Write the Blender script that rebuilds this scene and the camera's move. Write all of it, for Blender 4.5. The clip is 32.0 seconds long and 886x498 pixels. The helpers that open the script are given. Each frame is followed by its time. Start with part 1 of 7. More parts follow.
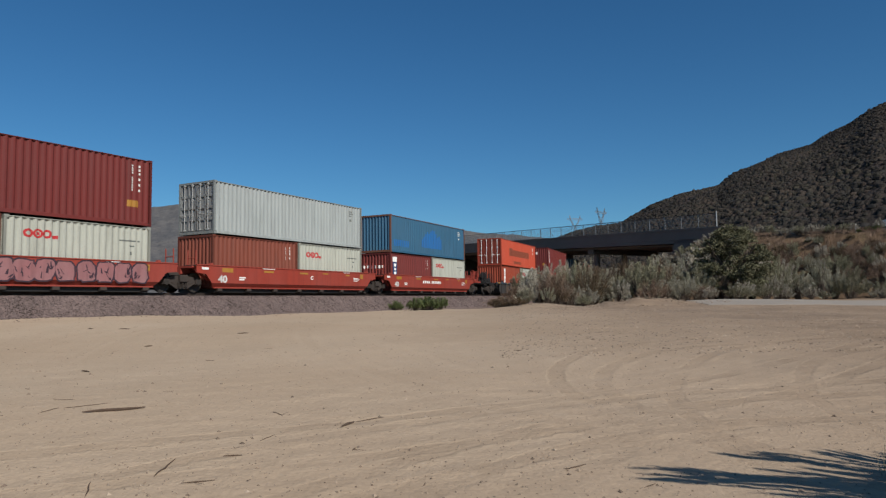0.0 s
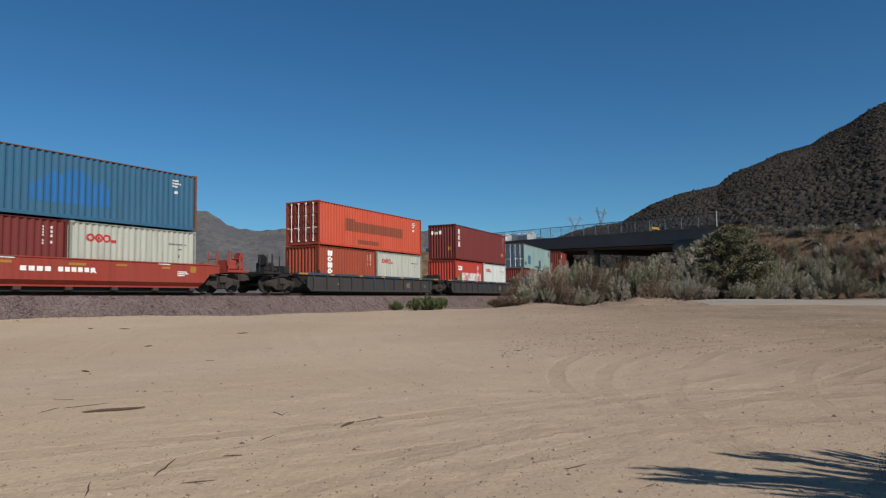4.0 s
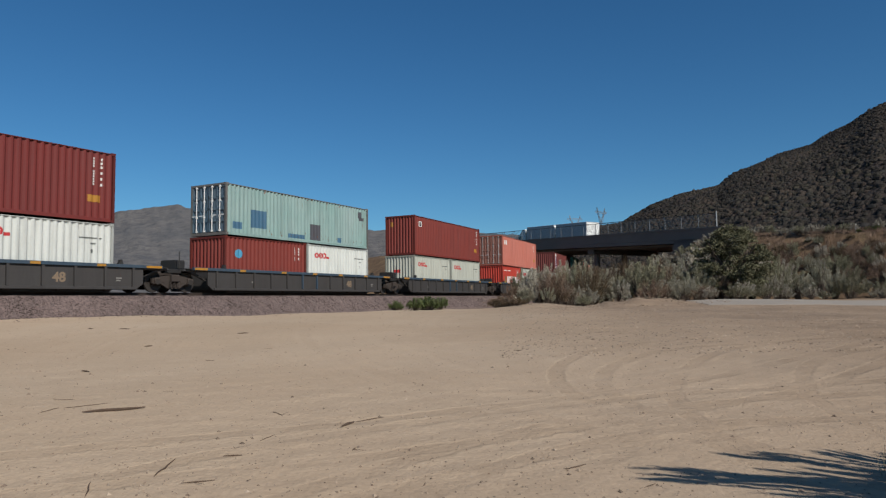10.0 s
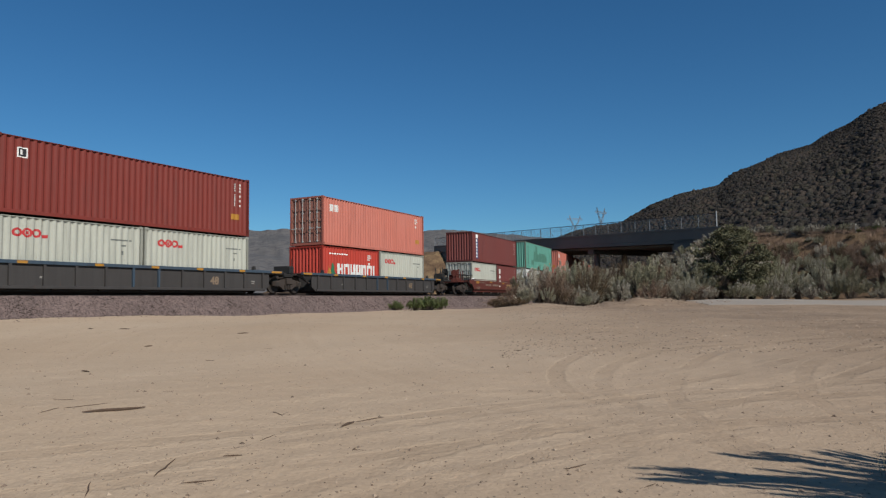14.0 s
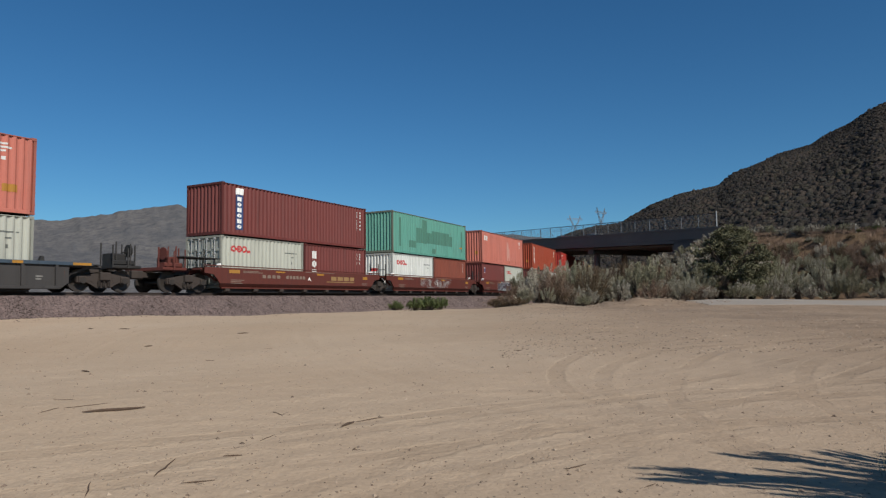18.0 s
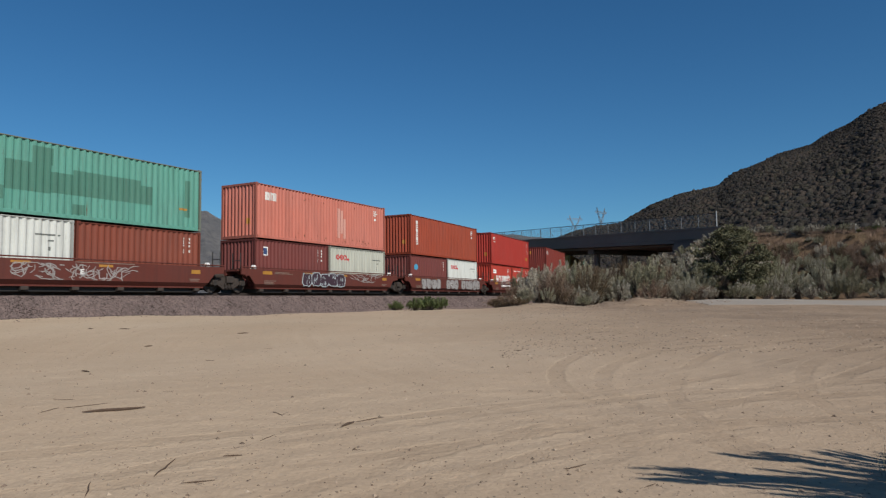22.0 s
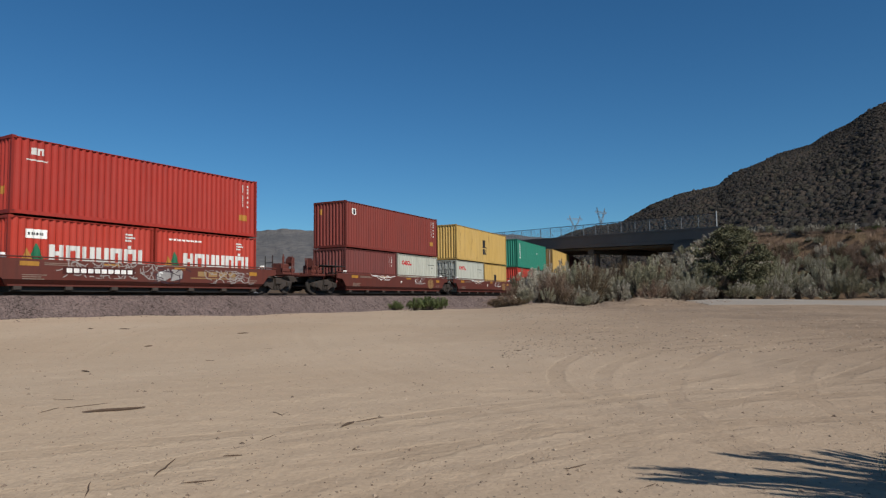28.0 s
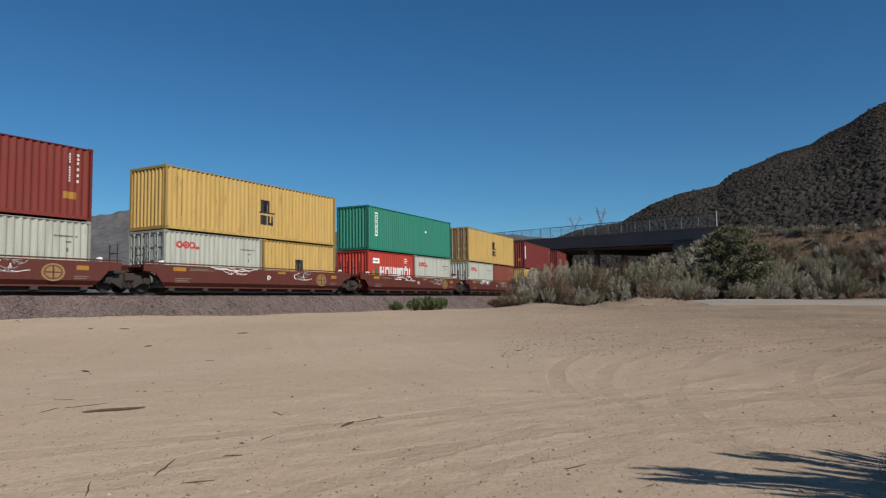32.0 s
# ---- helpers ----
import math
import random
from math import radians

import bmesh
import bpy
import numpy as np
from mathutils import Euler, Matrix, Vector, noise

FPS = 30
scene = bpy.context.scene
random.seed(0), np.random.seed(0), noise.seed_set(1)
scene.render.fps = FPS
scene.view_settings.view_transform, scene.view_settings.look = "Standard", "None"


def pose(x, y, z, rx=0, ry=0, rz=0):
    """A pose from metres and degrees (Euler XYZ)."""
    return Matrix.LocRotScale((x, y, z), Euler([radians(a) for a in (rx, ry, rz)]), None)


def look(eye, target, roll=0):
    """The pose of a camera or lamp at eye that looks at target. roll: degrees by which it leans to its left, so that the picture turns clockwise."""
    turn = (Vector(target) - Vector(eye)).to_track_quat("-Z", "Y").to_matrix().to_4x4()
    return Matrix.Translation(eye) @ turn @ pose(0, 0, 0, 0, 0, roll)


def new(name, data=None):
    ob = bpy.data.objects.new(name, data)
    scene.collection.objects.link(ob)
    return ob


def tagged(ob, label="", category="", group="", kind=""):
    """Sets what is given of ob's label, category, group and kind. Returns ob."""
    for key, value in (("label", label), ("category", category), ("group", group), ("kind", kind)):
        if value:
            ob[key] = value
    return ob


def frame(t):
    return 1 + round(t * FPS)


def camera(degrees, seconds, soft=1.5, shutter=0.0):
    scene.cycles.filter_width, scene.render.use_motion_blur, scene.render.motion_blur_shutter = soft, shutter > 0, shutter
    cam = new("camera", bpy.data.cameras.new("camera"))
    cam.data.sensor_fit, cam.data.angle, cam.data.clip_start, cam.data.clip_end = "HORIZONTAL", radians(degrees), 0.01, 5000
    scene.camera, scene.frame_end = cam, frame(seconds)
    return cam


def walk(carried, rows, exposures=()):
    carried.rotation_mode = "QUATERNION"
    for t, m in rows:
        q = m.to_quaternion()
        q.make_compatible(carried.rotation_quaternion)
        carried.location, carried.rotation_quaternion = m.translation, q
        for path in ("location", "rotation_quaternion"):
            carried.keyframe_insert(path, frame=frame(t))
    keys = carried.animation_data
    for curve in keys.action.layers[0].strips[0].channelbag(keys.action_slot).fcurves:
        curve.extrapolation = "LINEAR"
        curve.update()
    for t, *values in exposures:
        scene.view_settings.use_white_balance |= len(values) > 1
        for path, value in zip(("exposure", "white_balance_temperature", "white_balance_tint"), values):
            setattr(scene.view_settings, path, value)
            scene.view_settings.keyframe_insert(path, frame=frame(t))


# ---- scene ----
# ------------------------------------------------------------------ camera, sky, sun
EYE = Vector((0.0, 0.0, 1.6))
PITCH = radians(4.802)
cam = camera(65.44, 32.0, soft=1.28, shutter=0.1)
STILL = look(EYE, EYE + Vector((0, math.cos(PITCH), math.sin(PITCH))), -0.527)
walk(cam, [(0, STILL), (32, STILL)], exposures=[(0, 0.18, 6450, 10), (32, 0.18, 6450, 10)])

SUN_FROM = Vector((0.575, -0.818, 0)).normalized()
SUN_EL = radians(39)
world = bpy.data.worlds.new("sky")
scene.world = world
world.use_nodes = True
wt = world.node_tree
sky = wt.nodes.new("ShaderNodeTexSky")
sky.sky_type, sky.sun_disc = "NISHITA", False
sky.sun_elevation, sky.sun_rotation = SUN_EL, math.atan2(SUN_FROM.x, SUN_FROM.y)
sky.altitude, sky.air_density, sky.dust_density, sky.ozone_density = 1200, 1.0, 1.1, 3.0
wt.nodes["Background"].inputs["Strength"].default_value = 0.067
tint = wt.nodes.new("ShaderNodeMix")
tint.data_type, tint.blend_type = "RGBA", "MULTIPLY"
tint.inputs["Factor"].default_value = 1.0
tint.inputs["B"].default_value = (0.67, 0.99, 1.06, 1)
hue = wt.nodes.new("ShaderNodeHueSaturation")
hue.inputs["Saturation"].default_value = 1.2
wt.links.new(sky.outputs[0], hue.inputs["Color"])
wt.links.new(hue.outputs[0], tint.inputs["A"])
wt.links.new(tint.outputs["Result"], wt.nodes["Background"].inputs["Color"])
sun_data = bpy.data.lights.new("sun", "SUN")
sun_data.energy, sun_data.angle, sun_data.color = 4.5, radians(0.53), (1.0, 0.94, 0.85)
sun = new("sun", sun_data)
sun.matrix_world = look((60, -40, 60), Vector((60, -40, 60)) - SUN_FROM * math.cos(SUN_EL) - Vector((0, 0, math.sin(SUN_EL))))

# ------------------------------------------------------------------ the track's line and the train's speed
TURN, SIDE, BEND, GRADE, SPEED = radians(32.612), 26.336, 0.002633, 0.00938, 7.1882
RAIL_Z = 2.17


def track(s, off=0.0):
    """The place s metres along the line and off metres from the wagons' near side towards the camera."""
    u = SIDE + 0.5 * BEND * s * s - off
    return math.sin(TURN) * s - math.cos(TURN) * u, math.cos(TURN) * s + math.sin(TURN) * u


def track_pose(s, lift=0.0):
    """A pose on the track's centre line at rail height; local x runs up the line, y away from the camera."""
    x, y = track(s, -1.219)
    turn = math.pi / 2 - TURN + math.atan(BEND * s)
    m = Matrix.Translation((x, y, RAIL_Z + GRADE * s)) @ Matrix.Rotation(turn, 4, "Z") @ Matrix.Rotation(-GRADE, 4, "Y")
    return m @ Matrix.Translation((0, 0, lift))


# the road over the track: near fence line, 5 % up to the left
ROAD_A, ROAD_D, ROAD_N = Vector((29.0, 72.8)), Vector((-0.465, 0.885)), Vector((0.885, 0.465))
ROAD_Z, ROAD_G = 8.70, 0.051


def road_z(q):
    """The road's height along its line: level, then 5 % up over the bridge, then down to the plain."""
    q = np.asarray(q, float)
    up = ROAD_Z + ROAD_G * np.maximum(q, -30)
    top = ROAD_Z + ROAD_G * 70
    return np.where(q > 70, np.maximum(top + ROAD_G * (q - 70) - 0.0009 * (q - 70) ** 2 * (q < 135) - (q >= 135) * (3.8 + 0.117 * (q - 135)), 1.8), up)


def road(q, o, lift=0.0):
    p = ROAD_A + ROAD_D * q + ROAD_N * o
    return p.x, p.y, float(road_z(q)) + lift


def road_pose(q, o, back=False):
    """A pose on the road; local x runs up the road (or down it, if back)."""
    m = Matrix.Translation(road(q, o)) @ Matrix.Rotation(math.atan2(ROAD_D.y, ROAD_D.x), 4, "Z") @ Matrix.Rotation(-math.atan(float(road_z(q + 1) - road_z(q - 1)) / 2), 4, "Y")
    return m @ Matrix.Rotation(math.pi, 4, "Z") if back else m


# ------------------------------------------------------------------ noise on arrays
def lattice(ix, iy, seed):
    n = np.sin(ix * 127.1 + iy * 311.7 + seed * 74.7) * 43758.5453
    return n - np.floor(n)


def value(x, y, seed=0):
    x, y = np.asarray(x, float), np.asarray(y, float)
    ix, iy = np.floor(x), np.floor(y)
    fx, fy = x - ix, y - iy
    fx, fy = fx * fx * (3 - 2 * fx), fy * fy * (3 - 2 * fy)
    a, b = lattice(ix, iy, seed), lattice(ix + 1, iy, seed)
    c, d = lattice(ix, iy + 1, seed), lattice(ix + 1, iy + 1, seed)
    return (a * (1 - fx) + b * fx) * (1 - fy) + (c * (1 - fx) + d * fx) * fy - 0.5


def fbm(x, y, octaves=4, seed=0):
    total, amp = 0, 1.0
    for i in range(octaves):
        total = total + amp * value(x * 2 ** i, y * 2 ** i, seed + i)
        amp *= 0.5
    return total


def smooth(a, b, x):
    t = np.clip((x - a) / (b - a), 0, 1)
    return t * t * (3 - 2 * t)


# ------------------------------------------------------------------ materials
def material(name):
    m = bpy.data.materials.new(name)
    m.use_nodes = True
    return m, m.node_tree, m.node_tree.nodes["Principled BSDF"]


def node(nt, kind, **settings):
    n = nt.nodes.new(kind)
    for key, val in settings.items():
        if key == "op":
            n.operation = val
        elif key == "blend":
            n.blend_type = val
        elif key == "mode":
            n.data_type = val
        else:
            n.inputs[key].default_value = val
    return n


def coords(nt, scale=(1, 1, 1), world_space=False):
    tc = nt.nodes.new("ShaderNodeNewGeometry") if world_space else nt.nodes.new("ShaderNodeTexCoord")
    mp = nt.nodes.new("ShaderNodeMapping")
    mp.inputs["Scale"].default_value = scale
    nt.links.new(tc.outputs["Position" if world_space else "Object"], mp.inputs["Vector"])
    return mp.outputs["Vector"]


def noise_tex(nt, vec, scale, detail=4.0, rough=0.55):
    n = node(nt, "ShaderNodeTexNoise", Scale=scale, Detail=detail, Roughness=rough)
    nt.links.new(vec, n.inputs["Vector"])
    return n.outputs["Fac"]


def ramp(nt, fac, *stops):
    r = nt.nodes.new("ShaderNodeValToRGB")
    while len(r.color_ramp.elements) < len(stops):
        r.color_ramp.elements.new(0.5)
    for e, (pos, col) in zip(r.color_ramp.elements, stops):
        e.position = pos
        e.color = (*col, 1) if len(col) == 3 else col
    nt.links.new(fac, r.inputs["Fac"])
    return r.outputs["Color"]


def mix(nt, fac, a, b, blend="MIX"):
    m = nt.nodes.new("ShaderNodeMix")
    m.data_type, m.blend_type = "RGBA", blend
    for sock, val in ((m.inputs["Factor"], fac), (m.inputs["A"], a), (m.inputs["B"], b)):
        if hasattr(val, "links"):
            nt.links.new(val, sock)
        elif isinstance(val, (int, float)):
            sock.default_value = val
        else:
            sock.default_value = (*val, 1)
    return m.outputs["Result"]


def bump(nt, bsdf, height, strength, distance):
    b = node(nt, "ShaderNodeBump", Strength=strength, Distance=distance)
    nt.links.new(height, b.inputs["Height"])
    nt.links.new(b.outputs["Normal"], bsdf.inputs["Normal"])


DUSTY = 0.72   # every surface here is duller than its fresh colour


def dusty(c):
    return tuple(v * DUSTY for v in c)


def shade(c, k):
    return tuple(min(1.0, v * k) for v in c)


PAINTS = {}


def paint(name, colour, rust=0.5, fade=0.12, rough=0.55):
    """Weathered paint on steel: sun-faded patches, vertical dirt streaks and rust spots."""
    if name in PAINTS:
        return PAINTS[name]
    m, nt, b = material(name)
    colour = dusty(colour)
    info = nt.nodes.new("ShaderNodeObjectInfo")
    vec = coords(nt)
    shift = node(nt, "ShaderNodeVectorMath", op="ADD")
    nt.links.new(vec, shift.inputs[0])
    mul = node(nt, "ShaderNodeMath", op="MULTIPLY")
    mul.inputs[1].default_value = 37.0
    nt.links.new(info.outputs["Random"], mul.inputs[0])
    nt.links.new(mul.outputs[0], shift.inputs[1])
    v = shift.outputs[0]
    grey = tuple(0.6 * c + 0.4 * (sum(colour) / 3) for c in shade(colour, 1.25))
    c1 = mix(nt, ramp(nt, noise_tex(nt, v, 0.55, 5), (0.35, (0, 0, 0)), (0.75, (fade * 2,) * 3)), colour, grey)
    st = nt.nodes.new("ShaderNodeMapping")
    st.inputs["Scale"].default_value = (5.0, 5.0, 0.35)
    nt.links.new(v, st.inputs["Vector"])
    streak = ramp(nt, noise_tex(nt, st.outputs[0], 1.0, 4), (0.46, (0, 0, 0)), (0.78, (0.35 + 0.3 * min(1, rust),) * 3))
    c2 = mix(nt, streak, c1, tuple(0.45 * c + 0.012 for c in colour))
    spots = ramp(nt, noise_tex(nt, st.outputs[0], 2.2, 6, 0.7), (0.67 - 0.05 * rust, (0, 0, 0)), (0.74, (min(1, rust),) * 3))
    c3 = mix(nt, spots, c2, (0.10, 0.035, 0.015))
    fine = ramp(nt, noise_tex(nt, v, 14.0, 5, 0.7), (0.3, (0.93,) * 3), (0.7, (1.03,) * 3))
    nt.links.new(mix(nt, 1.0, c3, fine, "MULTIPLY"), b.inputs["Base Color"])
    b.inputs["Roughness"].default_value = rough
    b.inputs["Specular IOR Level"].default_value = 0.22
    bump(nt, b, noise_tex(nt, v, 3.0, 3), 0.25, 0.02)
    PAINTS[name] = m
    return m


def plain(name, colour, rough=0.7, metal=0.0, scale=8.0, amount=0.35):
    """A plain surface with grain at two scales."""
    if name in PAINTS:
        return PAINTS[name]
    m, nt, b = material(name)
    colour = dusty(colour)
    v = coords(nt)
    c = mix(nt, noise_tex(nt, v, scale * 0.15, 4), shade(colour, 1 - amount), shade(colour, 1 + amount))
    c = mix(nt, 1.0, c, ramp(nt, noise_tex(nt, v, scale * 3, 4, 0.7), (0.3, (1 - amount * 0.5,) * 3), (0.7, (1.0,) * 3)), "MULTIPLY")
    nt.links.new(c, b.inputs["Base Color"])
    b.inputs["Roughness"].default_value, b.inputs["Metallic"].default_value = rough, metal
    bump(nt, b, noise_tex(nt, v, scale * 2, 4), 0.3, 0.01)
    PAINTS[name] = m
    return m


def foliage(name, low, high, rough=0.75):
    """Leaves: each plant and each clump takes its own tone."""
    m, nt, b = material(name)
    geo = nt.nodes.new("ShaderNodeNewGeometry")
    info = nt.nodes.new("ShaderNodeObjectInfo")
    c = mix(nt, geo.outputs["Random Per Island"], dusty(low), dusty(high))
    tone = ramp(nt, info.outputs["Random"], (0.0, (0.50, 0.48, 0.38)), (0.3, (0.78, 0.80, 0.64)), (0.6, (0.98, 0.95, 0.93)), (1.0, (1.22, 1.16, 1.13)))
    patch = noise_tex(nt, coords(nt), 1.6, 3, 0.6)
    c = mix(nt, 1.0, c, ramp(nt, patch, (0.35, (0.72, 0.70, 0.66)), (0.65, (1.15,) * 3)), "MULTIPLY")
    nt.links.new(mix(nt, 1.0, c, tone, "MULTIPLY"), b.inputs["Base Color"])
    b.inputs["Roughness"].default_value = rough
    b.inputs["Specular IOR Level"].default_value = 0.2
    return m


def hillside_leaves():
    """Chaparral: each shrub its own tone, with wide patches of greyer and greener growth and leafy relief."""
    m, nt, b = material("chaparral_leaves")
    geo = nt.nodes.new("ShaderNodeNewGeometry")
    v = coords(nt, world_space=True)
    c = ramp(nt, geo.outputs["Random Per Island"], (0.0, (0.027, 0.028, 0.027)), (0.3, (0.034, 0.031, 0.028)), (0.55, (0.034, 0.033, 0.025)), (0.8, (0.041, 0.035, 0.031)), (1.0, (0.052, 0.042, 0.034)))
    c = mix(nt, 1.0, c, ramp(nt, noise_tex(nt, v, 0.022, 4), (0.36, (0.66, 0.63, 0.66)), (0.64, (1.13, 1.06, 0.98))), "MULTIPLY")
    leafy = noise_tex(nt, v, 4.0, 5, 0.75)
    c = mix(nt, 1.0, c, ramp(nt, leafy, (0.35, (0.7,) * 3), (0.65, (1.2,) * 3)), "MULTIPLY")
    nt.links.new(c, b.inputs["Base Color"])
    b.inputs["Roughness"].default_value = 0.85
    b.inputs["Specular IOR Level"].default_value = 0.15
    bump(nt, b, leafy, 0.7, 0.2)
    return m


def sand_material():
    m, nt, b = material("sand")
    v = coords(nt, world_space=True)
    big = noise_tex(nt, v, 0.12, 5, 0.6)
    mid = noise_tex(nt, v, 1.1, 6, 0.62)
    fine = noise_tex(nt, v, 28.0, 5, 0.7)
    c = ramp(nt, big, (0.3, (0.54, 0.408, 0.285)), (0.55, (0.585, 0.455, 0.328)), (0.75, (0.615, 0.492, 0.365)))
    c = mix(nt, ramp(nt, mid, (0.35, (0, 0, 0)), (0.7, (0.28,) * 3)), c, (0.49, 0.372, 0.262))
    c = mix(nt, 1.0, c, ramp(nt, fine, (0.3, (0.87,) * 3), (0.7, (1.07,) * 3)), "MULTIPLY")
    peb = node(nt, "ShaderNodeTexVoronoi", Scale=9.0)
    nt.links.new(v, peb.inputs["Vector"])
    c = mix(nt, ramp(nt, peb.outputs["Distance"], (0.05, (0.5,) * 3), (0.14, (0, 0, 0))), c, (0.30, 0.23, 0.17))
    # beyond the lot's edge the ground is brown soil with dry grass
    geo = nt.nodes.new("ShaderNodeNewGeometry")
    sep = nt.nodes.new("ShaderNodeSeparateXYZ")
    nt.links.new(geo.outputs["Position"], sep.inputs[0])
    edge = node(nt, "ShaderNodeMath", op="MULTIPLY_ADD")
    edge.inputs[1].default_value = 0.10
    nt.links.new(sep.outputs["X"], edge.inputs[0])
    nt.links.new(sep.outputs["Y"], edge.inputs[2])
    wob = node(nt, "ShaderNodeMath", op="MULTIPLY_ADD")
    wob.inputs[1].default_value = 5.0
    nt.links.new(noise_tex(nt, v, 0.35, 4), wob.inputs[0])
    nt.links.new(edge.outputs[0], wob.inputs[2])
    rng = nt.nodes.new("ShaderNodeMapRange")
    rng.inputs["From Min"].default_value, rng.inputs["From Max"].default_value = 50.5, 53.0
    nt.links.new(wob.outputs[0], rng.inputs["Value"])
    soil = ramp(nt, noise_tex(nt, v, 0.5, 6, 0.65), (0.35, (0.13, 0.085, 0.055)), (0.55, (0.22, 0.145, 0.088)), (0.7, (0.33, 0.235, 0.13)))
    soil = mix(nt, 1.0, soil, ramp(nt, noise_tex(nt, v, 7.0, 6, 0.75), (0.35, (0.5,) * 3), (0.65, (1.15,) * 3)), "MULTIPLY")
    # arcs left by turning wheels
    streak = None
    for cx, cy, far in ((12.0, -4.0, 2.6), (-6.0, 31.0, 3.4), (21.0, 21.0, 4.0)):
        off = node(nt, "ShaderNodeVectorMath", op="SUBTRACT")
        off.inputs[1].default_value = (cx, cy, 0)
        nt.links.new(v, off.inputs[0])
        dist = node(nt, "ShaderNodeVectorMath", op="LENGTH")
        nt.links.new(off.outputs[0], dist.inputs[0])
        xyz = nt.nodes.new("ShaderNodeCombineXYZ")
        rr = node(nt, "ShaderNodeMath", op="MULTIPLY")
        rr.inputs[1].default_value = far
        nt.links.new(dist.outputs["Value"], rr.inputs[0])
        nt.links.new(rr.outputs[0], xyz.inputs[0])
        nt.links.new(noise_tex(nt, v, 0.25, 3), xyz.inputs[1])
        line = ramp(nt, noise_tex(nt, xyz.outputs[0], 1.0, 4, 0.7), (0.40, (0,) * 3), (0.62, (1,) * 3))
        where = ramp(nt, noise_tex(nt, off.outputs[0], 0.17, 3), (0.46, (0,) * 3), (0.58, (1,) * 3))
        line = mix(nt, 1.0, line, where, "MULTIPLY")
        streak = line if streak is None else mix(nt, 1.0, streak, line, "ADD")
    c = mix(nt, streak, c, mix(nt, 1.0, c, (0.94, 0.935, 0.93), "MULTIPLY"))
    # single tyre tracks: a pressed groove between two crumbled lips
    worn = ramp(nt, noise_tex(nt, v, 0.9, 5, 0.7), (0.38, (0,) * 3), (0.56, (1,) * 3))
    crumb = node(nt, "ShaderNodeMath", op="MULTIPLY")
    crumb.inputs[1].default_value = 0.16
    nt.links.new(noise_tex(nt, v, 7.0, 4, 0.7), crumb.inputs[0])
    groove, lips = None, None
    for cx, cy, radius in ((6.82, 8.37, 5.42), (6.49, 7.83, 4.62), (10.42, 5.64, 8.15), (10.42, 5.64, 6.7), (7.95, -7.24, 15.98), (7.95, -7.24, 14.5), (4.43, 0.54, 6.1), (6.67, -2.13, 10.18), (13.0, 13.0, 5.2), (-9.0, 25.5, 21.8), (-14.0, 34.0, 30.5)):
        off = node(nt, "ShaderNodeVectorMath", op="DISTANCE")
        off.inputs[1].default_value = (cx, cy, 0.8)
        nt.links.new(v, off.inputs[0])
        near = node(nt, "ShaderNodeMath", op="SUBTRACT")
        near.inputs[1].default_value = radius + 0.08
        nt.links.new(off.outputs["Value"], near.inputs[0])
        wob2 = node(nt, "ShaderNodeMath", op="ADD")
        nt.links.new(near.outputs[0], wob2.inputs[0])
        nt.links.new(crumb.outputs[0], wob2.inputs[1])
        gap = node(nt, "ShaderNodeMath", op="ABSOLUTE")
        nt.links.new(wob2.outputs[0], gap.inputs[0])
        g1 = ramp(nt, gap.outputs[0], (0.09, (1,) * 3), (0.12, (0,) * 3))
        l1 = ramp(nt, gap.outputs[0], (0.10, (0,) * 3), (0.14, (1,) * 3), (0.24, (0,) * 3))
        groove = g1 if groove is None else mix(nt, 1.0, groove, g1, "LIGHTEN")
        lips = l1 if lips is None else mix(nt, 1.0, lips, l1, "LIGHTEN")
    groove = mix(nt, 1.0, groove, worn, "MULTIPLY")
    lips = mix(nt, 1.0, lips, worn, "MULTIPLY")
    c = mix(nt, groove, c, mix(nt, 1.0, c, (0.90, 0.89, 0.88), "MULTIPLY"))
    c = mix(nt, lips, c, mix(nt, 1.0, c, (1.035, 1.035, 1.03), "MULTIPLY"))
    # the sand's colour gets darker, unevenly, towards +x
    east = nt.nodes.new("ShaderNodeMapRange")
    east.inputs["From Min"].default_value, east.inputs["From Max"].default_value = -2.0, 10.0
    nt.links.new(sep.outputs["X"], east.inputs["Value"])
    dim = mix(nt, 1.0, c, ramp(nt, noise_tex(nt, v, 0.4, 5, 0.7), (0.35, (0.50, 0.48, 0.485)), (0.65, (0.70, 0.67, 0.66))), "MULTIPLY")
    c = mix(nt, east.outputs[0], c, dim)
    c = mix(nt, rng.outputs[0], c, soil)
    c = mix(nt, 1.0, c, (DUSTY * 0.955,) * 3, "MULTIPLY")
    nt.links.new(c, b.inputs["Base Color"])
    b.inputs["Roughness"].default_value = 0.95
    b.inputs["Specular IOR Level"].default_value = 0.1
    add = node(nt, "ShaderNodeMath", op="ADD")
    soft = node(nt, "ShaderNodeMath", op="MULTIPLY")
    soft.inputs[1].default_value = 0.45
    nt.links.new(mid, soft.inputs[0])
    nt.links.new(soft.outputs[0], add.inputs[0])
    half = node(nt, "ShaderNodeMath", op="MULTIPLY")
    half.inputs[1].default_value = 0.32
    nt.links.new(fine, half.inputs[0])
    clod = node(nt, "ShaderNodeTexVoronoi", Scale=15.0)
    nt.links.new(v, clod.inputs["Vector"])
    lump = node(nt, "ShaderNodeMath", op="MULTIPLY_ADD")
    lump.inputs[1].default_value = -0.22
    nt.links.new(clod.outputs["Distance"], lump.inputs[0])
    nt.links.new(half.outputs[0], lump.inputs[2])
    nt.links.new(lump.outputs[0], add.inputs[1])
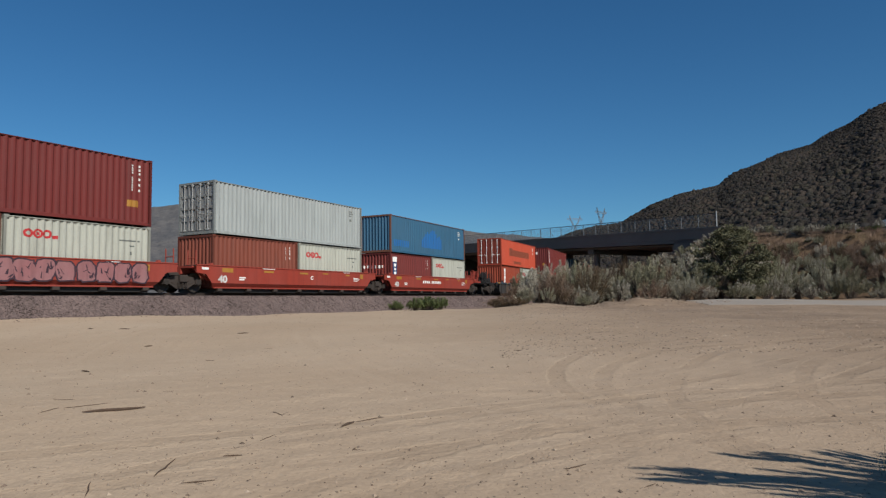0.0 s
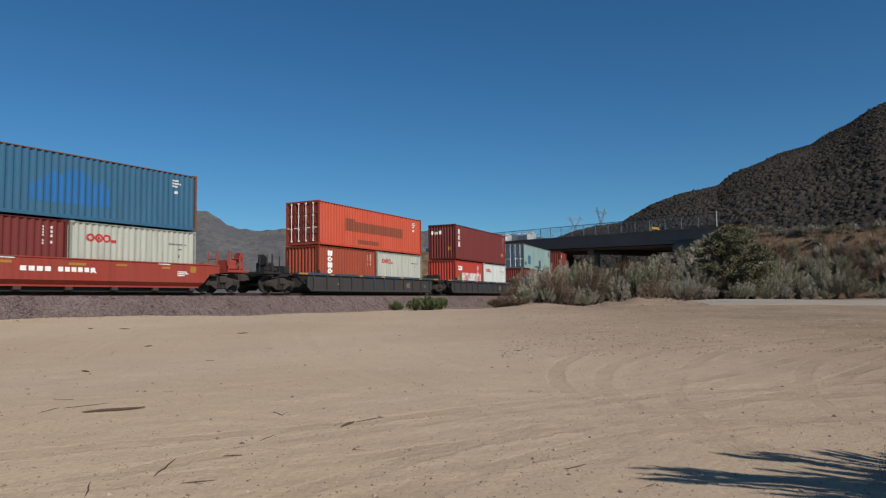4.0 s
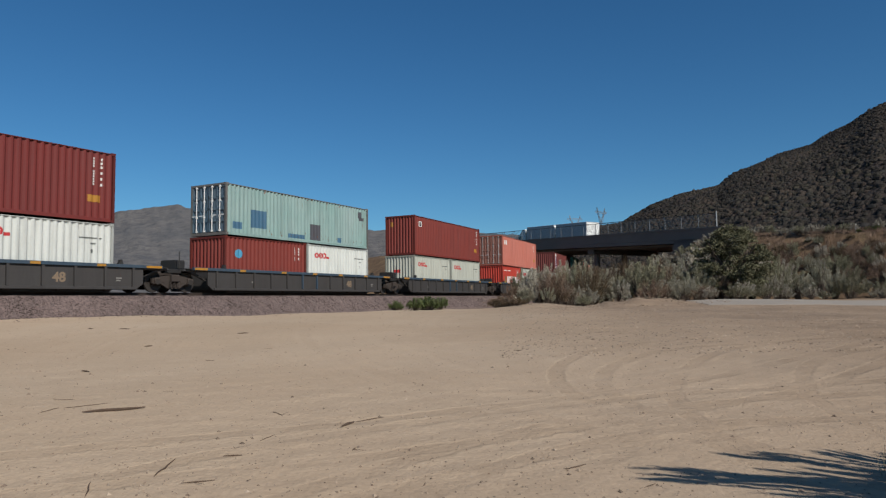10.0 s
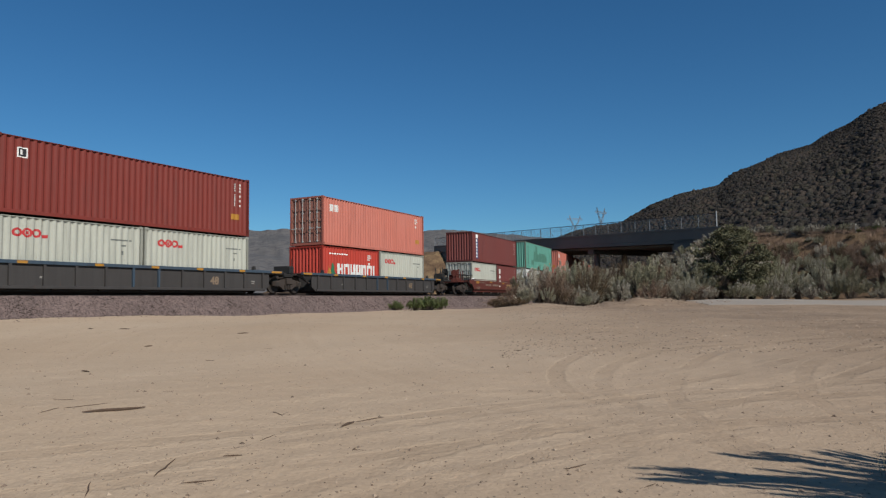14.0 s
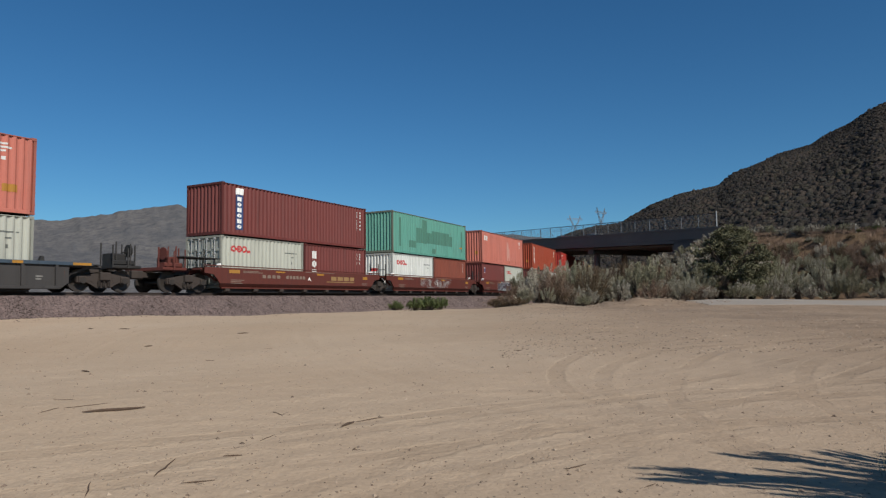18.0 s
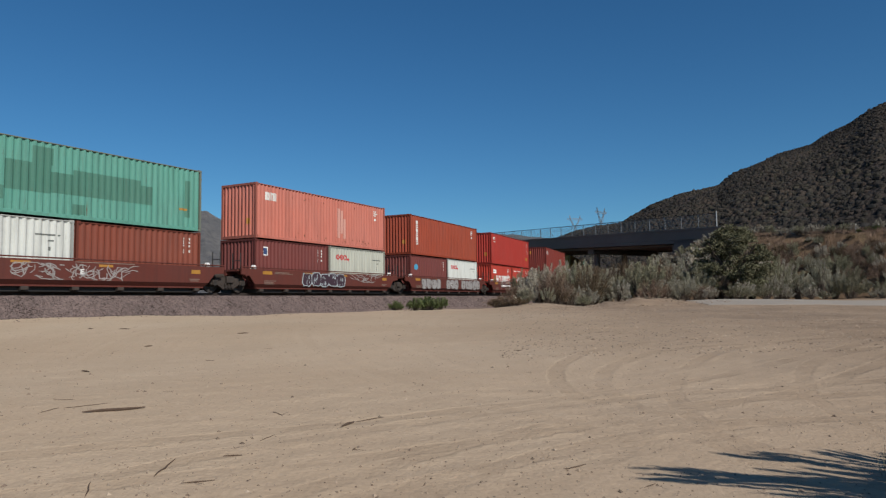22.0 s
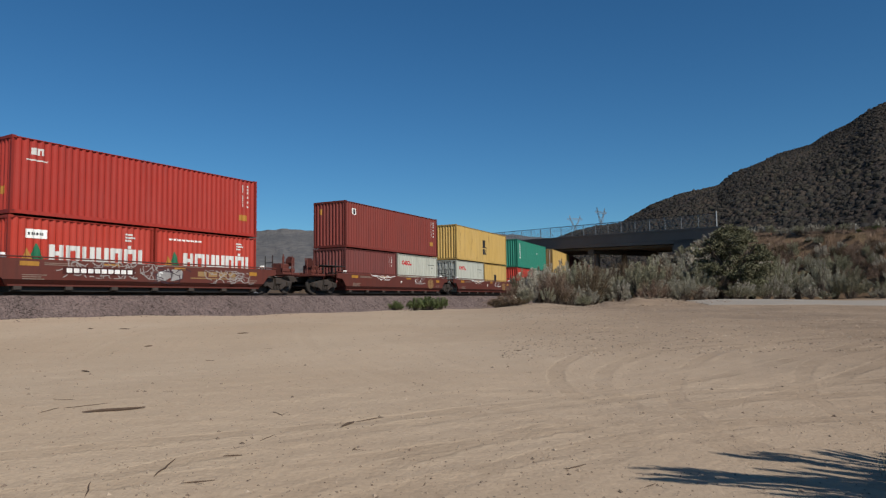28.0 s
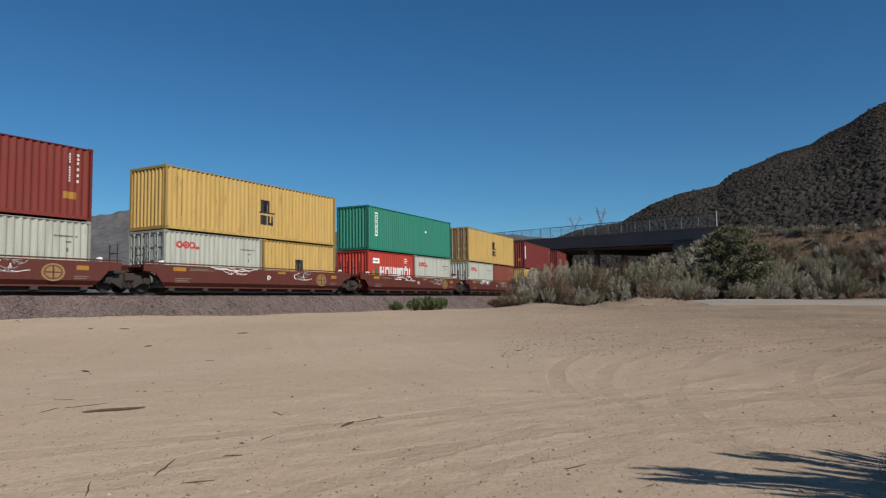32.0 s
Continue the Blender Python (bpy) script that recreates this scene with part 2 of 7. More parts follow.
    grit = node(nt, "ShaderNodeTexVoronoi", Scale=34.0)
    nt.links.new(v, grit.inputs["Vector"])
    rough = mix(nt, ramp(nt, noise_tex(nt, v, 0.5, 4, 0.7), (0.42, (0,) * 3), (0.58, (1,) * 3)), (0, 0, 0), ramp(nt, grit.outputs["Distance"], (0.1, (0.16,) * 3), (0.45, (0,) * 3)))
    top = node(nt, "ShaderNodeMath", op="ADD")
    nt.links.new(add.outputs[0], top.inputs[0])
    nt.links.new(rough, top.inputs[1])
    cut = node(nt, "ShaderNodeMath", op="MULTIPLY_ADD")
    cut.inputs[1].default_value = -0.07
    nt.links.new(streak, cut.inputs[0])
    nt.links.new(top.outputs[0], cut.inputs[2])
    press = node(nt, "ShaderNodeMath", op="MULTIPLY_ADD")
    press.inputs[1].default_value = -0.25
    nt.links.new(groove, press.inputs[0])
    nt.links.new(cut.outputs[0], press.inputs[2])
    heave = node(nt, "ShaderNodeMath", op="MULTIPLY_ADD")
    heave.inputs[1].default_value = 0.18
    nt.links.new(lips, heave.inputs[0])
    nt.links.new(press.outputs[0], heave.inputs[2])
    bump(nt, b, heave.outputs[0], 0.42, 0.05)
    return m


def scrub_ground_material(name, soil, dry, dark, size=1.0, deep=0.5):
    m, nt, b = material(name)
    soil, dry, dark = dusty(soil), dusty(dry), dusty(dark)
    v = coords(nt, world_space=True)
    c = mix(nt, ramp(nt, noise_tex(nt, v, 0.09 * size, 6, 0.65), (0.35, (0, 0, 0)), (0.65, (1, 1, 1))), soil, dry)
    c = mix(nt, ramp(nt, noise_tex(nt, v, 0.7 * size, 6, 0.7), (0.45, (0, 0, 0)), (0.62, (0.9,) * 3)), c, dark)
    c = mix(nt, 1.0, c, ramp(nt, noise_tex(nt, v, 5.0 * size, 5, 0.7), (0.3, (0.7,) * 3), (0.7, (1.15,) * 3)), "MULTIPLY")
    nt.links.new(c, b.inputs["Base Color"])
    b.inputs["Roughness"].default_value = 0.95
    b.inputs["Specular IOR Level"].default_value = 0.1
    bump(nt, b, noise_tex(nt, v, 1.4 * size * (0.4 if size < 1 else 1), 6, 0.7), 0.8, deep)
    return m


def stone_material(name, a, b_, c_):
    """Crushed stone: every piece its own tone."""
    m, nt, b = material(name)
    a, b_, c_ = dusty(a), dusty(b_), dusty(c_)
    geo = nt.nodes.new("ShaderNodeNewGeometry")
    c = ramp(nt, geo.outputs["Random Per Island"], (0.0, a), (0.5, b_), (1.0, c_))
    v = coords(nt, world_space=True)
    vo = node(nt, "ShaderNodeTexVoronoi", Scale=15.0)
    nt.links.new(v, vo.inputs["Vector"])
    sep = nt.nodes.new("ShaderNodeSeparateColor")
    nt.links.new(vo.outputs["Color"], sep.inputs["Color"])
    cell = ramp(nt, sep.outputs[0], (0.0, (0.62,) * 3), (1.0, (1.3,) * 3))
    c = mix(nt, 1.0, c, cell, "MULTIPLY")
    c = mix(nt, 1.0, c, ramp(nt, noise_tex(nt, v, 0.8, 4), (0.3, (0.8,) * 3), (0.7, (1.1,) * 3)), "MULTIPLY")
    nt.links.new(c, b.inputs["Base Color"])
    b.inputs["Roughness"].default_value = 0.9
    bump(nt, b, vo.outputs["Distance"], 0.4, 0.04)
    return m


SAND = sand_material()
BALLAST = stone_material("ballast_stone", (0.058, 0.038, 0.034), (0.100, 0.068, 0.061), (0.175, 0.126, 0.113))
HILL_SOIL = scrub_ground_material("hill_soil", (0.060, 0.050, 0.043), (0.098, 0.071, 0.055), (0.044, 0.039, 0.035))
# far ridges: the distance haze is mixed into these bluish-grey soil colours
FAR_HAZED_SOIL = scrub_ground_material("far_mountain_hazed_soil", (0.135, 0.134, 0.138), (0.200, 0.186, 0.178), (0.102, 0.104, 0.112), 0.06, 9.0)
CONCRETE = plain("bridge_concrete", (0.215, 0.172, 0.148), 0.85, 0, 2.0, 0.25)
PALE_PAVING = plain("pale_paving", (0.33, 0.29, 0.245), 0.9, 0, 2.0, 0.15)
ASPHALT = plain("asphalt", (0.055, 0.055, 0.055), 0.9, 0, 6.0, 0.25)
STEEL_DARK = plain("dark_steel", (0.045, 0.042, 0.04), 0.6, 0.4)
RUSTY = plain("rusty_iron", (0.062, 0.047, 0.039), 0.8, 0.2)
WHEEL_STEEL = plain("wheel_steel", (0.066, 0.056, 0.049), 0.6, 0.4)
RAIL_STEEL = plain("rail_steel", (0.060, 0.042, 0.034), 0.7, 0.2)
GALV = plain("galvanised_steel", (0.30, 0.31, 0.32), 0.5, 0.6)
TIE = plain("concrete_tie", (0.30, 0.28, 0.26), 0.9)
WOOD_DRY = plain("dry_wood", (0.10, 0.062, 0.04), 0.9, 0, 20)
# skyline pylons: steel grey made paler to include the haze of distance
PYLON_HAZED_STEEL = plain("pylon_hazed_steel", (0.26, 0.27, 0.28), 0.7, 0.4, 3.0)
SAGE = foliage("sage_leaves", (0.345, 0.330, 0.272), (0.49, 0.465, 0.398))
DRY = foliage("dry_brush", (0.165, 0.115, 0.085), (0.245, 0.175, 0.13))
GREEN = foliage("green_brush", (0.095, 0.125, 0.05), (0.145, 0.180, 0.075))
OAK = foliage("oak_leaves", (0.080, 0.084, 0.048), (0.175, 0.176, 0.105))
CHAPARRAL = hillside_leaves()
STALK = plain("twig_bark", (0.12, 0.09, 0.07), 0.95, 0, 30)
GLASS = plain("dark_glass", (0.015, 0.018, 0.022), 0.08, 0, 1.0, 0.1)
TYRE = plain("tyre_rubber", (0.02, 0.02, 0.02), 0.85)
WHITE = paint("white_paint", (0.98, 0.98, 0.95), 0.1, 0.1)
WORN_WHITE = paint("worn_white_marking", (0.72, 0.72, 0.69), 0.3, 0.2)
BLACK_MARK = paint("black_marking", (0.025, 0.025, 0.03), 0.1, 0.3)
RED_MARK = paint("red_marking", (0.55, 0.03, 0.035), 0.1, 0.2)
YELLOW_MARK = paint("yellow_marking", (0.46, 0.22, 0.03), 0.2, 0.2)
BLUE_MARK = paint("blue_marking", (0.03, 0.06, 0.17), 0.2, 0.2)
RUST_RUN = plain("rust_run", (0.20, 0.075, 0.04), 0.9, 0, 12)
GREEN_MARK = paint("green_marking", (0.02, 0.17, 0.08), 0.2, 0.2)


# ------------------------------------------------------------------ mesh helpers
def mesh_of(name, verts, faces, smooth_shade=False):
    me = bpy.data.meshes.new(name)
    me.from_pydata(verts, [], faces)
    me.materials.append(None)
    if smooth_shade:
        me.polygons.foreach_set("use_smooth", [True] * len(me.polygons))
    me.update()
    return me


def put(name, me, mat, parent=None, m=None, label=""):
    """One mesh object, as a part under parent where one is given."""
    ob = new(name, me)
    ob.material_slots[0].link = "OBJECT"
    ob.material_slots[0].material = mat
    if parent:
        ob.parent = parent
    if m is not None:
        ob.matrix_basis = m
    if label:
        ob["label"] = label
    return ob


class Shape:
    """Collects plain pieces into one mesh."""

    def __init__(self):
        self.v, self.f = [], []

    def add(self, verts, faces):
        n = len(self.v)
        self.v += [tuple(p) for p in verts]
        self.f += [tuple(i + n for i in f) for f in faces]
        return self

    def box(self, x0, x1, y0, y1, z0, z1, c=0.0):
        """A box; c chamfers its long edges."""
        if c <= 0:
            v = [(x, y, z) for x in (x0, x1) for y in (y0, y1) for z in (z0, z1)]
            return self.add(v, [(0, 1, 3, 2), (4, 6, 7, 5), (0, 4, 5, 1), (2, 3, 7, 6), (0, 2, 6, 4), (1, 5, 7, 3)])
        ring = [(y0 + c, z0), (y1 - c, z0), (y1, z0 + c), (y1, z1 - c), (y1 - c, z1), (y0 + c, z1), (y0, z1 - c), (y0, z0 + c)]
        v = [(x0, y, z) for y, z in ring] + [(x1, y, z) for y, z in ring]
        f = [tuple(range(7, -1, -1)), tuple(range(8, 16))] + [(i, (i + 1) % 8, 8 + (i + 1) % 8, 8 + i) for i in range(8)]
        return self.add(v, f)

    def tube(self, a, b, r, n=8, r2=None):
        a, b = Vector(a), Vector(b)
        d = (b - a).normalized()
        u = d.orthogonal().normalized()
        w = d.cross(u)
        r2 = r if r2 is None else r2
        v = [a + (u * math.cos(t) + w * math.sin(t)) * r for t in (2 * math.pi * i / n for i in range(n))]
        v += [b + (u * math.cos(t) + w * math.sin(t)) * r2 for t in (2 * math.pi * i / n for i in range(n))]
        f = [(i, (i + 1) % n, n + (i + 1) % n, n + i) for i in range(n)] + [tuple(range(n - 1, -1, -1)), tuple(range(n, 2 * n))]
        return self.add(v, f)

    def path(self, pts, radii, n=6):
        """A bent rod through points, one skin from end to end."""
        rings = []
        for i, p in enumerate(pts):
            d = (pts[min(i + 1, len(pts) - 1)] - pts[max(i - 1, 0)]).normalized()
            u = d.cross(Vector((0.13, 0.27, 1.0))).normalized()
            w = d.cross(u)
            rings += [p + (u * math.cos(t) + w * math.sin(t)) * radii[i] for t in (2 * math.pi * k / n for k in range(n))]
        f = [(i * n + k, i * n + (k + 1) % n, (i + 1) * n + (k + 1) % n, (i + 1) * n + k) for i in range(len(pts) - 1) for k in range(n)]
        f += [tuple(range(n - 1, -1, -1)), tuple(range((len(pts) - 1) * n, len(pts) * n))]
        return self.add(rings, f)

    def slab(self, outline, y0, y1):
        """A plate with an outline in x and z, from y0 to y1."""
        n = len(outline)
        v = [(x, y0, z) for x, z in outline] + [(x, y1, z) for x, z in outline]
        f = [tuple(range(n)), tuple(range(2 * n - 1, n - 1, -1))] + [((i + 1) % n, i, n + i, n + (i + 1) % n) for i in range(n)]
        return self.add(v, f)

    def lathe(self, profile, n=20):
        """Turns (radius, y) pairs round the y axis."""
        k = len(profile)
        v = [(r * math.cos(t), y, r * math.sin(t)) for t in (2 * math.pi * i / n for i in range(n)) for r, y in profile]
        f = [(i * k + j, i * k + j + 1, ((i + 1) % n) * k + j + 1, ((i + 1) % n) * k + j) for i in range(n) for j in range(k - 1)]
        return self.add(v, f)

    def mesh(self, name, smooth_shade=False):
        return mesh_of(name, self.v, self.f, smooth_shade)


def glyphs(text_line, size, name):
    """Readable characters as a flat mesh in x and z, standing on z = 0."""
    cu = bpy.data.curves.new(name, "FONT")
    cu.body, cu.size, cu.extrude, cu.offset = text_line, size, 0.004, size * 0.035
    ob = new(name, cu)
    me = bpy.data.meshes.new_from_object(ob)
    bpy.data.objects.remove(ob)
    me.transform(Matrix.Rotation(math.pi / 2, 4, "X"))
    me.materials.clear()
    me.materials.append(None)
    return me


def empty(name, label, category, group="", kind=""):
    ob = new(name)
    return tagged(ob, label, category, group, kind)


# ------------------------------------------------------------------ ground
def rise(y):
    """The sand lot's own height, rising away from the camera."""
    return 1.5 * (1 - np.exp(-np.maximum(y, 0) / 14.0))


RUTS = [(-9.0, 25.5, 22.6, 7.0), (-9.0, 25.5, 21.0, 7.0), (-14.0, 34.0, 31.2, 8.0), (-14.0, 34.0, 29.7, 8.0), (-7.0, 30.0, 24.2, 9.0), (-7.0, 30.0, 25.8, 9.0), (11.5, 16.0, 9.4, 10.0), (11.5, 16.0, 11.0, 10.0),
        (4.0, 30.0, 22.5, 11.0), (4.0, 30.0, 24.0, 11.0), (30.0, 40.0, 33.0, 12.0), (30.0, 40.0, 34.5, 12.0), (9.5, 14.5, 8.5, 0.0), (9.5, 14.5, 10.2, 0.0), (14.0, 19.0, 13.2, 1.0), (14.0, 19.0, 14.9, 1.0),
        (1.0, 24.0, 17.5, 2.0), (1.0, 24.0, 15.9, 2.0), (6.0, 12.5, 4.6, 3.0), (6.0, 12.5, 6.2, 3.0),
        (-2.0, 1.0, 7.2, 4.0), (-2.0, 1.0, 8.9, 4.0), (22.0, 3.0, 20.5, 5.0), (22.0, 3.0, 18.9, 5.0), (-18, 30, 26.5, 6.0), (-18, 30, 24.9, 6.0)]


def ground_z(x, y):
    x, y = np.asarray(x, float), np.asarray(y, float)
    r = np.hypot(x, y)
    z = rise(np.maximum(y, 0) + 0.15 * np.maximum(np.abs(x) - 10, 0))
    near = 1 - smooth(26, 60, r)
    z = z + 0.13 * fbm(x * 0.16, y * 0.16, 3, 3) * smooth(2, 10, r) + 0.013 * fbm(x * 0.7, y * 0.7, 3, 9) * near
    z = z + near * (0.009 * fbm(x * 2.6, y * 2.6, 3, 33) + 0.02 * np.maximum(0, fbm(x * 3.3, y * 3.3, 2, 37) - 0.22) * np.clip(0.4 + 3 * value(x * 0.2, y * 0.2, 39), 0, 1))
    for cx, cy, rad, ph in RUTS:
        d = np.hypot(x - cx, y - cy) - rad
        across = np.exp(-(d / 0.10) ** 4)
        lip = np.exp(-((np.abs(d) - 0.19) / 0.06) ** 2)
        ang = np.arctan2(y - cy, x - cx)
        worn = np.clip(1.1 + 2.2 * value(ang * 3 + ph, ph + 0 * ang, 5), 0, 1)
        tread = 0.45 + 0.55 * np.sin(ang * rad / 0.085 + 6 * np.abs(d))
        z = z + near * worn * (0.0022 * lip - 0.0035 * across * (0.5 + 0.5 * tread))
    z = z + 0.10 * smooth(8, 16, -x) * smooth(12, 20, y)
    # sand mound at the edge of the lot
    z = z + 0.52 * np.exp(-(((x - 12.8) / 2.6) ** 4 + ((y - 45.5) / 2.6) ** 2)) * (1 + 0.9 * fbm(x * 0.7, y * 0.7, 3, 4))
    z = z + 0.42 * smooth(38.5, 46, y) * smooth(13, 18, x) * (1 - smooth(60, 80, y))
    z = z + 0.35 * np.exp(-(((x - 6.5) / 2.4) ** 2 + ((y - 47) / 2.4) ** 2))
    # the road's embankment on the right, ending at the bridge
    px, py = x - ROAD_A.x, y - ROAD_A.y
    q = px * ROAD_D.x + py * ROAD_D.y
    o = px * ROAD_N.x + py * ROAD_N.y
    top = road_z(q) - 0.35 + 0.3 * value(q * 0.25, o * 0.25, 8) * (o < -0.5)
    bank = top - np.maximum(0, -0.8 - o) * 0.50 - np.where(q < 34, np.maximum(0, q - 3.0) * 1.6, np.maximum(0, 62.0 - q) * 1.3) - np.maximum(0, o - 14.5) * 0.36 * (q > 30)
    bank = bank + 0.5 * fbm(x * 0.25, y * 0.25, 3, 12) * smooth(-0.6, -2.5, o)
    bank = bank + 0.62 * np.exp(-((o + 2.0) / 1.1) ** 2) * smooth(-2.0, -7.0, q)
    z = np.where((q > -120) & (q < 260), np.maximum(z, bank), z)
    # beyond the track the land lies a little lower
    z = z + 0.6 * smooth(60, 200, r) * fbm(x * 0.03, y * 0.03, 3, 15) + smooth(40, 150, r) * 0.4
    return z


def ground():
    front = np.radians(np.arange(-46, 46.01, 0.30))
    back = np.radians(np.arange(50, 312, 4.0))
    ang = np.concatenate([front, back])
    rad = [0.4]
    while rad[-1] < 4500:
        rad.append(rad[-1] * (1.008 if 3.5 < rad[-1] < 18 else 1.012 if 3.5 < rad[-1] < 36 else 1.03 if rad[-1] < 250 else 1.15))
    rad = np.array(rad)
    A, R = np.meshgrid(ang, rad)
    X, Y = R * np.sin(A), R * np.cos(A)
    Z = ground_z(X, Y)
    n, k = len(ang), len(rad)
    verts = np.stack([X, Y, Z], -1).reshape(-1, 3)
    i = np.arange(n * (k - 1)).reshape(k - 1, n)
    j = np.roll(i, -1, axis=1)
    faces = np.stack([i, j, j + n, i + n], -1).reshape(-1, 4)
    verts = np.vstack([verts, [[0, 0, float(ground_z(0.0, 0.0))]]])
    cap = [(len(verts) - 1, a, (a + 1) % n) for a in range(n)]
    me = mesh_of("ground", verts.tolist(), [tuple(f[::-1]) for f in faces.tolist()] + cap, True)
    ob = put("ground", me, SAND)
    tagged(ob, "pale tan sandy ground with tyre tracks and pebbles", "ground", kind="structure")


def ballast():
    """The stone bed: crest, slopes and a rough surface."""
    offs = [3.2, 2.9, 2.6, 2.3, 2.0, 1.7, 1.45, 1.25, 0.9, 0.4, -0.2, -0.9, -1.6, -2.3, -3.0, -3.6, -4.2, -4.9, -5.6]
    ss = np.concatenate([np.arange(-70, 6, 3.0), np.arange(6, 62, 0.16), np.arange(62, 330, 3.0)])
    verts, faces = [], []
    rnd = np.random.RandomState(4)
    for s in ss:
        for o in offs:
            x, y = track(s, o)
            z = RAIL_Z - 0.17 + GRADE * s
            if o > 1.25:
                z -= (o - 1.25) * 0.62
            elif o < -3.6:
                z -= (-3.6 - o) * 0.62
            verts.append((x, y, z + rnd.uniform(-0.02, 0.02)))
    n = len(offs)
    for a in range(len(ss) - 1):
        for b in range(n - 1):
            faces.append((a * n + b, (a + 1) * n + b, (a + 1) * n + b + 1, a * n + b + 1))
    bed = put("ballast_bed", mesh_of("ballast_bed", verts, faces), BALLAST)
    tagged(bed, "pinkish grey crushed stone ballast under the rails", "ballast", kind="structure")
    # loose stones on the slope that faces the lot
    v, f = [], []
    for _ in range(15000):
        s = 6 + 58 * rnd.rand() ** 1.3
        o = rnd.uniform(0.9, 2.6) if rnd.rand() < 0.975 else 2.6 + 1.4 * rnd.rand() ** 2.5
        x, y = track(s, o)
        z = RAIL_Z - 0.17 + GRADE * s - max(0, o - 1.25) * 0.62
        if o > 2.5:
            z = max(z, float(ground_z(x, y)) + 0.005)
        r = rnd.uniform(0.015, 0.038)
        p = [Vector((rnd.uniform(0.6, 1.2) * r * d[0], rnd.uniform(0.6, 1.2) * r * d[1], rnd.uniform(0.5, 1.0) * r * d[2])) for d in
             ((1, 0, 0), (-1, 0, 0), (0, 1, 0), (0, -1, 0), (0, 0, 1), (0, 0, -1))]
        m = len(v)
        v += [(x + q.x, y + q.y, z + q.z) for q in p]
        f += [(m + a, m + b, m + c) for a, b, c in ((0, 2, 4), (2, 1, 4), (1, 3, 4), (3, 0, 4), (2, 0, 5), (1, 2, 5), (3, 1, 5), (0, 3, 5))]
    st = put("ballast_stones", mesh_of("ballast_stones", v, f), BALLAST)
    tagged(st, "loose pinkish grey crushed stones on the track bed", "stones", kind="stuff")


def rails():
    prof = [(-0.075, 0), (0.075, 0), (0.075, 0.02), (0.012, 0.04), (0.012, 0.12), (0.036, 0.13), (0.036, 0.17), (-0.036, 0.17), (-0.036, 0.13), (-0.012, 0.12), (-0.012, 0.04), (-0.075, 0.02)]
    for o in (-1.219 + 0.7535, -1.219 - 0.7535):
        v, f = [], []
        ss = np.arange(-70, 331, 2.0)
        n = len(prof)
        for s in ss:
            for a, z in prof:
                x, y = track(s, o + a)
                v.append((x, y, RAIL_Z - 0.17 + z + GRADE * s))
        for i in range(len(ss) - 1):
            for j in range(n):
                f.append((i * n + j, (i + 1) * n + j, (i + 1) * n + (j + 1) % n, i * n + (j + 1) % n))
        tagged(put("rail", mesh_of("rail", v, f), RAIL_STEEL), "worn steel rail on concrete ties", "rail", "rails of the track", "structure")
    tie = Shape().box(-0.12, 0.12, -1.3, 1.3, -0.20, -0.165, 0.01).mesh("tie")
    for i in range(190):
        t = put("tie", tie, TIE, m=track_pose(2 + i * 0.61))
        tagged(t, "grey concrete railway tie in the ballast", "tie", "ties of the track", "structure")


# ------------------------------------------------------------------ hill and mountains
RIDGE_A = [-0.05, 0.05, 0.13, 0.178, 0.22, 0.257, 0.278, 0.303, 0.345, 0.404, 0.429, 0.472, 0.514, 0.545, 0.599, 0.639, 0.658, 0.80, 1.1, 1.6]
RIDGE_T = [0.03, 0.06, 0.086, 0.103, 0.114, 0.120, 0.131, 0.144, 0.162, 0.174, 0.192, 0.2095, 0.225, 0.235, 0.263, 0.2895, 0.297, 0.36, 0.45, 0.50]
HILL_FAR = 330.0


def hill_z(x, y):
    a = x / np.maximum(y, 1)
    tr = np.interp(a, RIDGE_A, RIDGE_T)
    y0 = 60 + 46 * np.clip((0.64 - a) / 0.5, 0, 1.3)
    base = 7.0 - 4.0 * np.clip((0.5 - a) / 0.35, 0, 1)
    k = (y - y0) / (HILL_FAR - y0)
    prof = np.clip(k, 0, 1) ** 1.05
    peak = 1.6 + tr * HILL_FAR
    z = base + (peak - base) * prof
    gully = fbm(x * 0.022 + 0.3 * y * 0.01, y * 0.012, 4, 21)
    z = z + 9 * gully * np.clip(k, 0, 1) * np.clip(1 - k, 0, 1) * 2.0 + 1.2 * fbm(x * 0.08, y * 0.08, 3, 23) * np.clip(k * 4, 0, 1)
    # the foot meets the road's far edge
    px, py = x - ROAD_A.x, y - ROAD_A.y
    off = px * ROAD_N.x + py * ROAD_N.y
    z = np.minimum(z, road_z(px * ROAD_D.x + py * ROAD_D.y) - 0.45 + 0.62 * np.maximum(0, off - 14.3))
    return np.where(k > 1, peak - (y - HILL_FAR) * 0.35, z)


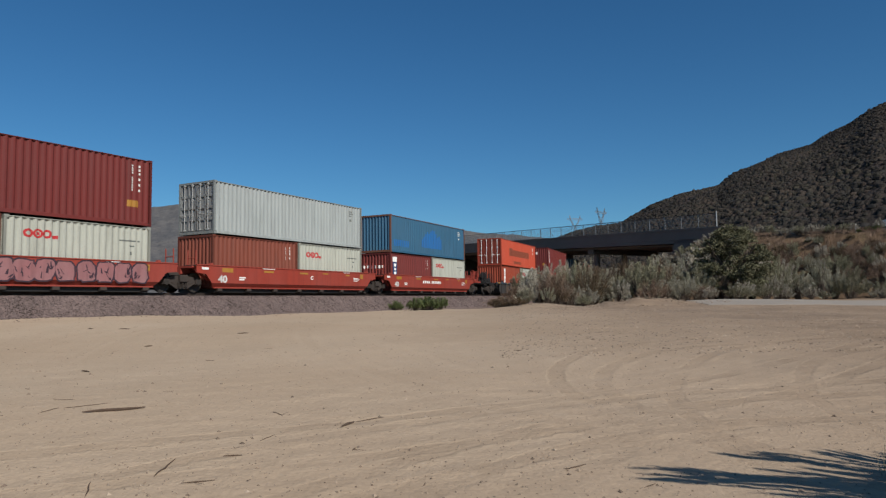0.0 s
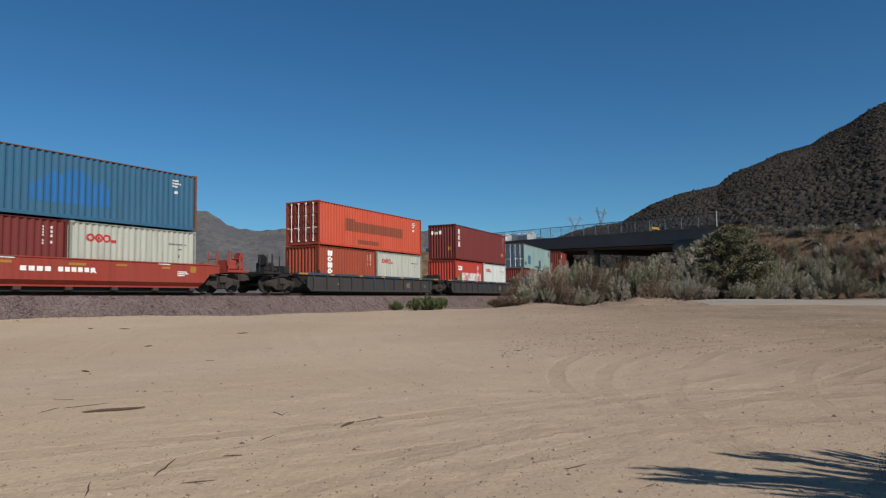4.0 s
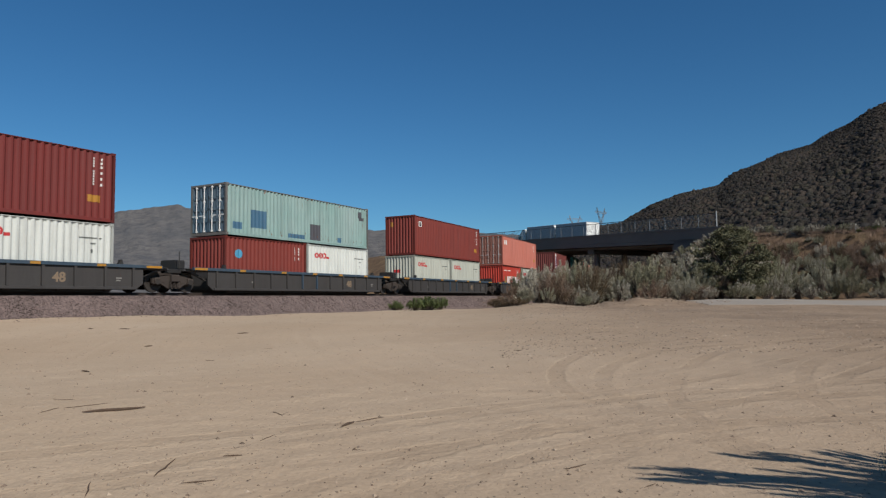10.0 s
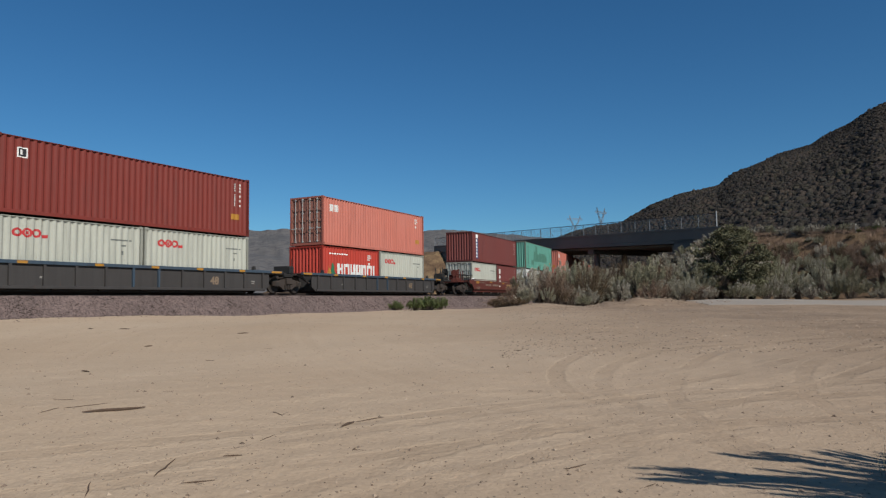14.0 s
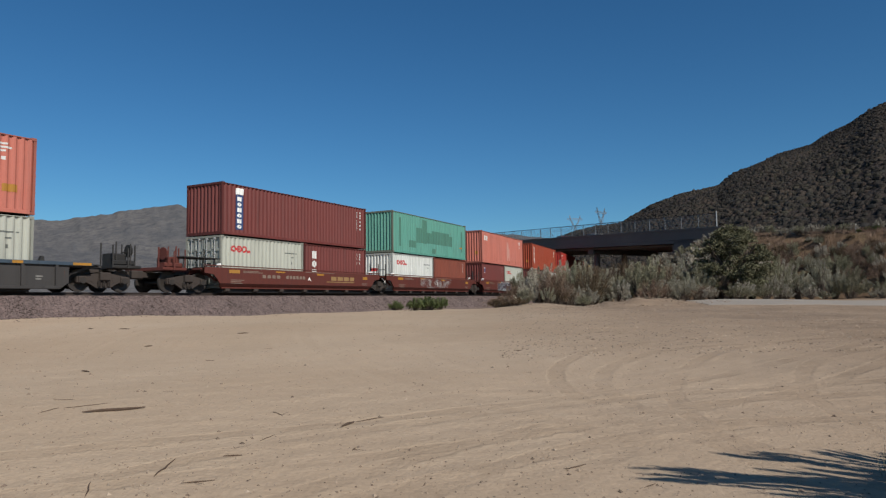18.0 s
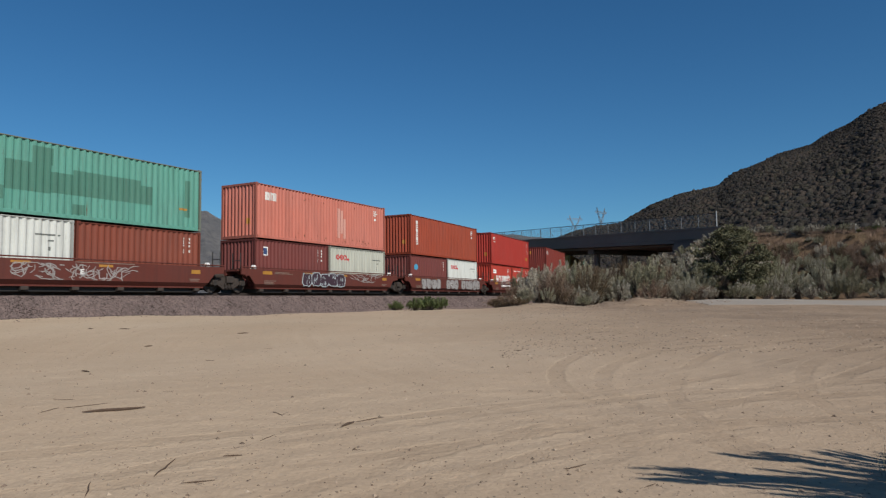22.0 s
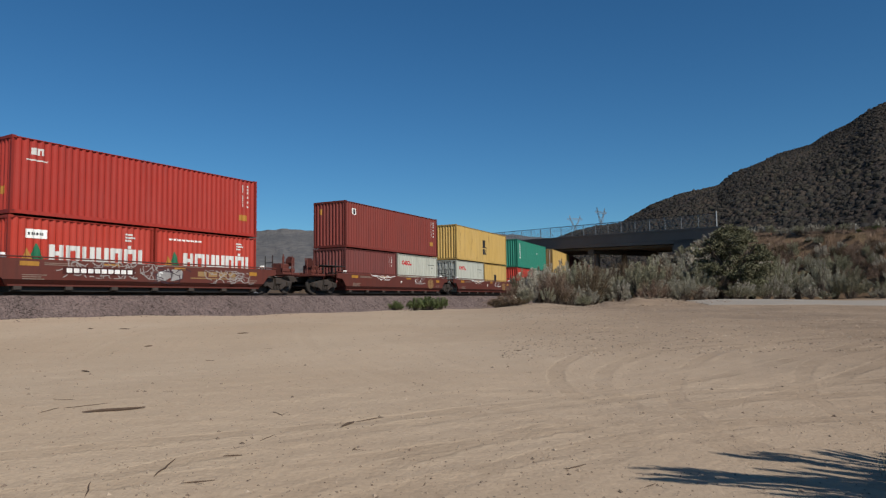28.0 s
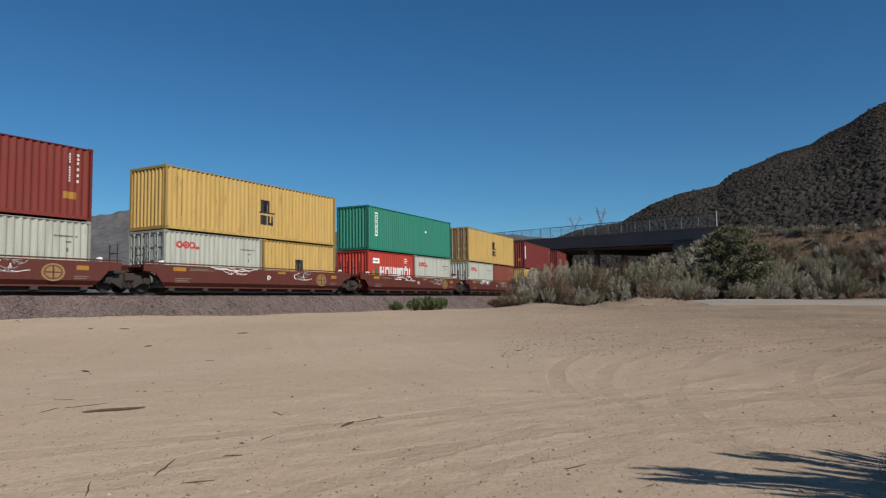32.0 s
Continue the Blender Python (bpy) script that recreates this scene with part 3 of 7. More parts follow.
def hill():
    a = np.concatenate([np.arange(-0.05, 0.75, 0.006), np.arange(0.75, 1.61, 0.03)])
    y = np.concatenate([np.linspace(30, 330, 130), np.linspace(340, 520, 8)])
    A, Y = np.meshgrid(a, y)
    X = A * Y
    Z = hill_z(X, Y)
    n = len(a)
    i = (np.arange(len(y) - 1)[:, None] * n + np.arange(n - 1)[None, :])
    faces = np.stack([i, i + 1, i + 1 + n, i + n], -1).reshape(-1, 4)
    off = (X - ROAD_A.x) * ROAD_N.x + (Y - ROAD_A.y) * ROAD_N.y
    keep = off.reshape(-1)[faces].min(1) > 14.5
    me = mesh_of("hill", np.stack([X, Y, Z], -1).reshape(-1, 3).tolist(), [tuple(q) for q in faces[keep].tolist()], True)
    ob = put("hill", me, HILL_SOIL)
    tagged(ob, "steep dark hillside covered with dry chaparral", "hill", kind="structure")


def leaf_cloud(rnd, count, spread, size, up=0.3):
    """Small leaf quads round the origin: points, and the four corners of each."""
    c = rnd.normal(0, 1, (count, 3))
    c /= np.linalg.norm(c, axis=1)[:, None]
    c *= (rnd.rand(count, 1) ** 0.4)
    c[:, 2] = np.abs(c[:, 2])
    c = c * np.array(spread)
    u = rnd.normal(0, 1, (count, 3)); u /= np.linalg.norm(u, axis=1)[:, None]
    w = rnd.normal(0, 1, (count, 3)); w[:, 2] += up
    w -= u * (w * u).sum(1)[:, None]; w /= np.linalg.norm(w, axis=1)[:, None]
    s = size * (0.6 + 0.8 * rnd.rand(count, 1))
    return np.stack([c - u * s * 0.6, c + w * s * 1.1, c + u * s * 0.6], 1)


def mound(rnd, rings=2, seg=8):
    """A lumpy low shrub body of the size of one, as points and triangles."""
    v = [(0.0, 0.0, rnd.uniform(0.62, 0.9))]
    for i in range(rings):
        e = math.pi / 2 * (1 - (i + 1) / rings)
        for j in range(seg):
            t = 2 * math.pi * (j + 0.5 * (i % 2)) / seg + rnd.uniform(-0.25, 0.25)
            r = rnd.uniform(0.55, 1.45)
            v.append((math.cos(t) * math.cos(e) * r, math.sin(t) * math.cos(e) * r, max(-0.1, 0.72 * math.sin(e) * rnd.uniform(0.7, 1.3) - (0.2 if i == rings - 1 else 0))))
    f = [(0, 1 + j, 1 + (j + 1) % seg) for j in range(seg)]
    for i in range(rings - 1):
        for j in range(seg):
            a0, a1 = 1 + i * seg + j, 1 + i * seg + (j + 1) % seg
            f += [(a0, a0 + seg, a1), (a1, a0 + seg, a1 + seg)]
    return np.array(v), np.array(f)


def chaparral():
    rnd = np.random.RandomState(11)
    protos = []
    for _ in range(8):
        v, f = mound(rnd)
        leaf = leaf_cloud(rnd, 10, (1.25, 1.25, 1.0), 0.24).reshape(-1, 3)
        protos.append((np.vstack([v, leaf]), np.vstack([f, len(v) + np.arange(len(leaf)).reshape(-1, 3)])))
    vs, fs = [], []
    n = base = 0
    while n < 30000:
        a = rnd.uniform(0.05, 0.72)
        y = 48 + (330 - 48) * rnd.rand() ** 0.8
        x = a * y
        px, py = x - ROAD_A.x, y - ROAD_A.y
        o = px * ROAD_N.x + py * ROAD_N.y
        if o < 17 or fbm(x * 0.03, y * 0.03, 3, 31) + 0.9 * rnd.rand() < 0.12:
            continue
        k = (0.20 + 0.66 * rnd.rand() ** 1.9) * (0.75 if y < 120 else 1.0) * (1 + 0.35 * float(value(x * 0.02, y * 0.02, 33)))
        v, f = protos[rnd.randint(8)]
        t = rnd.uniform(0, 6.28)
        c, d = math.cos(t) * k, math.sin(t) * k
        z = float(hill_z(np.array(x), np.array(y))) - 0.1
        vs.append(np.stack([v[:, 0] * c - v[:, 1] * d + x, v[:, 0] * d + v[:, 1] * c + y, v[:, 2] * k * rnd.uniform(0.75, 1.45) + z], 1))
        fs.append(f + base)
        base += len(v)
        n += 1
    ob = put("chaparral", mesh_of("chaparral", np.concatenate(vs).tolist(), [tuple(q) for q in np.concatenate(fs).tolist()], True), CHAPARRAL)
    tagged(ob, "dark olive chaparral shrubs scattered over the hillside", "shrubs", kind="stuff")


def mountain(name, dist, xs, ts, seed, rough):
    """A far ridge: an eroded slope whose skyline follows angles seen from the lot."""
    a = np.arange(-1.4, 0.35, 0.004)
    k = np.linspace(0, 1, 34)
    t = np.interp(a, xs, ts)
    A, K = np.meshgrid(a, k)
    Y = dist * (0.62 + 0.38 * K)
    X = A * Y
    peak = 1.6 + t[None, :] * dist
    Z = 3 + (peak - 3) * K ** 1.15
    Z = Z + rough * dist * fbm(A * 40 + K * 3, K * 2.2 + A * 4, 6, seed) * (K * (1.12 - K)) * 3.2 + 0.0025 * dist * fbm(A * 70, K * 4, 3, seed + 5) * K
    n = len(a)
    i = (np.arange(len(k) - 1)[:, None] * n + np.arange(n - 1)[None, :])
    faces = np.stack([i, i + 1, i + 1 + n, i + n], -1).reshape(-1, 4)
    me = mesh_of(name, np.stack([X, Y, Z], -1).reshape(-1, 3).tolist(), [tuple(q) for q in faces.tolist()], True)
    tagged(put(name, me, FAR_HAZED_SOIL), "hazy grey-brown desert mountain ridge in the distance", "mountain", kind="structure")


def far_land():
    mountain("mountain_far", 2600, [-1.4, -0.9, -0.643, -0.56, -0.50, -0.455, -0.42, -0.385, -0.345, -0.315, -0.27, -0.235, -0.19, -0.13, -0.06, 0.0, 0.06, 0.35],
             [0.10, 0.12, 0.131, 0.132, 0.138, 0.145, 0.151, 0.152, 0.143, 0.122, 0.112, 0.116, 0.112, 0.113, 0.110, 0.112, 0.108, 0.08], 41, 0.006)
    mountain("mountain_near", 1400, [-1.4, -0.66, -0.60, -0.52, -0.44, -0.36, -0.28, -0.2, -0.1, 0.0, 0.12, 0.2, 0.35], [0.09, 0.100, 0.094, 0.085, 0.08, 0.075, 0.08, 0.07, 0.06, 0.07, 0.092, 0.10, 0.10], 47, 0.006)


# ------------------------------------------------------------------ road and bridge
def road_strip(q0, q1, o0, o1, z0, z1, step=4.0):
    """A bar that follows the road, from o0 to o1 across and z0 to z1 in height."""
    s = Shape()
    n = max(1, int(round((q1 - q0) / step)))
    v = []
    for i in range(n + 1):
        q = q0 + (q1 - q0) * i / n
        v += [road(q, o0, z0), road(q, o1, z0), road(q, o1, z1), road(q, o0, z1)]
    f = [(3, 2, 1, 0), (4 * n, 4 * n + 1, 4 * n + 2, 4 * n + 3)]
    f += [(4 * i + j, 4 * i + (j + 1) % 4, 4 * i + 4 + (j + 1) % 4, 4 * i + 4 + j) for i in range(n) for j in range(4)]
    return s.add(v, f)


DECK0, DECK1 = -1.0, 66.0


def highway():
    tagged(put("road", road_strip(-110, 250, 0.45, 13.2, -0.5, 0.0, 6).mesh("road"), ASPHALT), "grey asphalt two-lane highway on an embankment", "road", kind="structure")
    br = empty("road_bridge", "grey concrete road bridge with a chain-link fence over the railway", "bridge")
    put("near_girder", road_strip(DECK0, DECK1, 1.25, 2.05, -0.78, -0.49).mesh("near_girder"), CONCRETE, br)
    put("far_girder", road_strip(DECK0, DECK1, 12.2, 13.0, -0.78, -0.30).mesh("far_girder"), CONCRETE, br)
    for o in (4.4, 8.2):
        put("inner_girder", road_strip(DECK0, DECK1, o, o + 0.8, -0.75, -0.5).mesh("inner_girder"), CONCRETE, br)
    put("deck", road_strip(DECK0, DECK1, 0.02, 13.5, -0.48, -0.09).mesh("deck"), CONCRETE, br)
    put("parapet", road_strip(DECK0, DECK1, 0.0, 0.3, -0.08, 1.12).mesh("parapet"), CONCRETE, br)
    put("parapet", road_strip(DECK0, DECK1, 13.25, 13.55, -0.08, 1.0).mesh("parapet_far"), CONCRETE, br)
    put("kerb_lip", road_strip(DECK0, DECK1, -0.07, -0.003, 0.94, 1.14).mesh("kerb_lip"), CONCRETE, br)
    # abutments
    for q0, q1 in ((-1.0, 6.6), (61.0, 66.0)):
        v = road_strip(q0, q1, 0.42, 13.1, -7.5, -0.80, 8).mesh("abutment")
        put("abutment", v, CONCRETE, br)
        put("wing_wall", road_strip(q0 - 0.02, q1 - 0.6, 0.02, 0.4, -5.0, -0.10, 8).mesh("wing_wall"), CONCRETE, br)
    # piers
    for q in (21.5, 40.5):
        put("pier_cap", road_strip(q - 0.55, q + 0.55, 0.9, 12.6, -1.30, -0.80, 2).mesh("pier_cap"), CONCRETE, br)
        for o in (2.0, 6.8, 11.6):
            x, y, z = road(q, o, -1.30)
            put("column", Shape().tube((x, y, 0.5), (x, y, z), 0.40, 14).mesh("column"), CONCRETE, br)
    # fence
    fence = empty("chain_link_fence", "grey chain-link fence with steel posts along the bridge", "fence")
    post = Shape().tube((0, 0, 1.1), (0, 0, 2.62), 0.045, 8).mesh("post")
    end_post = Shape().box(-0.055, 0.055, -0.055, 0.055, 0.0, 2.85, 0.01).mesh("end_post")
    n = 27
    for i in range(1, n):
        put("post", post, GALV, fence, Matrix.Translation(road(i * 2.44, 0.15)))
    put("end_post", end_post, GALV, fence, Matrix.Translation(road(0, 0.15)), "pale grey end post")
    put("end_post", end_post, GALV, fence, Matrix.Translation(road(n * 2.44, 0.15)))
    rail = Shape()
    for i in range(n):
        rail.tube(road(i * 2.44, 0.15, 2.60), road((i + 1) * 2.44, 0.15, 2.60), 0.035, 6)
    put("top_rail", rail.mesh("top_rail"), STEEL_DARK, fence)
    wire = Shape()
    for i in range(n):
        for k in range(16):
            q = (i + k / 16) * 2.44
            for dq in (0.75, -0.75):
                if 0 <= q + dq <= n * 2.44:
                    a, b = Vector(road(q, 0.15, 1.13)), Vector(road(q + dq, 0.15, 2.58))
                    wd = Vector((ROAD_D.x, ROAD_D.y, ROAD_G)) * 0.009
                    wire.add([a - wd, a + wd, b + wd, b - wd], [(0, 1, 2, 3)])
    put("wire_mesh", wire.mesh("wire_mesh"), GALV, fence)
    # crash barrier posts along the open road
    for q in (-15.6, -17.5, -26.0, -35.0, -44.0):
        d = empty("marker_post", "thin grey metal marker post beside the highway", "post", "marker posts beside the road")
        d.matrix_basis = Matrix.Translation(road(q, -1.2, -0.4))
        put("stake", Shape().box(-0.03, 0.03, -0.02, 0.02, 0, 0.85).mesh("stake"), GALV, d)
        put("reflector", Shape().box(-0.035, 0.035, -0.03, -0.021, 0.66, 0.82).mesh("reflector"), WORN_WHITE, d)


def pylon(x, y, base, h, turn):
    """A lattice tower with two raised arms and a cross-beam."""
    t = empty("power_pylon", "grey steel lattice power pylon on the skyline", "pylon", "power pylons")
    t.matrix_basis = pose(x, y, base, 0, 0, turn)
    z0 = 0

    def lattice_leg(name, a, b, wa, wb, bays):
        s = Shape()
        a, b = Vector(a), Vector(b)
        cor = [(-1, -1), (1, -1), (1, 1), (-1, 1)]
        for i in range(bays):
            p, q = a.lerp(b, i / bays), a.lerp(b, (i + 1) / bays)
            w0, w1 = wa + (wb - wa) * i / bays, wa + (wb - wa) * (i + 1) / bays
            for k in range(4):
                c, d = cor[k], cor[(k + 1) % 4]
                p0, p1 = p + Vector((c[0] * w0, c[1] * w0, 0)), q + Vector((c[0] * w1, c[1] * w1, 0))
                q1 = q + Vector((d[0] * w1, d[1] * w1, 0))
                s.tube(p0, p1, 0.20, 4).tube(p0, q1, 0.11, 4).tube(p1, q1, 0.11, 4)
        put(name, s.mesh(name), PYLON_HAZED_STEEL, t)

    lattice_leg("tower", (0, 0, z0), (0, 0, h * 0.55), h * 0.09, h * 0.025, 6)
    for d in (-1, 1):
        lattice_leg("arm", (0, 0, h * 0.55), (d * h * 0.17, 0, h * 0.88), h * 0.025, h * 0.016, 4)
        lattice_leg("horn", (d * h * 0.17, 0, h * 0.88), (d * h * 0.19, 0, h), h * 0.016, 0.1, 2)
    s = Shape()
    for zz in (0.84, 0.885):
        s.tube((-h * 0.27, 0, h * zz), (h * 0.27, 0, h * zz), 0.38, 4)
    for i in range(14):
        xx = -h * 0.27 + h * 0.54 * i / 13
        s.tube((xx, 0, h * 0.84), (xx + h * 0.02, 0, h * 0.885), 0.2, 4)
    put("cross_beam", s.mesh("cross_beam"), PYLON_HAZED_STEEL, t)


def paving():
    """The pale worn pavement at the far edge of the lot."""
    v, f = [], []
    n = 60
    for i in range(n + 1):
        x = 16.0 + 40 * i / n
        y0 = 41.5 - 0.14 * (x - 16) + 0.35 * math.sin(x * 0.9)
        for y, up in ((y0 - 0.4, -0.06), (y0, 0.03), (y0 + 3.9, 0.03)):
            v.append((x, y, float(ground_z(x, y)) + up))
    for i in range(n):
        for j in range(2):
            f.append((3 * i + j, 3 * i + 3 + j, 3 * i + 4 + j, 3 * i + 1 + j))
    tagged(put("pavement", mesh_of("pavement", v, f), PALE_PAVING), "pale grey worn pavement at the edge of the sand", "pavement", kind="structure")


ground()
ballast()
rails()
hill()
far_land()
highway()
pylon(251, 1300, 116, 57, 12)
pylon(289, 1250, 114, 66, 44)
paving()


# ------------------------------------------------------------------ containers
W, H8, H9 = 2.438, 2.591, 2.896
L40, L20 = 12.192, 6.058
PITCH_S, DEPTH_S = 0.278, 0.058


def rib(x, pitch=PITCH_S, depth=DEPTH_S):
    """How far the wall lies behind its outer face, at x along it."""
    t = (x / pitch) % 1.0
    if t < 0.24:
        return 0.0
    if t < 0.50:
        return depth * (t - 0.24) / 0.26
    if t < 0.74:
        return depth
    return depth * (1 - (t - 0.74) / 0.26)


def breaks(x0, x1, pitch=PITCH_S):
    xs = {x0, x1}
    k = math.floor(x0 / pitch)
    while k * pitch < x1:
        for t in (0, 0.24, 0.50, 0.74):
            x = (k + t) * pitch
            if x0 + 1e-4 < x < x1 - 1e-4:
                xs.add(x)
        k += 1
    return sorted(xs)


def ribbed(shape, x0, x1, z0, z1, y, out, pitch=PITCH_S, depth=DEPTH_S, lift=0.0):
    """A corrugated sheet in x and z at y; out is -1 where its outer face looks to -y."""
    xs = breaks(x0, x1, pitch)
    v = []
    for x in xs:
        yy = y - out * (rib(x, pitch, depth) - lift)
        v += [(x, yy, z0), (x, yy, z1)]
    f = [(2 * i, 2 * i + 2, 2 * i + 3, 2 * i + 1) if out < 0 else (2 * i, 2 * i + 1, 2 * i + 3, 2 * i + 2) for i in range(len(xs) - 1)]
    shape.add(v, f)


MESHES = {}


def kept(key, make):
    if key not in MESHES:
        MESHES[key] = make()
    return MESHES[key]


BAR_GREY = paint("bar_grey_paint", (0.45, 0.46, 0.45), 0.6, 0.2)
SILL, HEAD, POST = 0.155, 0.075, 0.10


def side_sheet(length, h):
    s = Shape()
    ribbed(s, POST, length - POST, SILL, h - HEAD, -W / 2 + 0.012, -1)
    return s.mesh("side_sheet")


def end_sheet(h):
    s = Shape()
    ribbed(s, -W / 2 + POST, W / 2 - POST, SILL, h - 0.11, 0, -1, 0.245, 0.062)
    me = s.mesh("end_sheet")
    me.transform(Matrix.Rotation(-math.pi / 2, 4, "Z"))
    return me


def roof_sheet(length):
    s = Shape()
    ribbed(s, 0.1, length - 0.1, -W / 2 + 0.06, W / 2 - 0.06, 0, -1, 0.209, 0.02)
    me = s.mesh("roof_sheet")
    me.transform(Matrix(((1, 0, 0, 0), (0, 0, 1, 0), (0, -1, 0, 0), (0, 0, 0, 1))))
    return me


def door_leaf(h):
    """One door leaf: panel with pressed fields, seen from -x."""
    s = Shape()
    w = W / 2 - 0.075
    z0, z1 = SILL + 0.01, h - 0.12
    s.box(0.055, 0.08, 0.004, w, z0, z1)
    n = 4
    for i in range(n + 1):
        z = z0 + (z1 - z0) * i / n
        s.box(0.0, 0.055, 0.004, w, max(z0, z - 0.06), min(z1, z + 0.06), 0.008)
    for y in (0.004, w / 2 - 0.04, w - 0.09):
        s.box(0.0, 0.054, y, y + 0.085, z0, z1, 0.008)
    return s.mesh("door_leaf")


def locking_bar(h):
    s = Shape().tube((-0.035, 0, SILL + 0.03), (-0.035, 0, h - 0.10), 0.021, 8)
    for z in (SILL + 0.08, h * 0.36, h * 0.66, h - 0.16):
        s.box(-0.055, 0.0, -0.05, 0.05, z - 0.04, z + 0.04, 0.006)
    s.box(-0.07, -0.05, -0.02, 0.30, 0.98, 1.02, 0.004)
    return s.mesh("locking_bar")


def marking(rects, y=-W / 2 + 0.012, lift=0.003):
    """Painted fields on the ribbed side, following its ribs: (x0, x1, z0, z1) each."""
    s = Shape()
    for x0, x1, z0, z1 in rects:
        ribbed(s, x0, x1, z0, z1, y, -1, lift=lift)
    return s.mesh("marking")


def end_marking(rects):
    s = Shape()
    for y0, y1, z0, z1 in rects:
        ribbed(s, y0, y1, z0, z1, 0, -1, 0.245, 0.062, 0.003)
    me = s.mesh("end_marking")
    me.transform(Matrix.Rotation(-math.pi / 2, 4, "Z"))
    return me


def word(x, z, h, widths, pattern, gap=0.10, tilt=0.0):
    """A name as plain blocks: one block a sign, some open at the top or bottom."""
    out = []
    for w, p in zip(widths, pattern):
        w, b = w * h, 0.29 * h
        if p == "b":
            out.append((x, x + w, z, z + h))
        elif p == "u":
            out += [(x, x + b, z + b, z + h), (x + w - b, x + w, z + b, z + h), (x, x + w, z, z + b)]
        elif p == "n":
            out += [(x, x + b, z, z + h - b), (x + w - b, x + w, z, z + h - b), (x, x + w, z + h - b, z + h)]
        elif p == "o":
            out += [(x, x + b, z + b, z + h - b), (x + w - b, x + w, z + b, z + h - b), (x, x + w, z, z + b), (x, x + w, z + h - b, z + h)]
        elif p == "x":
            out += [(x, x + b, z, z + h), (x + w - b, x + w, z, z + h), (x + b, x + w - b, z + h * 0.38, z + h * 0.62)]
        elif p == "l":
            out += [(x, x + b, z + b, z + h), (x, x + w, z, z + b)]
        elif p == "i":
            out.append((x, x + b * 1.1, z, z + h))
        x += w + gap * h
    return out


def ring(cx, cz, w, h, thick, core=0.0, n=14):
    """A flat oval ring in upright slices, with a dot in its middle where core is given."""
    out = []
    for i in range(n):
        u0, u1 = -1 + 2 * i / n, -1 + 2 * (i + 1) / n
        um = (u0 + u1) / 2
        outer = h / 2 * math.sqrt(1 - um * um)
        k = um * w / (w - 2 * thick)
        inner = (h / 2 - thick) * math.sqrt(1 - k * k) if abs(k) < 1 else 0.0
        x0, x1 = cx + u0 * w / 2, cx + u1 * w / 2
        if inner > 0.01:
            out += [(x0, x1, cz + inner, cz + outer), (x0, x1, cz - outer, cz - inner)]
            if abs(um) * w / 2 < core:
                out.append((x0, x1, cz - core * 0.8, cz + core * 0.8))
        else:
            out.append((x0, x1, cz - outer, cz + outer))
    return out


def column_word(x, z_top, w, h, n, gap=0.25):
    """An upright name: n blocks one below the other."""
    out = []
    for i in range(n):
        z = z_top - i * h * (1 + gap)
        if i % 2:
            out += ring(x + w / 2, z - h / 2, w, h, min(w, h) * 0.36, n=8)
        else:
            out += [(x, x + w, z - h, z)]
    return out


def code_columns(length, h, long_one=True):
    """The upright number codes near the trailing end, as thin bars."""
    out = []
    x = length - 0.95
    z = h - 0.30
    n = 11 if long_one else 7
    for i in range(n):
        if i not in (4,):
            out.append((x, x + 0.075, z - 0.075, z))
        z -= 0.105
    z = h - 0.30
    for i in range(6 if long_one else 4):
        out.append((x + 0.33, x + 0.40, z - 0.10, z))
        z -= 0.16 if i < 2 else 0.24
    return out


def code_rows(length, h):
    """A short block of number codes in rows."""
    out = []
    x = length - 1.35
    for i, w in enumerate((0.34, 0.5, 0.28)):
        out.append((x, x + w, h - 0.42 - 0.13 * i, h - 0.35 - 0.13 * i))
    out.append((x + 0.15, x + 0.28, h - 0.98, h - 0.85))
    return out




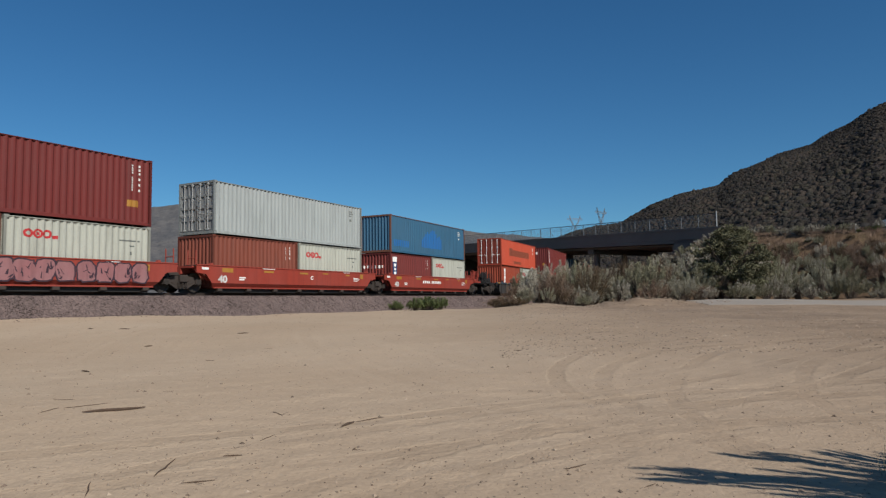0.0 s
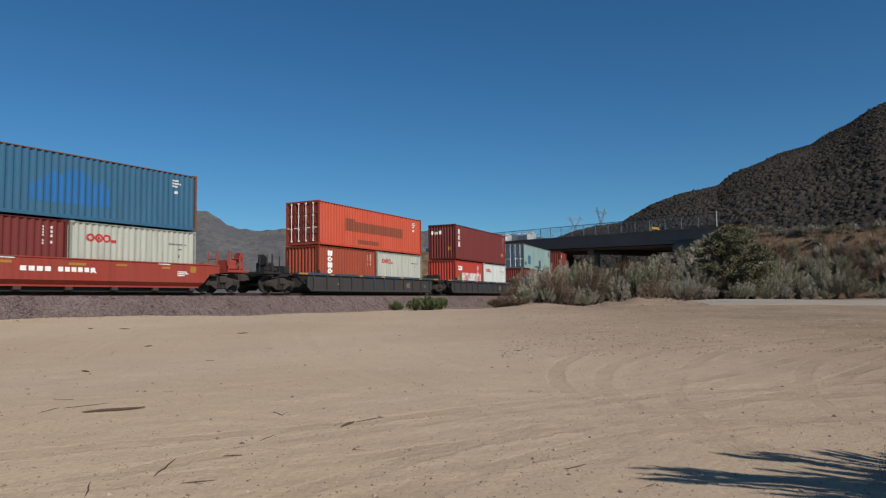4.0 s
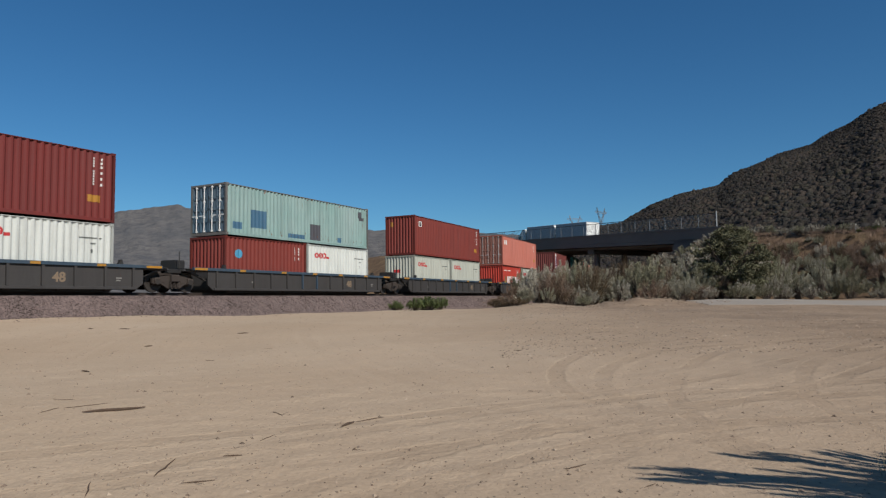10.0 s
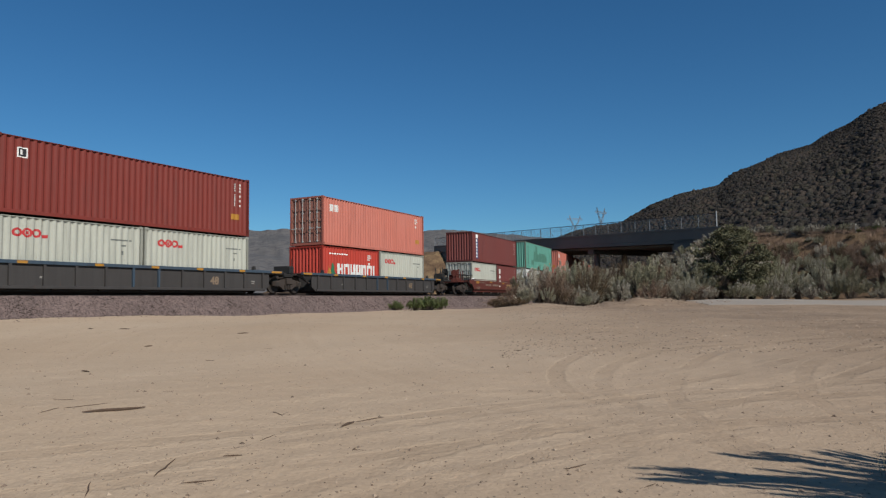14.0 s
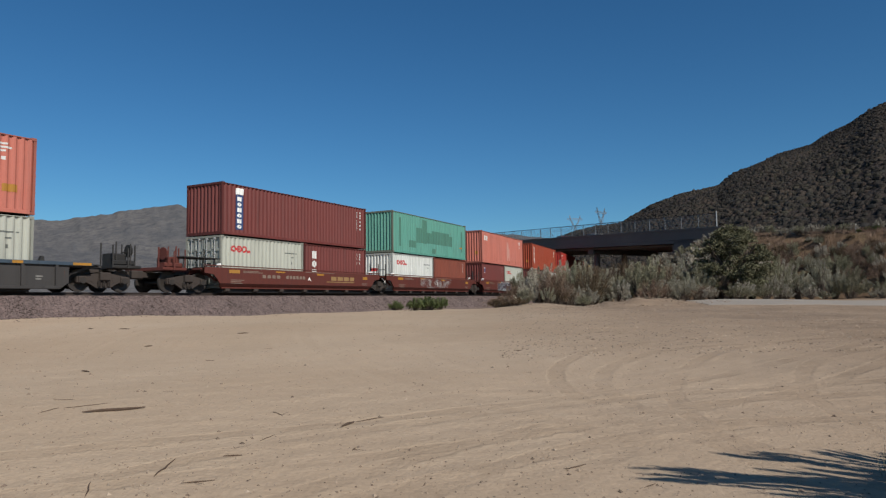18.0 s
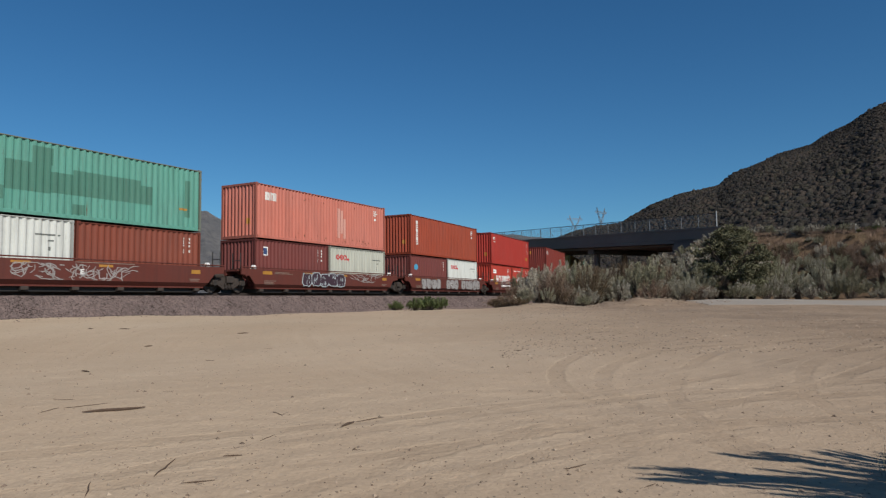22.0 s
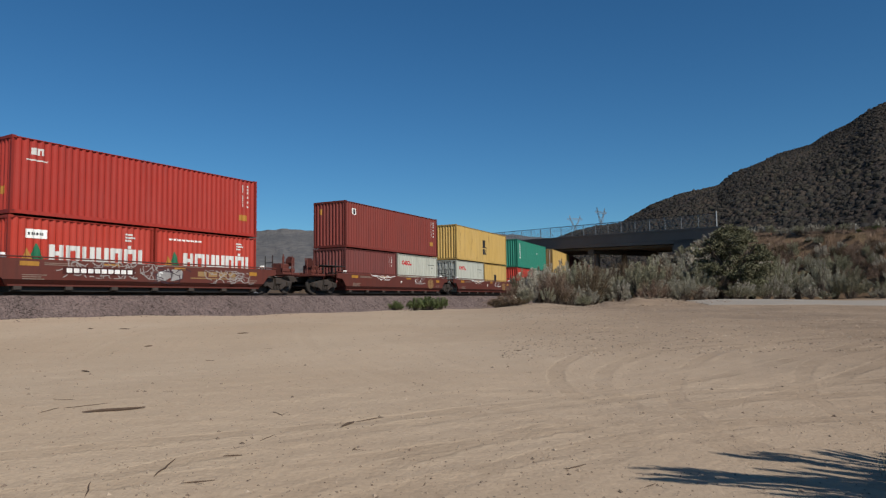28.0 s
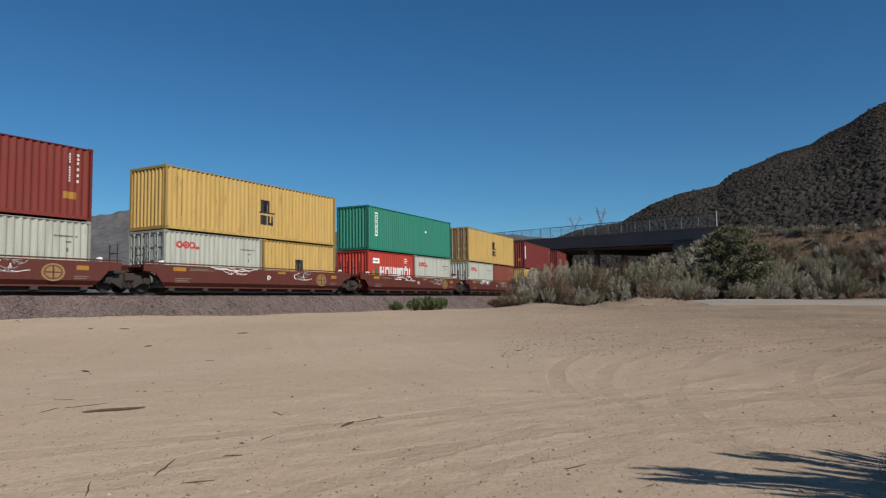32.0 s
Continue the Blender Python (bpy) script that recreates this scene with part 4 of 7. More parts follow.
def container(paint_name, colour, length, h, doors, label, marks=(), end_marks=(), rust=0.5, bar_mat=None, door_colour=None, fade=0.12, frame_colour=None):
    """A ribbed steel shipping container with frame, castings and, where shown, doors."""
    mat = paint(paint_name, colour, rust, fade)
    root = empty("shipping_container", label, "container", "containers on the train")
    key = (round(length, 2), round(h, 2))
    put("side_panel", kept(("side", key), lambda: side_sheet(length, h)), mat, root)
    put("side_panel", kept(("side", key), lambda: None), mat, root, Matrix.Translation((length, 0, 0)) @ Matrix.Rotation(math.pi, 4, "Z"))
    put("roof", kept(("roof", key), lambda: roof_sheet(length)), mat, root, Matrix.Translation((0, 0, h - 0.035)))
    put("floor", kept(("floor", key), lambda: Shape().box(0.08, length - 0.08, -W / 2 + 0.06, W / 2 - 0.06, 0.10, 0.15).mesh("floor")), RUSTY, root)
    dark = paint(paint_name + "_frame", frame_colour or shade(colour, 0.62), min(1, rust + 0.3), fade)
    post = kept(("post", key[1]), lambda: Shape().box(0, POST, 0, POST, 0.118, h - 0.118, 0.012).mesh("corner_post"))
    cast = kept("casting", lambda: Shape().box(0, 0.178, 0, 0.162, 0, 0.118, 0.01).mesh("corner_casting"))
    for x in (0, 1):
        for y in (0, 1):
            px = 0 if x == 0 else length - POST
            cx = 0 if x == 0 else length - 0.178
            put("corner_post", post, dark, root, Matrix.Translation((px, -W / 2 if y == 0 else W / 2 - POST, 0)))
            for z in (0, h - 0.118):
                put("corner_casting", cast, dark, root, Matrix.Translation((cx, -W / 2 - 0.004 if y == 0 else W / 2 - 0.158, z)))
    rail_b = kept(("railb", key[0]), lambda: Shape().box(0.178, length - 0.178, 0, 0.05, 0.018, SILL + 0.005, 0.008).mesh("bottom_rail"))
    rail_t = kept(("railt", key), lambda: Shape().box(0.178, length - 0.178, 0, 0.06, h - HEAD - 0.005, h - 0.03, 0.012).mesh("top_rail"))
    for y in (-W / 2 + 0.002, W / 2 - 0.052):
        put("bottom_rail", rail_b, mat, root, Matrix.Translation((0, y, 0)))
        put("top_rail", rail_t, dark, root, Matrix.Translation((0, y, 0)))
    head = kept(("head", key[1]), lambda: Shape().box(0, 0.07, -W / 2 + 0.16, W / 2 - 0.16, h - 0.115, h - 0.004, 0.01).mesh("end_header"))
    sill = kept("end_sill", lambda: Shape().box(0, 0.07, -W / 2 + 0.16, W / 2 - 0.16, 0.01, SILL, 0.01).mesh("end_sill"))
    for x in (0.002, length - 0.072):
        put("end_header", head, dark, root, Matrix.Translation((x, 0, 0)))
        put("end_sill", sill, dark, root, Matrix.Translation((x, 0, 0)))
    endm = kept(("end", key[1]), lambda: end_sheet(h))
    put("end_panel", endm, mat, root, Matrix.Translation((length - 0.02, 0, 0)) @ Matrix.Rotation(math.pi, 4, "Z"))
    if doors:
        leaf = kept(("leaf", key[1]), lambda: door_leaf(h))
        bar = kept(("bar", key[1]), lambda: locking_bar(h))
        dm = paint(paint_name + "_door", door_colour, rust + 0.3, fade) if door_colour else mat
        for sgn in (-1, 1):
            lf = put("door", leaf, dm, root, Matrix.Translation((0.03, 0, 0)) @ Matrix.Diagonal((1, sgn, 1, 1)), "closed container door with pressed panels")
            for y in (0.27, 0.80):
                put("locking_bar", bar, bar_mat or BAR_GREY, lf, Matrix.Translation((0, y, 0)))
            put("gasket", kept(("gasket", key[1]), lambda: Shape().box(-0.004, 0.03, -0.012, 0.012, SILL, h - 0.11).box(-0.004, 0.03, W / 2 - 0.105, W / 2 - 0.075, SILL, h - 0.11).box(-0.004, 0.03, 0.012, W / 2 - 0.105, h - 0.14, h - 0.11).box(-0.004, 0.03, 0.012, W / 2 - 0.105, SILL, SILL + 0.03).mesh("gasket")), TYRE, lf, label="black rubber door seal")
    else:
        put("end_panel", endm, mat, root, Matrix.Translation((0.02, 0, 0)))
        if end_marks:
            for mt, rects in end_marks:
                tagged(put("marking", end_marking(rects), mt, root, Matrix.Translation((0.02, 0, 0))), kind="stuff")
    for i, (mt, rects) in enumerate(marks):
        tagged(put("marking", marking(rects, lift=0.003 + 0.003 * i), mt, root), kind="stuff")
    return root


C_MAROON, C_BROWN, C_RED = (0.190, 0.034, 0.030), (0.225, 0.040, 0.030), (0.42, 0.038, 0.026)
C_ORANGE, C_RUST, C_SALMON = (0.60, 0.088, 0.040), (0.355, 0.064, 0.030), (0.58, 0.185, 0.135)
C_WHITE, C_GREY, C_BLUE = (0.50, 0.51, 0.44), (0.40, 0.435, 0.43), (0.040, 0.138, 0.24)
C_TEAL, C_GREEN, C_EMERALD, C_YELLOW = (0.25, 0.39, 0.37), (0.122, 0.355, 0.282), (0.028, 0.235, 0.16), (0.60, 0.39, 0.115)


def name_red(x=0.72, z=1.70):
    z += 0.27
    return (RED_MARK, ring(x + 0.17, z, 0.36, 0.33, 0.085) + ring(x + 0.52, z, 0.36, 0.36, 0.075, 0.07) + ring(x + 0.86, z, 0.34, 0.33, 0.085) + [(x + 1.06, x + 1.27, z - 0.165, z - 0.04)])


def white_20(doors=False, bright=False):
    ends = [(RED_MARK, [(-0.55, 0.05, 1.35, 1.58)])]
    return container("clean_white_paint" if bright else "white_container_paint", (0.69, 0.71, 0.67) if bright else C_WHITE, L20, H8, doors, "off-white ribbed twenty-foot shipping container with red name blocks", [name_red(), (paint("grey_marking", (0.16, 0.17, 0.16), 0.2), [(L20 - 1.45, L20 - 0.72, 1.92, 1.98), (L20 - 0.6, L20 - 0.52, 1.92, 1.98), (L20 - 1.0, L20 - 0.78, 1.70, 1.76), (L20 - 0.98, L20 - 0.86, 1.35, 1.5)])], ends, 0.6, door_colour=(0.42, 0.44, 0.40) if doors else None)


def triangle(x, z, w, h, n=9):
    return [(x + w * 0.5 * i / n, x + w - w * 0.5 * i / n, z + h * i / n, z + h * (i + 1) / n) for i in range(n)]


def red_name_20(www=False):
    big = word(1.55, 0.93, 0.66, (0.85, 0.85, 0.8, 0.85, 0.8, 0.85, 0.3), "xnuunni", 0.12)
    marks = [(WORN_WHITE, big), (GREEN_MARK, triangle(0.74, 0.93, 0.62, 0.66)), (YELLOW_MARK, triangle(0.50, 0.93, 0.42, 0.48)), (WORN_WHITE, code_rows(L20, H8))]
    if www:
        marks.append((WHITE, [(0.75 + i * 0.13, 0.84 + i * 0.13, 2.12, 2.2) for i in range(14)]))
    else:
        marks.append((WHITE, [(0.62, 1.42, 1.78, 2.12)]))
        marks.append((BLACK_MARK, [(0.74 + i * 0.1, 0.80 + i * 0.1, 1.90, 2.0) for i in range(6)]))
    return container("red_orange_paint", (0.50, 0.05, 0.03), L20, H8, False, "bright red container with white blocks and a green triangle", marks, rust=0.4)


def brown_20(name, colour, logo, label, ends=()):
    marks = [(WORN_WHITE, code_columns(L20, H8, False))]
    if logo == "column":
        marks.append((WHITE, column_word(0.95, 2.32, 0.42, 0.31, 6, 0.13)))
    elif logo == "square":
        marks += [(WHITE, [(0.62, 1.02, 1.75, 2.2)]), (BLUE_MARK, [(0.67, 0.97, 1.80, 2.15)])]
    elif logo == "dot":
        disc = [(0.95 - 0.23 * math.cos(a), 0.95 + 0.23 * math.cos(a), 1.74 + 0.23 * math.sin(a) - 0.012, 1.74 + 0.23 * math.sin(a) + 0.012) for a in [math.asin(-0.95 + 0.1 * i) for i in range(20)]]
        marks.append((paint("sky_blue_marking", (0.07, 0.34, 0.55), 0.4), disc))
    elif logo == "pair":
        marks += [(WHITE, [(0.42, 0.92, 1.98, 2.32)]), (BLUE_MARK, [(0.44, 0.90, 0.30, 1.96)]), (WHITE, column_word(0.53, 1.86, 0.28, 0.21, 6, 0.33))]
    elif logo == "three":
        marks.append((WORN_WHITE, column_word(0.75, 2.2, 0.34, 0.42, 3)))
    return container(name, colour, L20, H8, False, label, marks, ends, 0.7)


def rust_spots(seed):
    """Small rust runs along the bottom and the top of a long side."""
    rnd = random.Random(seed)
    out = []
    for _ in range(46):
        x, w = rnd.uniform(2.5, 11.6), rnd.uniform(0.02, 0.06)
        z, h = (rnd.uniform(0.2, 0.5), rnd.uniform(0.03, 0.11)) if rnd.random() < 0.8 else (rnd.uniform(2.35, 2.5), rnd.uniform(0.04, 0.10))
        out.append((x, x + w, z, z + h))
    return out


def top_box(kind):
    """The upper containers, by their look."""
    yel = (YELLOW_MARK, [(L40 - 1.15, L40 - 0.62, 0.78, 1.06)])
    endyel = [(YELLOW_MARK, [(0.55, 0.80, 0.75, 1.05)])]
    if kind == "maroon_code":
        return container("maroon_paint", C_MAROON, L40, H9, False, "dark maroon ribbed forty-foot container with upright white codes", [(WORN_WHITE, code_columns(L40, H9)), yel], endyel), H9
    if kind == "grey":
        return container("pale_grey_paint", C_GREY, L40, H8, True, "pale grey ribbed forty-foot container with closed grey doors", [(paint("grey_marking", (0.16, 0.17, 0.16), 0.2), code_rows(L40, H8))], rust=0.5, door_colour=(0.30, 0.31, 0.31)), H8
    if kind == "blue":
        p = paint("overpaint_blue", (0.012, 0.15, 0.44), 0.2)
        return container("blue_paint", C_BLUE, L40, H8, False, "blue ribbed forty-foot container with a darker overpainted patch", [(p, [(4.6 + 0.278 * i, 4.75 + 0.278 * i, 0.6, (1.2, 1.4, 1.65, 1.8, 1.7, 1.9, 2.0, 1.95, 1.75, 1.5, 1.6, 1.4)[i]) for i in range(12)] + [(0.5 + 0.278 * i, 0.66 + 0.278 * i, 0.45, 0.9) for i in range(8)]), (WORN_WHITE, code_rows(L40, H8))], rust=0.4, frame_colour=(0.19, 0.085, 0.055)), H8
    if kind == "orange":
        p = paint("overpaint_brown", (0.27, 0.065, 0.032), 0.5)
        return container("orange_paint", C_ORANGE, L40, H8, True, "orange forty-foot container with a brown band and white door bars", [(p, [(2.7, 3.7, 1.02, 1.80), (3.7, 9.5, 1.02, 1.66), (4.0, 6.4, 0.28, 0.55)]), (WORN_WHITE, code_rows(L40, H8))], rust=0.5, bar_mat=WHITE, door_colour=(0.30, 0.06, 0.035)), H8
    if kind == "maroon_three":
        return container("maroon_paint", C_MAROON, L40, H9, False, "dark maroon ribbed forty-foot container with upright white name blocks", [(WORN_WHITE, column_word(0.72, 2.55, 0.34, 0.42, 3)), (WORN_WHITE, code_columns(L40, H9)), yel], [(WHITE, [(-0.95, -0.75, 2.1, 2.4), (-0.65, -0.4, 2.1, 2.32), (-0.3, -0.05, 2.1, 2.4)])] + endyel), H9
    if kind == "teal":
        p = paint("overpaint_slate", (0.055, 0.145, 0.24), 0.8)
        return container("faded_teal_paint", C_TEAL, L40, H8, True, "faded teal forty-foot container with slate blue patches and doors", [(p, [(1.7, 2.9, 0.5, 1.42), (0.5, 1.1, 0.35, 0.7), (4.6, 6.0, 0.2, 0.42), (9.0, 9.4, 0.22, 0.5)]), (paint("overpaint_dark_grey", (0.085, 0.085, 0.10), 0.6), [(6.4, 7.4, 0.2, 1.1), (11.1, 11.5, 1.9, 2.3), (11.2, 11.7, 1.75, 1.95)]), (RUST_RUN, rust_spots(9))], rust=1.0, bar_mat=WHITE, door_colour=(0.10, 0.17, 0.23), fade=0.5, frame_colour=(0.16, 0.15, 0.14)), H8
    if kind == "brown_logo":
        return container("brown_red_paint", C_BROWN, L40, H9, False, "brown-red ribbed forty-foot container with a small square logo", [(WHITE, [(0.77, 1.13, 2.1, 2.48)]), (BLACK_MARK, [(0.81, 1.09, 2.14, 2.44)]), (WHITE, [(0.86, 0.97, 2.2, 2.38)]), (WORN_WHITE, code_columns(L40, H9)), yel], [(YELLOW_MARK, [(-0.85, -0.62, 2.1, 2.45)])]), H9
    if kind == "salmon_doors":
        return container("salmon_paint", C_SALMON, L40, H9, True, "faded salmon-orange forty-foot container with worn closed doors", [(WORN_WHITE, word(0.75, 2.05, 0.42, (0.75, 0.8, 0.3), "oni", 0.08)), (WORN_WHITE, code_rows(L40, H9)), yel], rust=0.6, door_colour=(0.36, 0.16, 0.12)), H9
    if kind == "salmon":
        return container("salmon_paint", C_SALMON, L40, H9, False, "faded salmon-orange forty-foot container with white name blocks and rust", [(WORN_WHITE, word(0.75, 2.05, 0.42, (0.75, 0.8, 0.3), "oni", 0.08)), (WORN_WHITE, code_rows(L40, H9)), (paint("chalky_salmon", (0.63, 0.32, 0.26), 0.2), [(6.95, 7.22, 0.5, 2.3), (7.25, 7.5, 0.8, 2.2), (7.53, 7.78, 0.5, 1.7)]), (RUST_RUN, rust_spots(5))], endyel, rust=1.0), H9
    if kind == "maroon_blue_column":
        col = [(WHITE, [(0.95, 1.45, 2.08, 2.40)]), (BLUE_MARK, [(0.97, 1.43, 0.30, 2.06)]), (WHITE, [(x0, x1, z0, z1) for x0, x1, z0, z1 in column_word(1.06, 1.96, 0.28, 0.21, 6, 0.33)]), (WORN_WHITE, code_columns(L40, H8))]
        return container("faded_maroon_paint", (0.21, 0.055, 0.046), L40, H8, False, "faded maroon forty-foot container with an upright blue and white name panel", col, rust=0.4), H8
    if kind == "green":
        p = paint("overpaint_dull_green", (0.08, 0.22, 0.165), 0.6)
        return container("sea_green_paint", C_GREEN, L40, H9, False, "sea green forty-foot container with dull overpainted patches", [(p, [(3.4, 5.1, 0.9, 2.0), (4.4, 5.2, 2.0, 2.65), (5.1, 9.6, 0.95, 1.75), (6.0, 9.0, 1.75, 1.95), (2.4, 3.4, 0.5, 1.0), (6.0, 6.5, 0.2, 0.6), (0.9, 1.2, 0.5, 2.5), (11.3, 11.6, 0.6, 2.3)]), (YELLOW_MARK, [(11.0, 11.4, 0.9, 1.0)])], rust=0.9, frame_colour=(0.17, 0.19, 0.15)), H9
    if kind == "rust_column":
        return container("rust_orange_paint", C_RUST, L40, H9, False, "rust-orange ribbed forty-foot container with upright white name blocks", [(WORN_WHITE, column_word(0.85, 2.5, 0.38, 0.26, 6, 0.15)), (WORN_WHITE, code_rows(L40, H9))], endyel, rust=0.4), H9
    if kind == "red":
        return container("bright_red_paint", C_RED, L40, H9, False, "bright red ribbed forty-foot container with upright codes", [(WORN_WHITE, word(0.75, 2.28, 0.26, (0.8, 0.8), "bn", 0.1) + [(0.55, 1.35, 2.05, 2.1)]), (WORN_WHITE, code_columns(L40, H9)), yel], endyel, rust=0.25), H9
    if kind == "yellow":
        blocks = word(6.0, 1.40, 0.62, (0.62, 0.62), "nn", -0.22) + [(5.85, 7.0, 1.32, 1.40)] + word(6.0, 0.72, 0.50, (0.8, 0.8), "bu", 0.2)
        cols = [(0.62, 0.70, 0.5 + 0.13 * i, 0.58 + 0.13 * i) for i in range(15)] + [(0.88, 0.96, 0.7 + 0.13 * i, 0.78 + 0.13 * i) for i in range(13)]
        return container("yellow_paint", C_YELLOW, L40, H9, False, "mustard yellow ribbed forty-foot container with black logo blocks", [(BLACK_MARK, blocks), (BLACK_MARK, cols)], rust=0.8), H9
    if kind == "yellow_doors":
        blocks = word(6.0, 1.40, 0.62, (0.62, 0.62), "nn", -0.22) + [(5.85, 7.0, 1.32, 1.40)] + word(6.0, 0.72, 0.50, (0.8, 0.8), "bu", 0.2)
        return container("yellow_paint", C_YELLOW, L40, H9, True, "mustard yellow forty-foot container with black logo blocks and closed doors", [(BLACK_MARK, blocks)], rust=0.8, door_colour=(0.36, 0.22, 0.09)), H9
    if kind == "emerald":
        return container("emerald_paint", C_EMERALD, L40, H9, False, "emerald green forty-foot container with an upright white name panel", [(WHITE, [(0.85, 1.22, 0.95, 2.5)]), (GREEN_MARK, column_word(0.95, 2.42, 0.18, 0.12, 9, 0.3)), (WHITE, [(7.9, 8.05, 1.7, 1.85)])], rust=0.2), H9
    return container("maroon_paint", C_MAROON, L40, H9, False, "dark maroon ribbed forty-foot container", [(WORN_WHITE, code_columns(L40, H9)), (WHITE, [(0.5, 0.75, 1.0, 2.4)])], endyel), H9


def low_box(kind):
    if kind == "white":
        return white_20()
    if kind == "clean_white":
        return white_20(False, True)
    if kind == "white_doors":
        return white_20(True)
    if kind == "name":
        return red_name_20()
    if kind == "name_www":
        return red_name_20(True)
    if kind == "rust":
        return brown_20("rust_brown_paint", (0.25, 0.068, 0.042), "", "rust-brown ribbed twenty-foot container")
    if kind == "rust_column":
        return brown_20("rust_orange_paint", C_RUST, "column", "rust-orange twenty-foot container with upright white name blocks")
    if kind == "maroon_pair":
        return brown_20("maroon_paint", C_MAROON, "pair", "dark maroon twenty-foot container with small white signs", [(WHITE, [(-0.95 + 0.3 * i, -0.82 + 0.3 * i, 1.55, 1.75) for i in range(6)])])
    if kind == "red_dot":
        return brown_20("brown_red_paint", C_BROWN, "dot", "brown-red twenty-foot container with a round blue badge")
    if kind == "maroon_dot":
        return brown_20("faded_maroon_paint", (0.21, 0.048, 0.036), "dot", "faded maroon twenty-foot container with a round blue badge")
    if kind == "maroon_three":
        return brown_20("faded_maroon_paint", (0.185, 0.048, 0.042), "three", "faded maroon twenty-foot container with white name blocks")
    if kind == "maroon_square":
        return brown_20("faded_maroon_paint", (0.21, 0.048, 0.036), "square", "faded maroon twenty-foot container with a blue and white badge")
    if kind == "yellow":
        return container("yellow_paint", C_YELLOW, L20, H8, False, "mustard yellow twenty-foot container with black logo blocks", [(BLACK_MARK, word(2.5, 1.02, 0.62, (0.62, 0.62), "nn", -0.22) + [(2.4, 3.5, 0.94, 1.02)] + [(0.62, 0.70, 0.9 + 0.13 * i, 0.98 + 0.13 * i) for i in range(10)])], rust=0.9)
    return brown_20("faded_maroon_paint", (0.185, 0.048, 0.042), "", "faded maroon ribbed twenty-foot container")


# ------------------------------------------------------------------ wagons
CAR_RED, CAR_BROWN, CAR_GREY = (0.36, 0.056, 0.036), (0.138, 0.038, 0.028), (0.062, 0.057, 0.055)
FLOOR_Z = 0.215
WHEELS = []
CAR_SPRAY = paint("brown_wagon_paint", CAR_BROWN, 0.5, 0.2)


def wheelset():
    def make():
        s = Shape()
        for d in (-1, 1):
            y = d * 0.755
            s.lathe([(0.08, y - 0.09), (0.14, y - 0.09), (0.16, y - d * 0.02 - 0.045), (0.36, y - 0.05), (0.38, y - 0.068), (0.455, y - 0.068), (0.47, y - 0.03), (0.455, y + 0.065), (0.38, y + 0.065), (0.36, y + 0.045), (0.16, y + 0.05), (0.14, y + 0.09), (0.08, y + 0.09)], 24)
            for k in range(5):
                t = 2 * math.pi * k / 5
                s.box(0.24 * math.cos(t) - 0.03, 0.24 * math.cos(t) + 0.03, y + d * 0.045 - 0.008, y + d * 0.045 + 0.008, 0.24 * math.sin(t) - 0.03, 0.24 * math.sin(t) + 0.03)
        s.tube((0, -1.1, 0), (0, 1.1, 0), 0.085, 10)
        for d in (-1, 1):
            s.tube((0, d * 1.02, 0), (0, d * 1.14, 0), 0.13, 10)
        return s.mesh("wheelset")
    return kept("wheelset", make)


def bogie(parent, x, mat):
    """A two-axle truck with cast side frames, springs and wheels."""
    def frame_mesh():
        s = Shape()
        for d in (-1, 1):
            y0, y1 = (d * 1.06, d * 0.94) if d < 0 else (d * 0.94, d * 1.06)
            s.slab([(-1.12, 0.40), (-0.98, 0.36), (-0.76, 0.42), (-0.52, 0.30), (-0.30, 0.17), (0.30, 0.17), (0.52, 0.30), (0.76, 0.42), (0.98, 0.36), (1.12, 0.40), (1.12, 0.62), (0.90, 0.66), (0.55, 0.72), (0.32, 0.76), (-0.32, 0.76), (-0.55, 0.72), (-0.90, 0.66), (-1.12, 0.62)], y0, y1)
            s.slab([(-0.62, 0.46), (-0.40, 0.36), (-0.36, 0.58)], y0 - 0.01, y1 + 0.01)
            s.slab([(0.62, 0.46), (0.36, 0.58), (0.40, 0.36)], y0 - 0.01, y1 + 0.01)
            for k in (-0.9, 0.9):
                s.box(k - 0.16, k + 0.16, min(y0, d * 1.13), max(y1, d * 1.13), 0.36, 0.62, 0.03)
        return s.mesh("side_frames")

    def spring_mesh():
        s = Shape()
        for d in (-1, 1):
            for k in (-0.2, 0.0, 0.2):
                for i in range(6):
                    s.tube((k, d * 1.07, 0.24 + i * 0.04), (k, d * 1.07, 0.262 + i * 0.04), 0.075, 10)
        return s.mesh("springs")

    b = put("bogie", kept("bogie_frames", frame_mesh), mat, parent, Matrix.Translation((x, 0, 0)), "rusty cast railway truck with springs")
    tagged(put("spring_set", kept("springs", spring_mesh), RUSTY, b), kind="stuff")
    put("bolster", kept("bolster", lambda: Shape().box(-0.22, 0.22, -1.2, 1.2, 0.46, 0.80, 0.04).box(-0.5, 0.5, -0.45, 0.45, 0.62, 0.95, 0.05).mesh("bolster")), RUSTY, b)
    put("brake_beam", kept("brake_beam", lambda: Shape().tube((-0.42, -0.9, 0.33), (-0.42, 0.9, 0.33), 0.04).tube((0.42, -0.9, 0.33), (0.42, 0.9, 0.33), 0.04).mesh("brake_beam")), RUSTY, b)
    for k in (-0.9, 0.9):
        w = put("wheelset", wheelset(), WHEEL_STEEL, b)
        w.matrix_parent_inverse = Matrix.Translation((k, 0, 0.47))
        WHEELS.append(w)


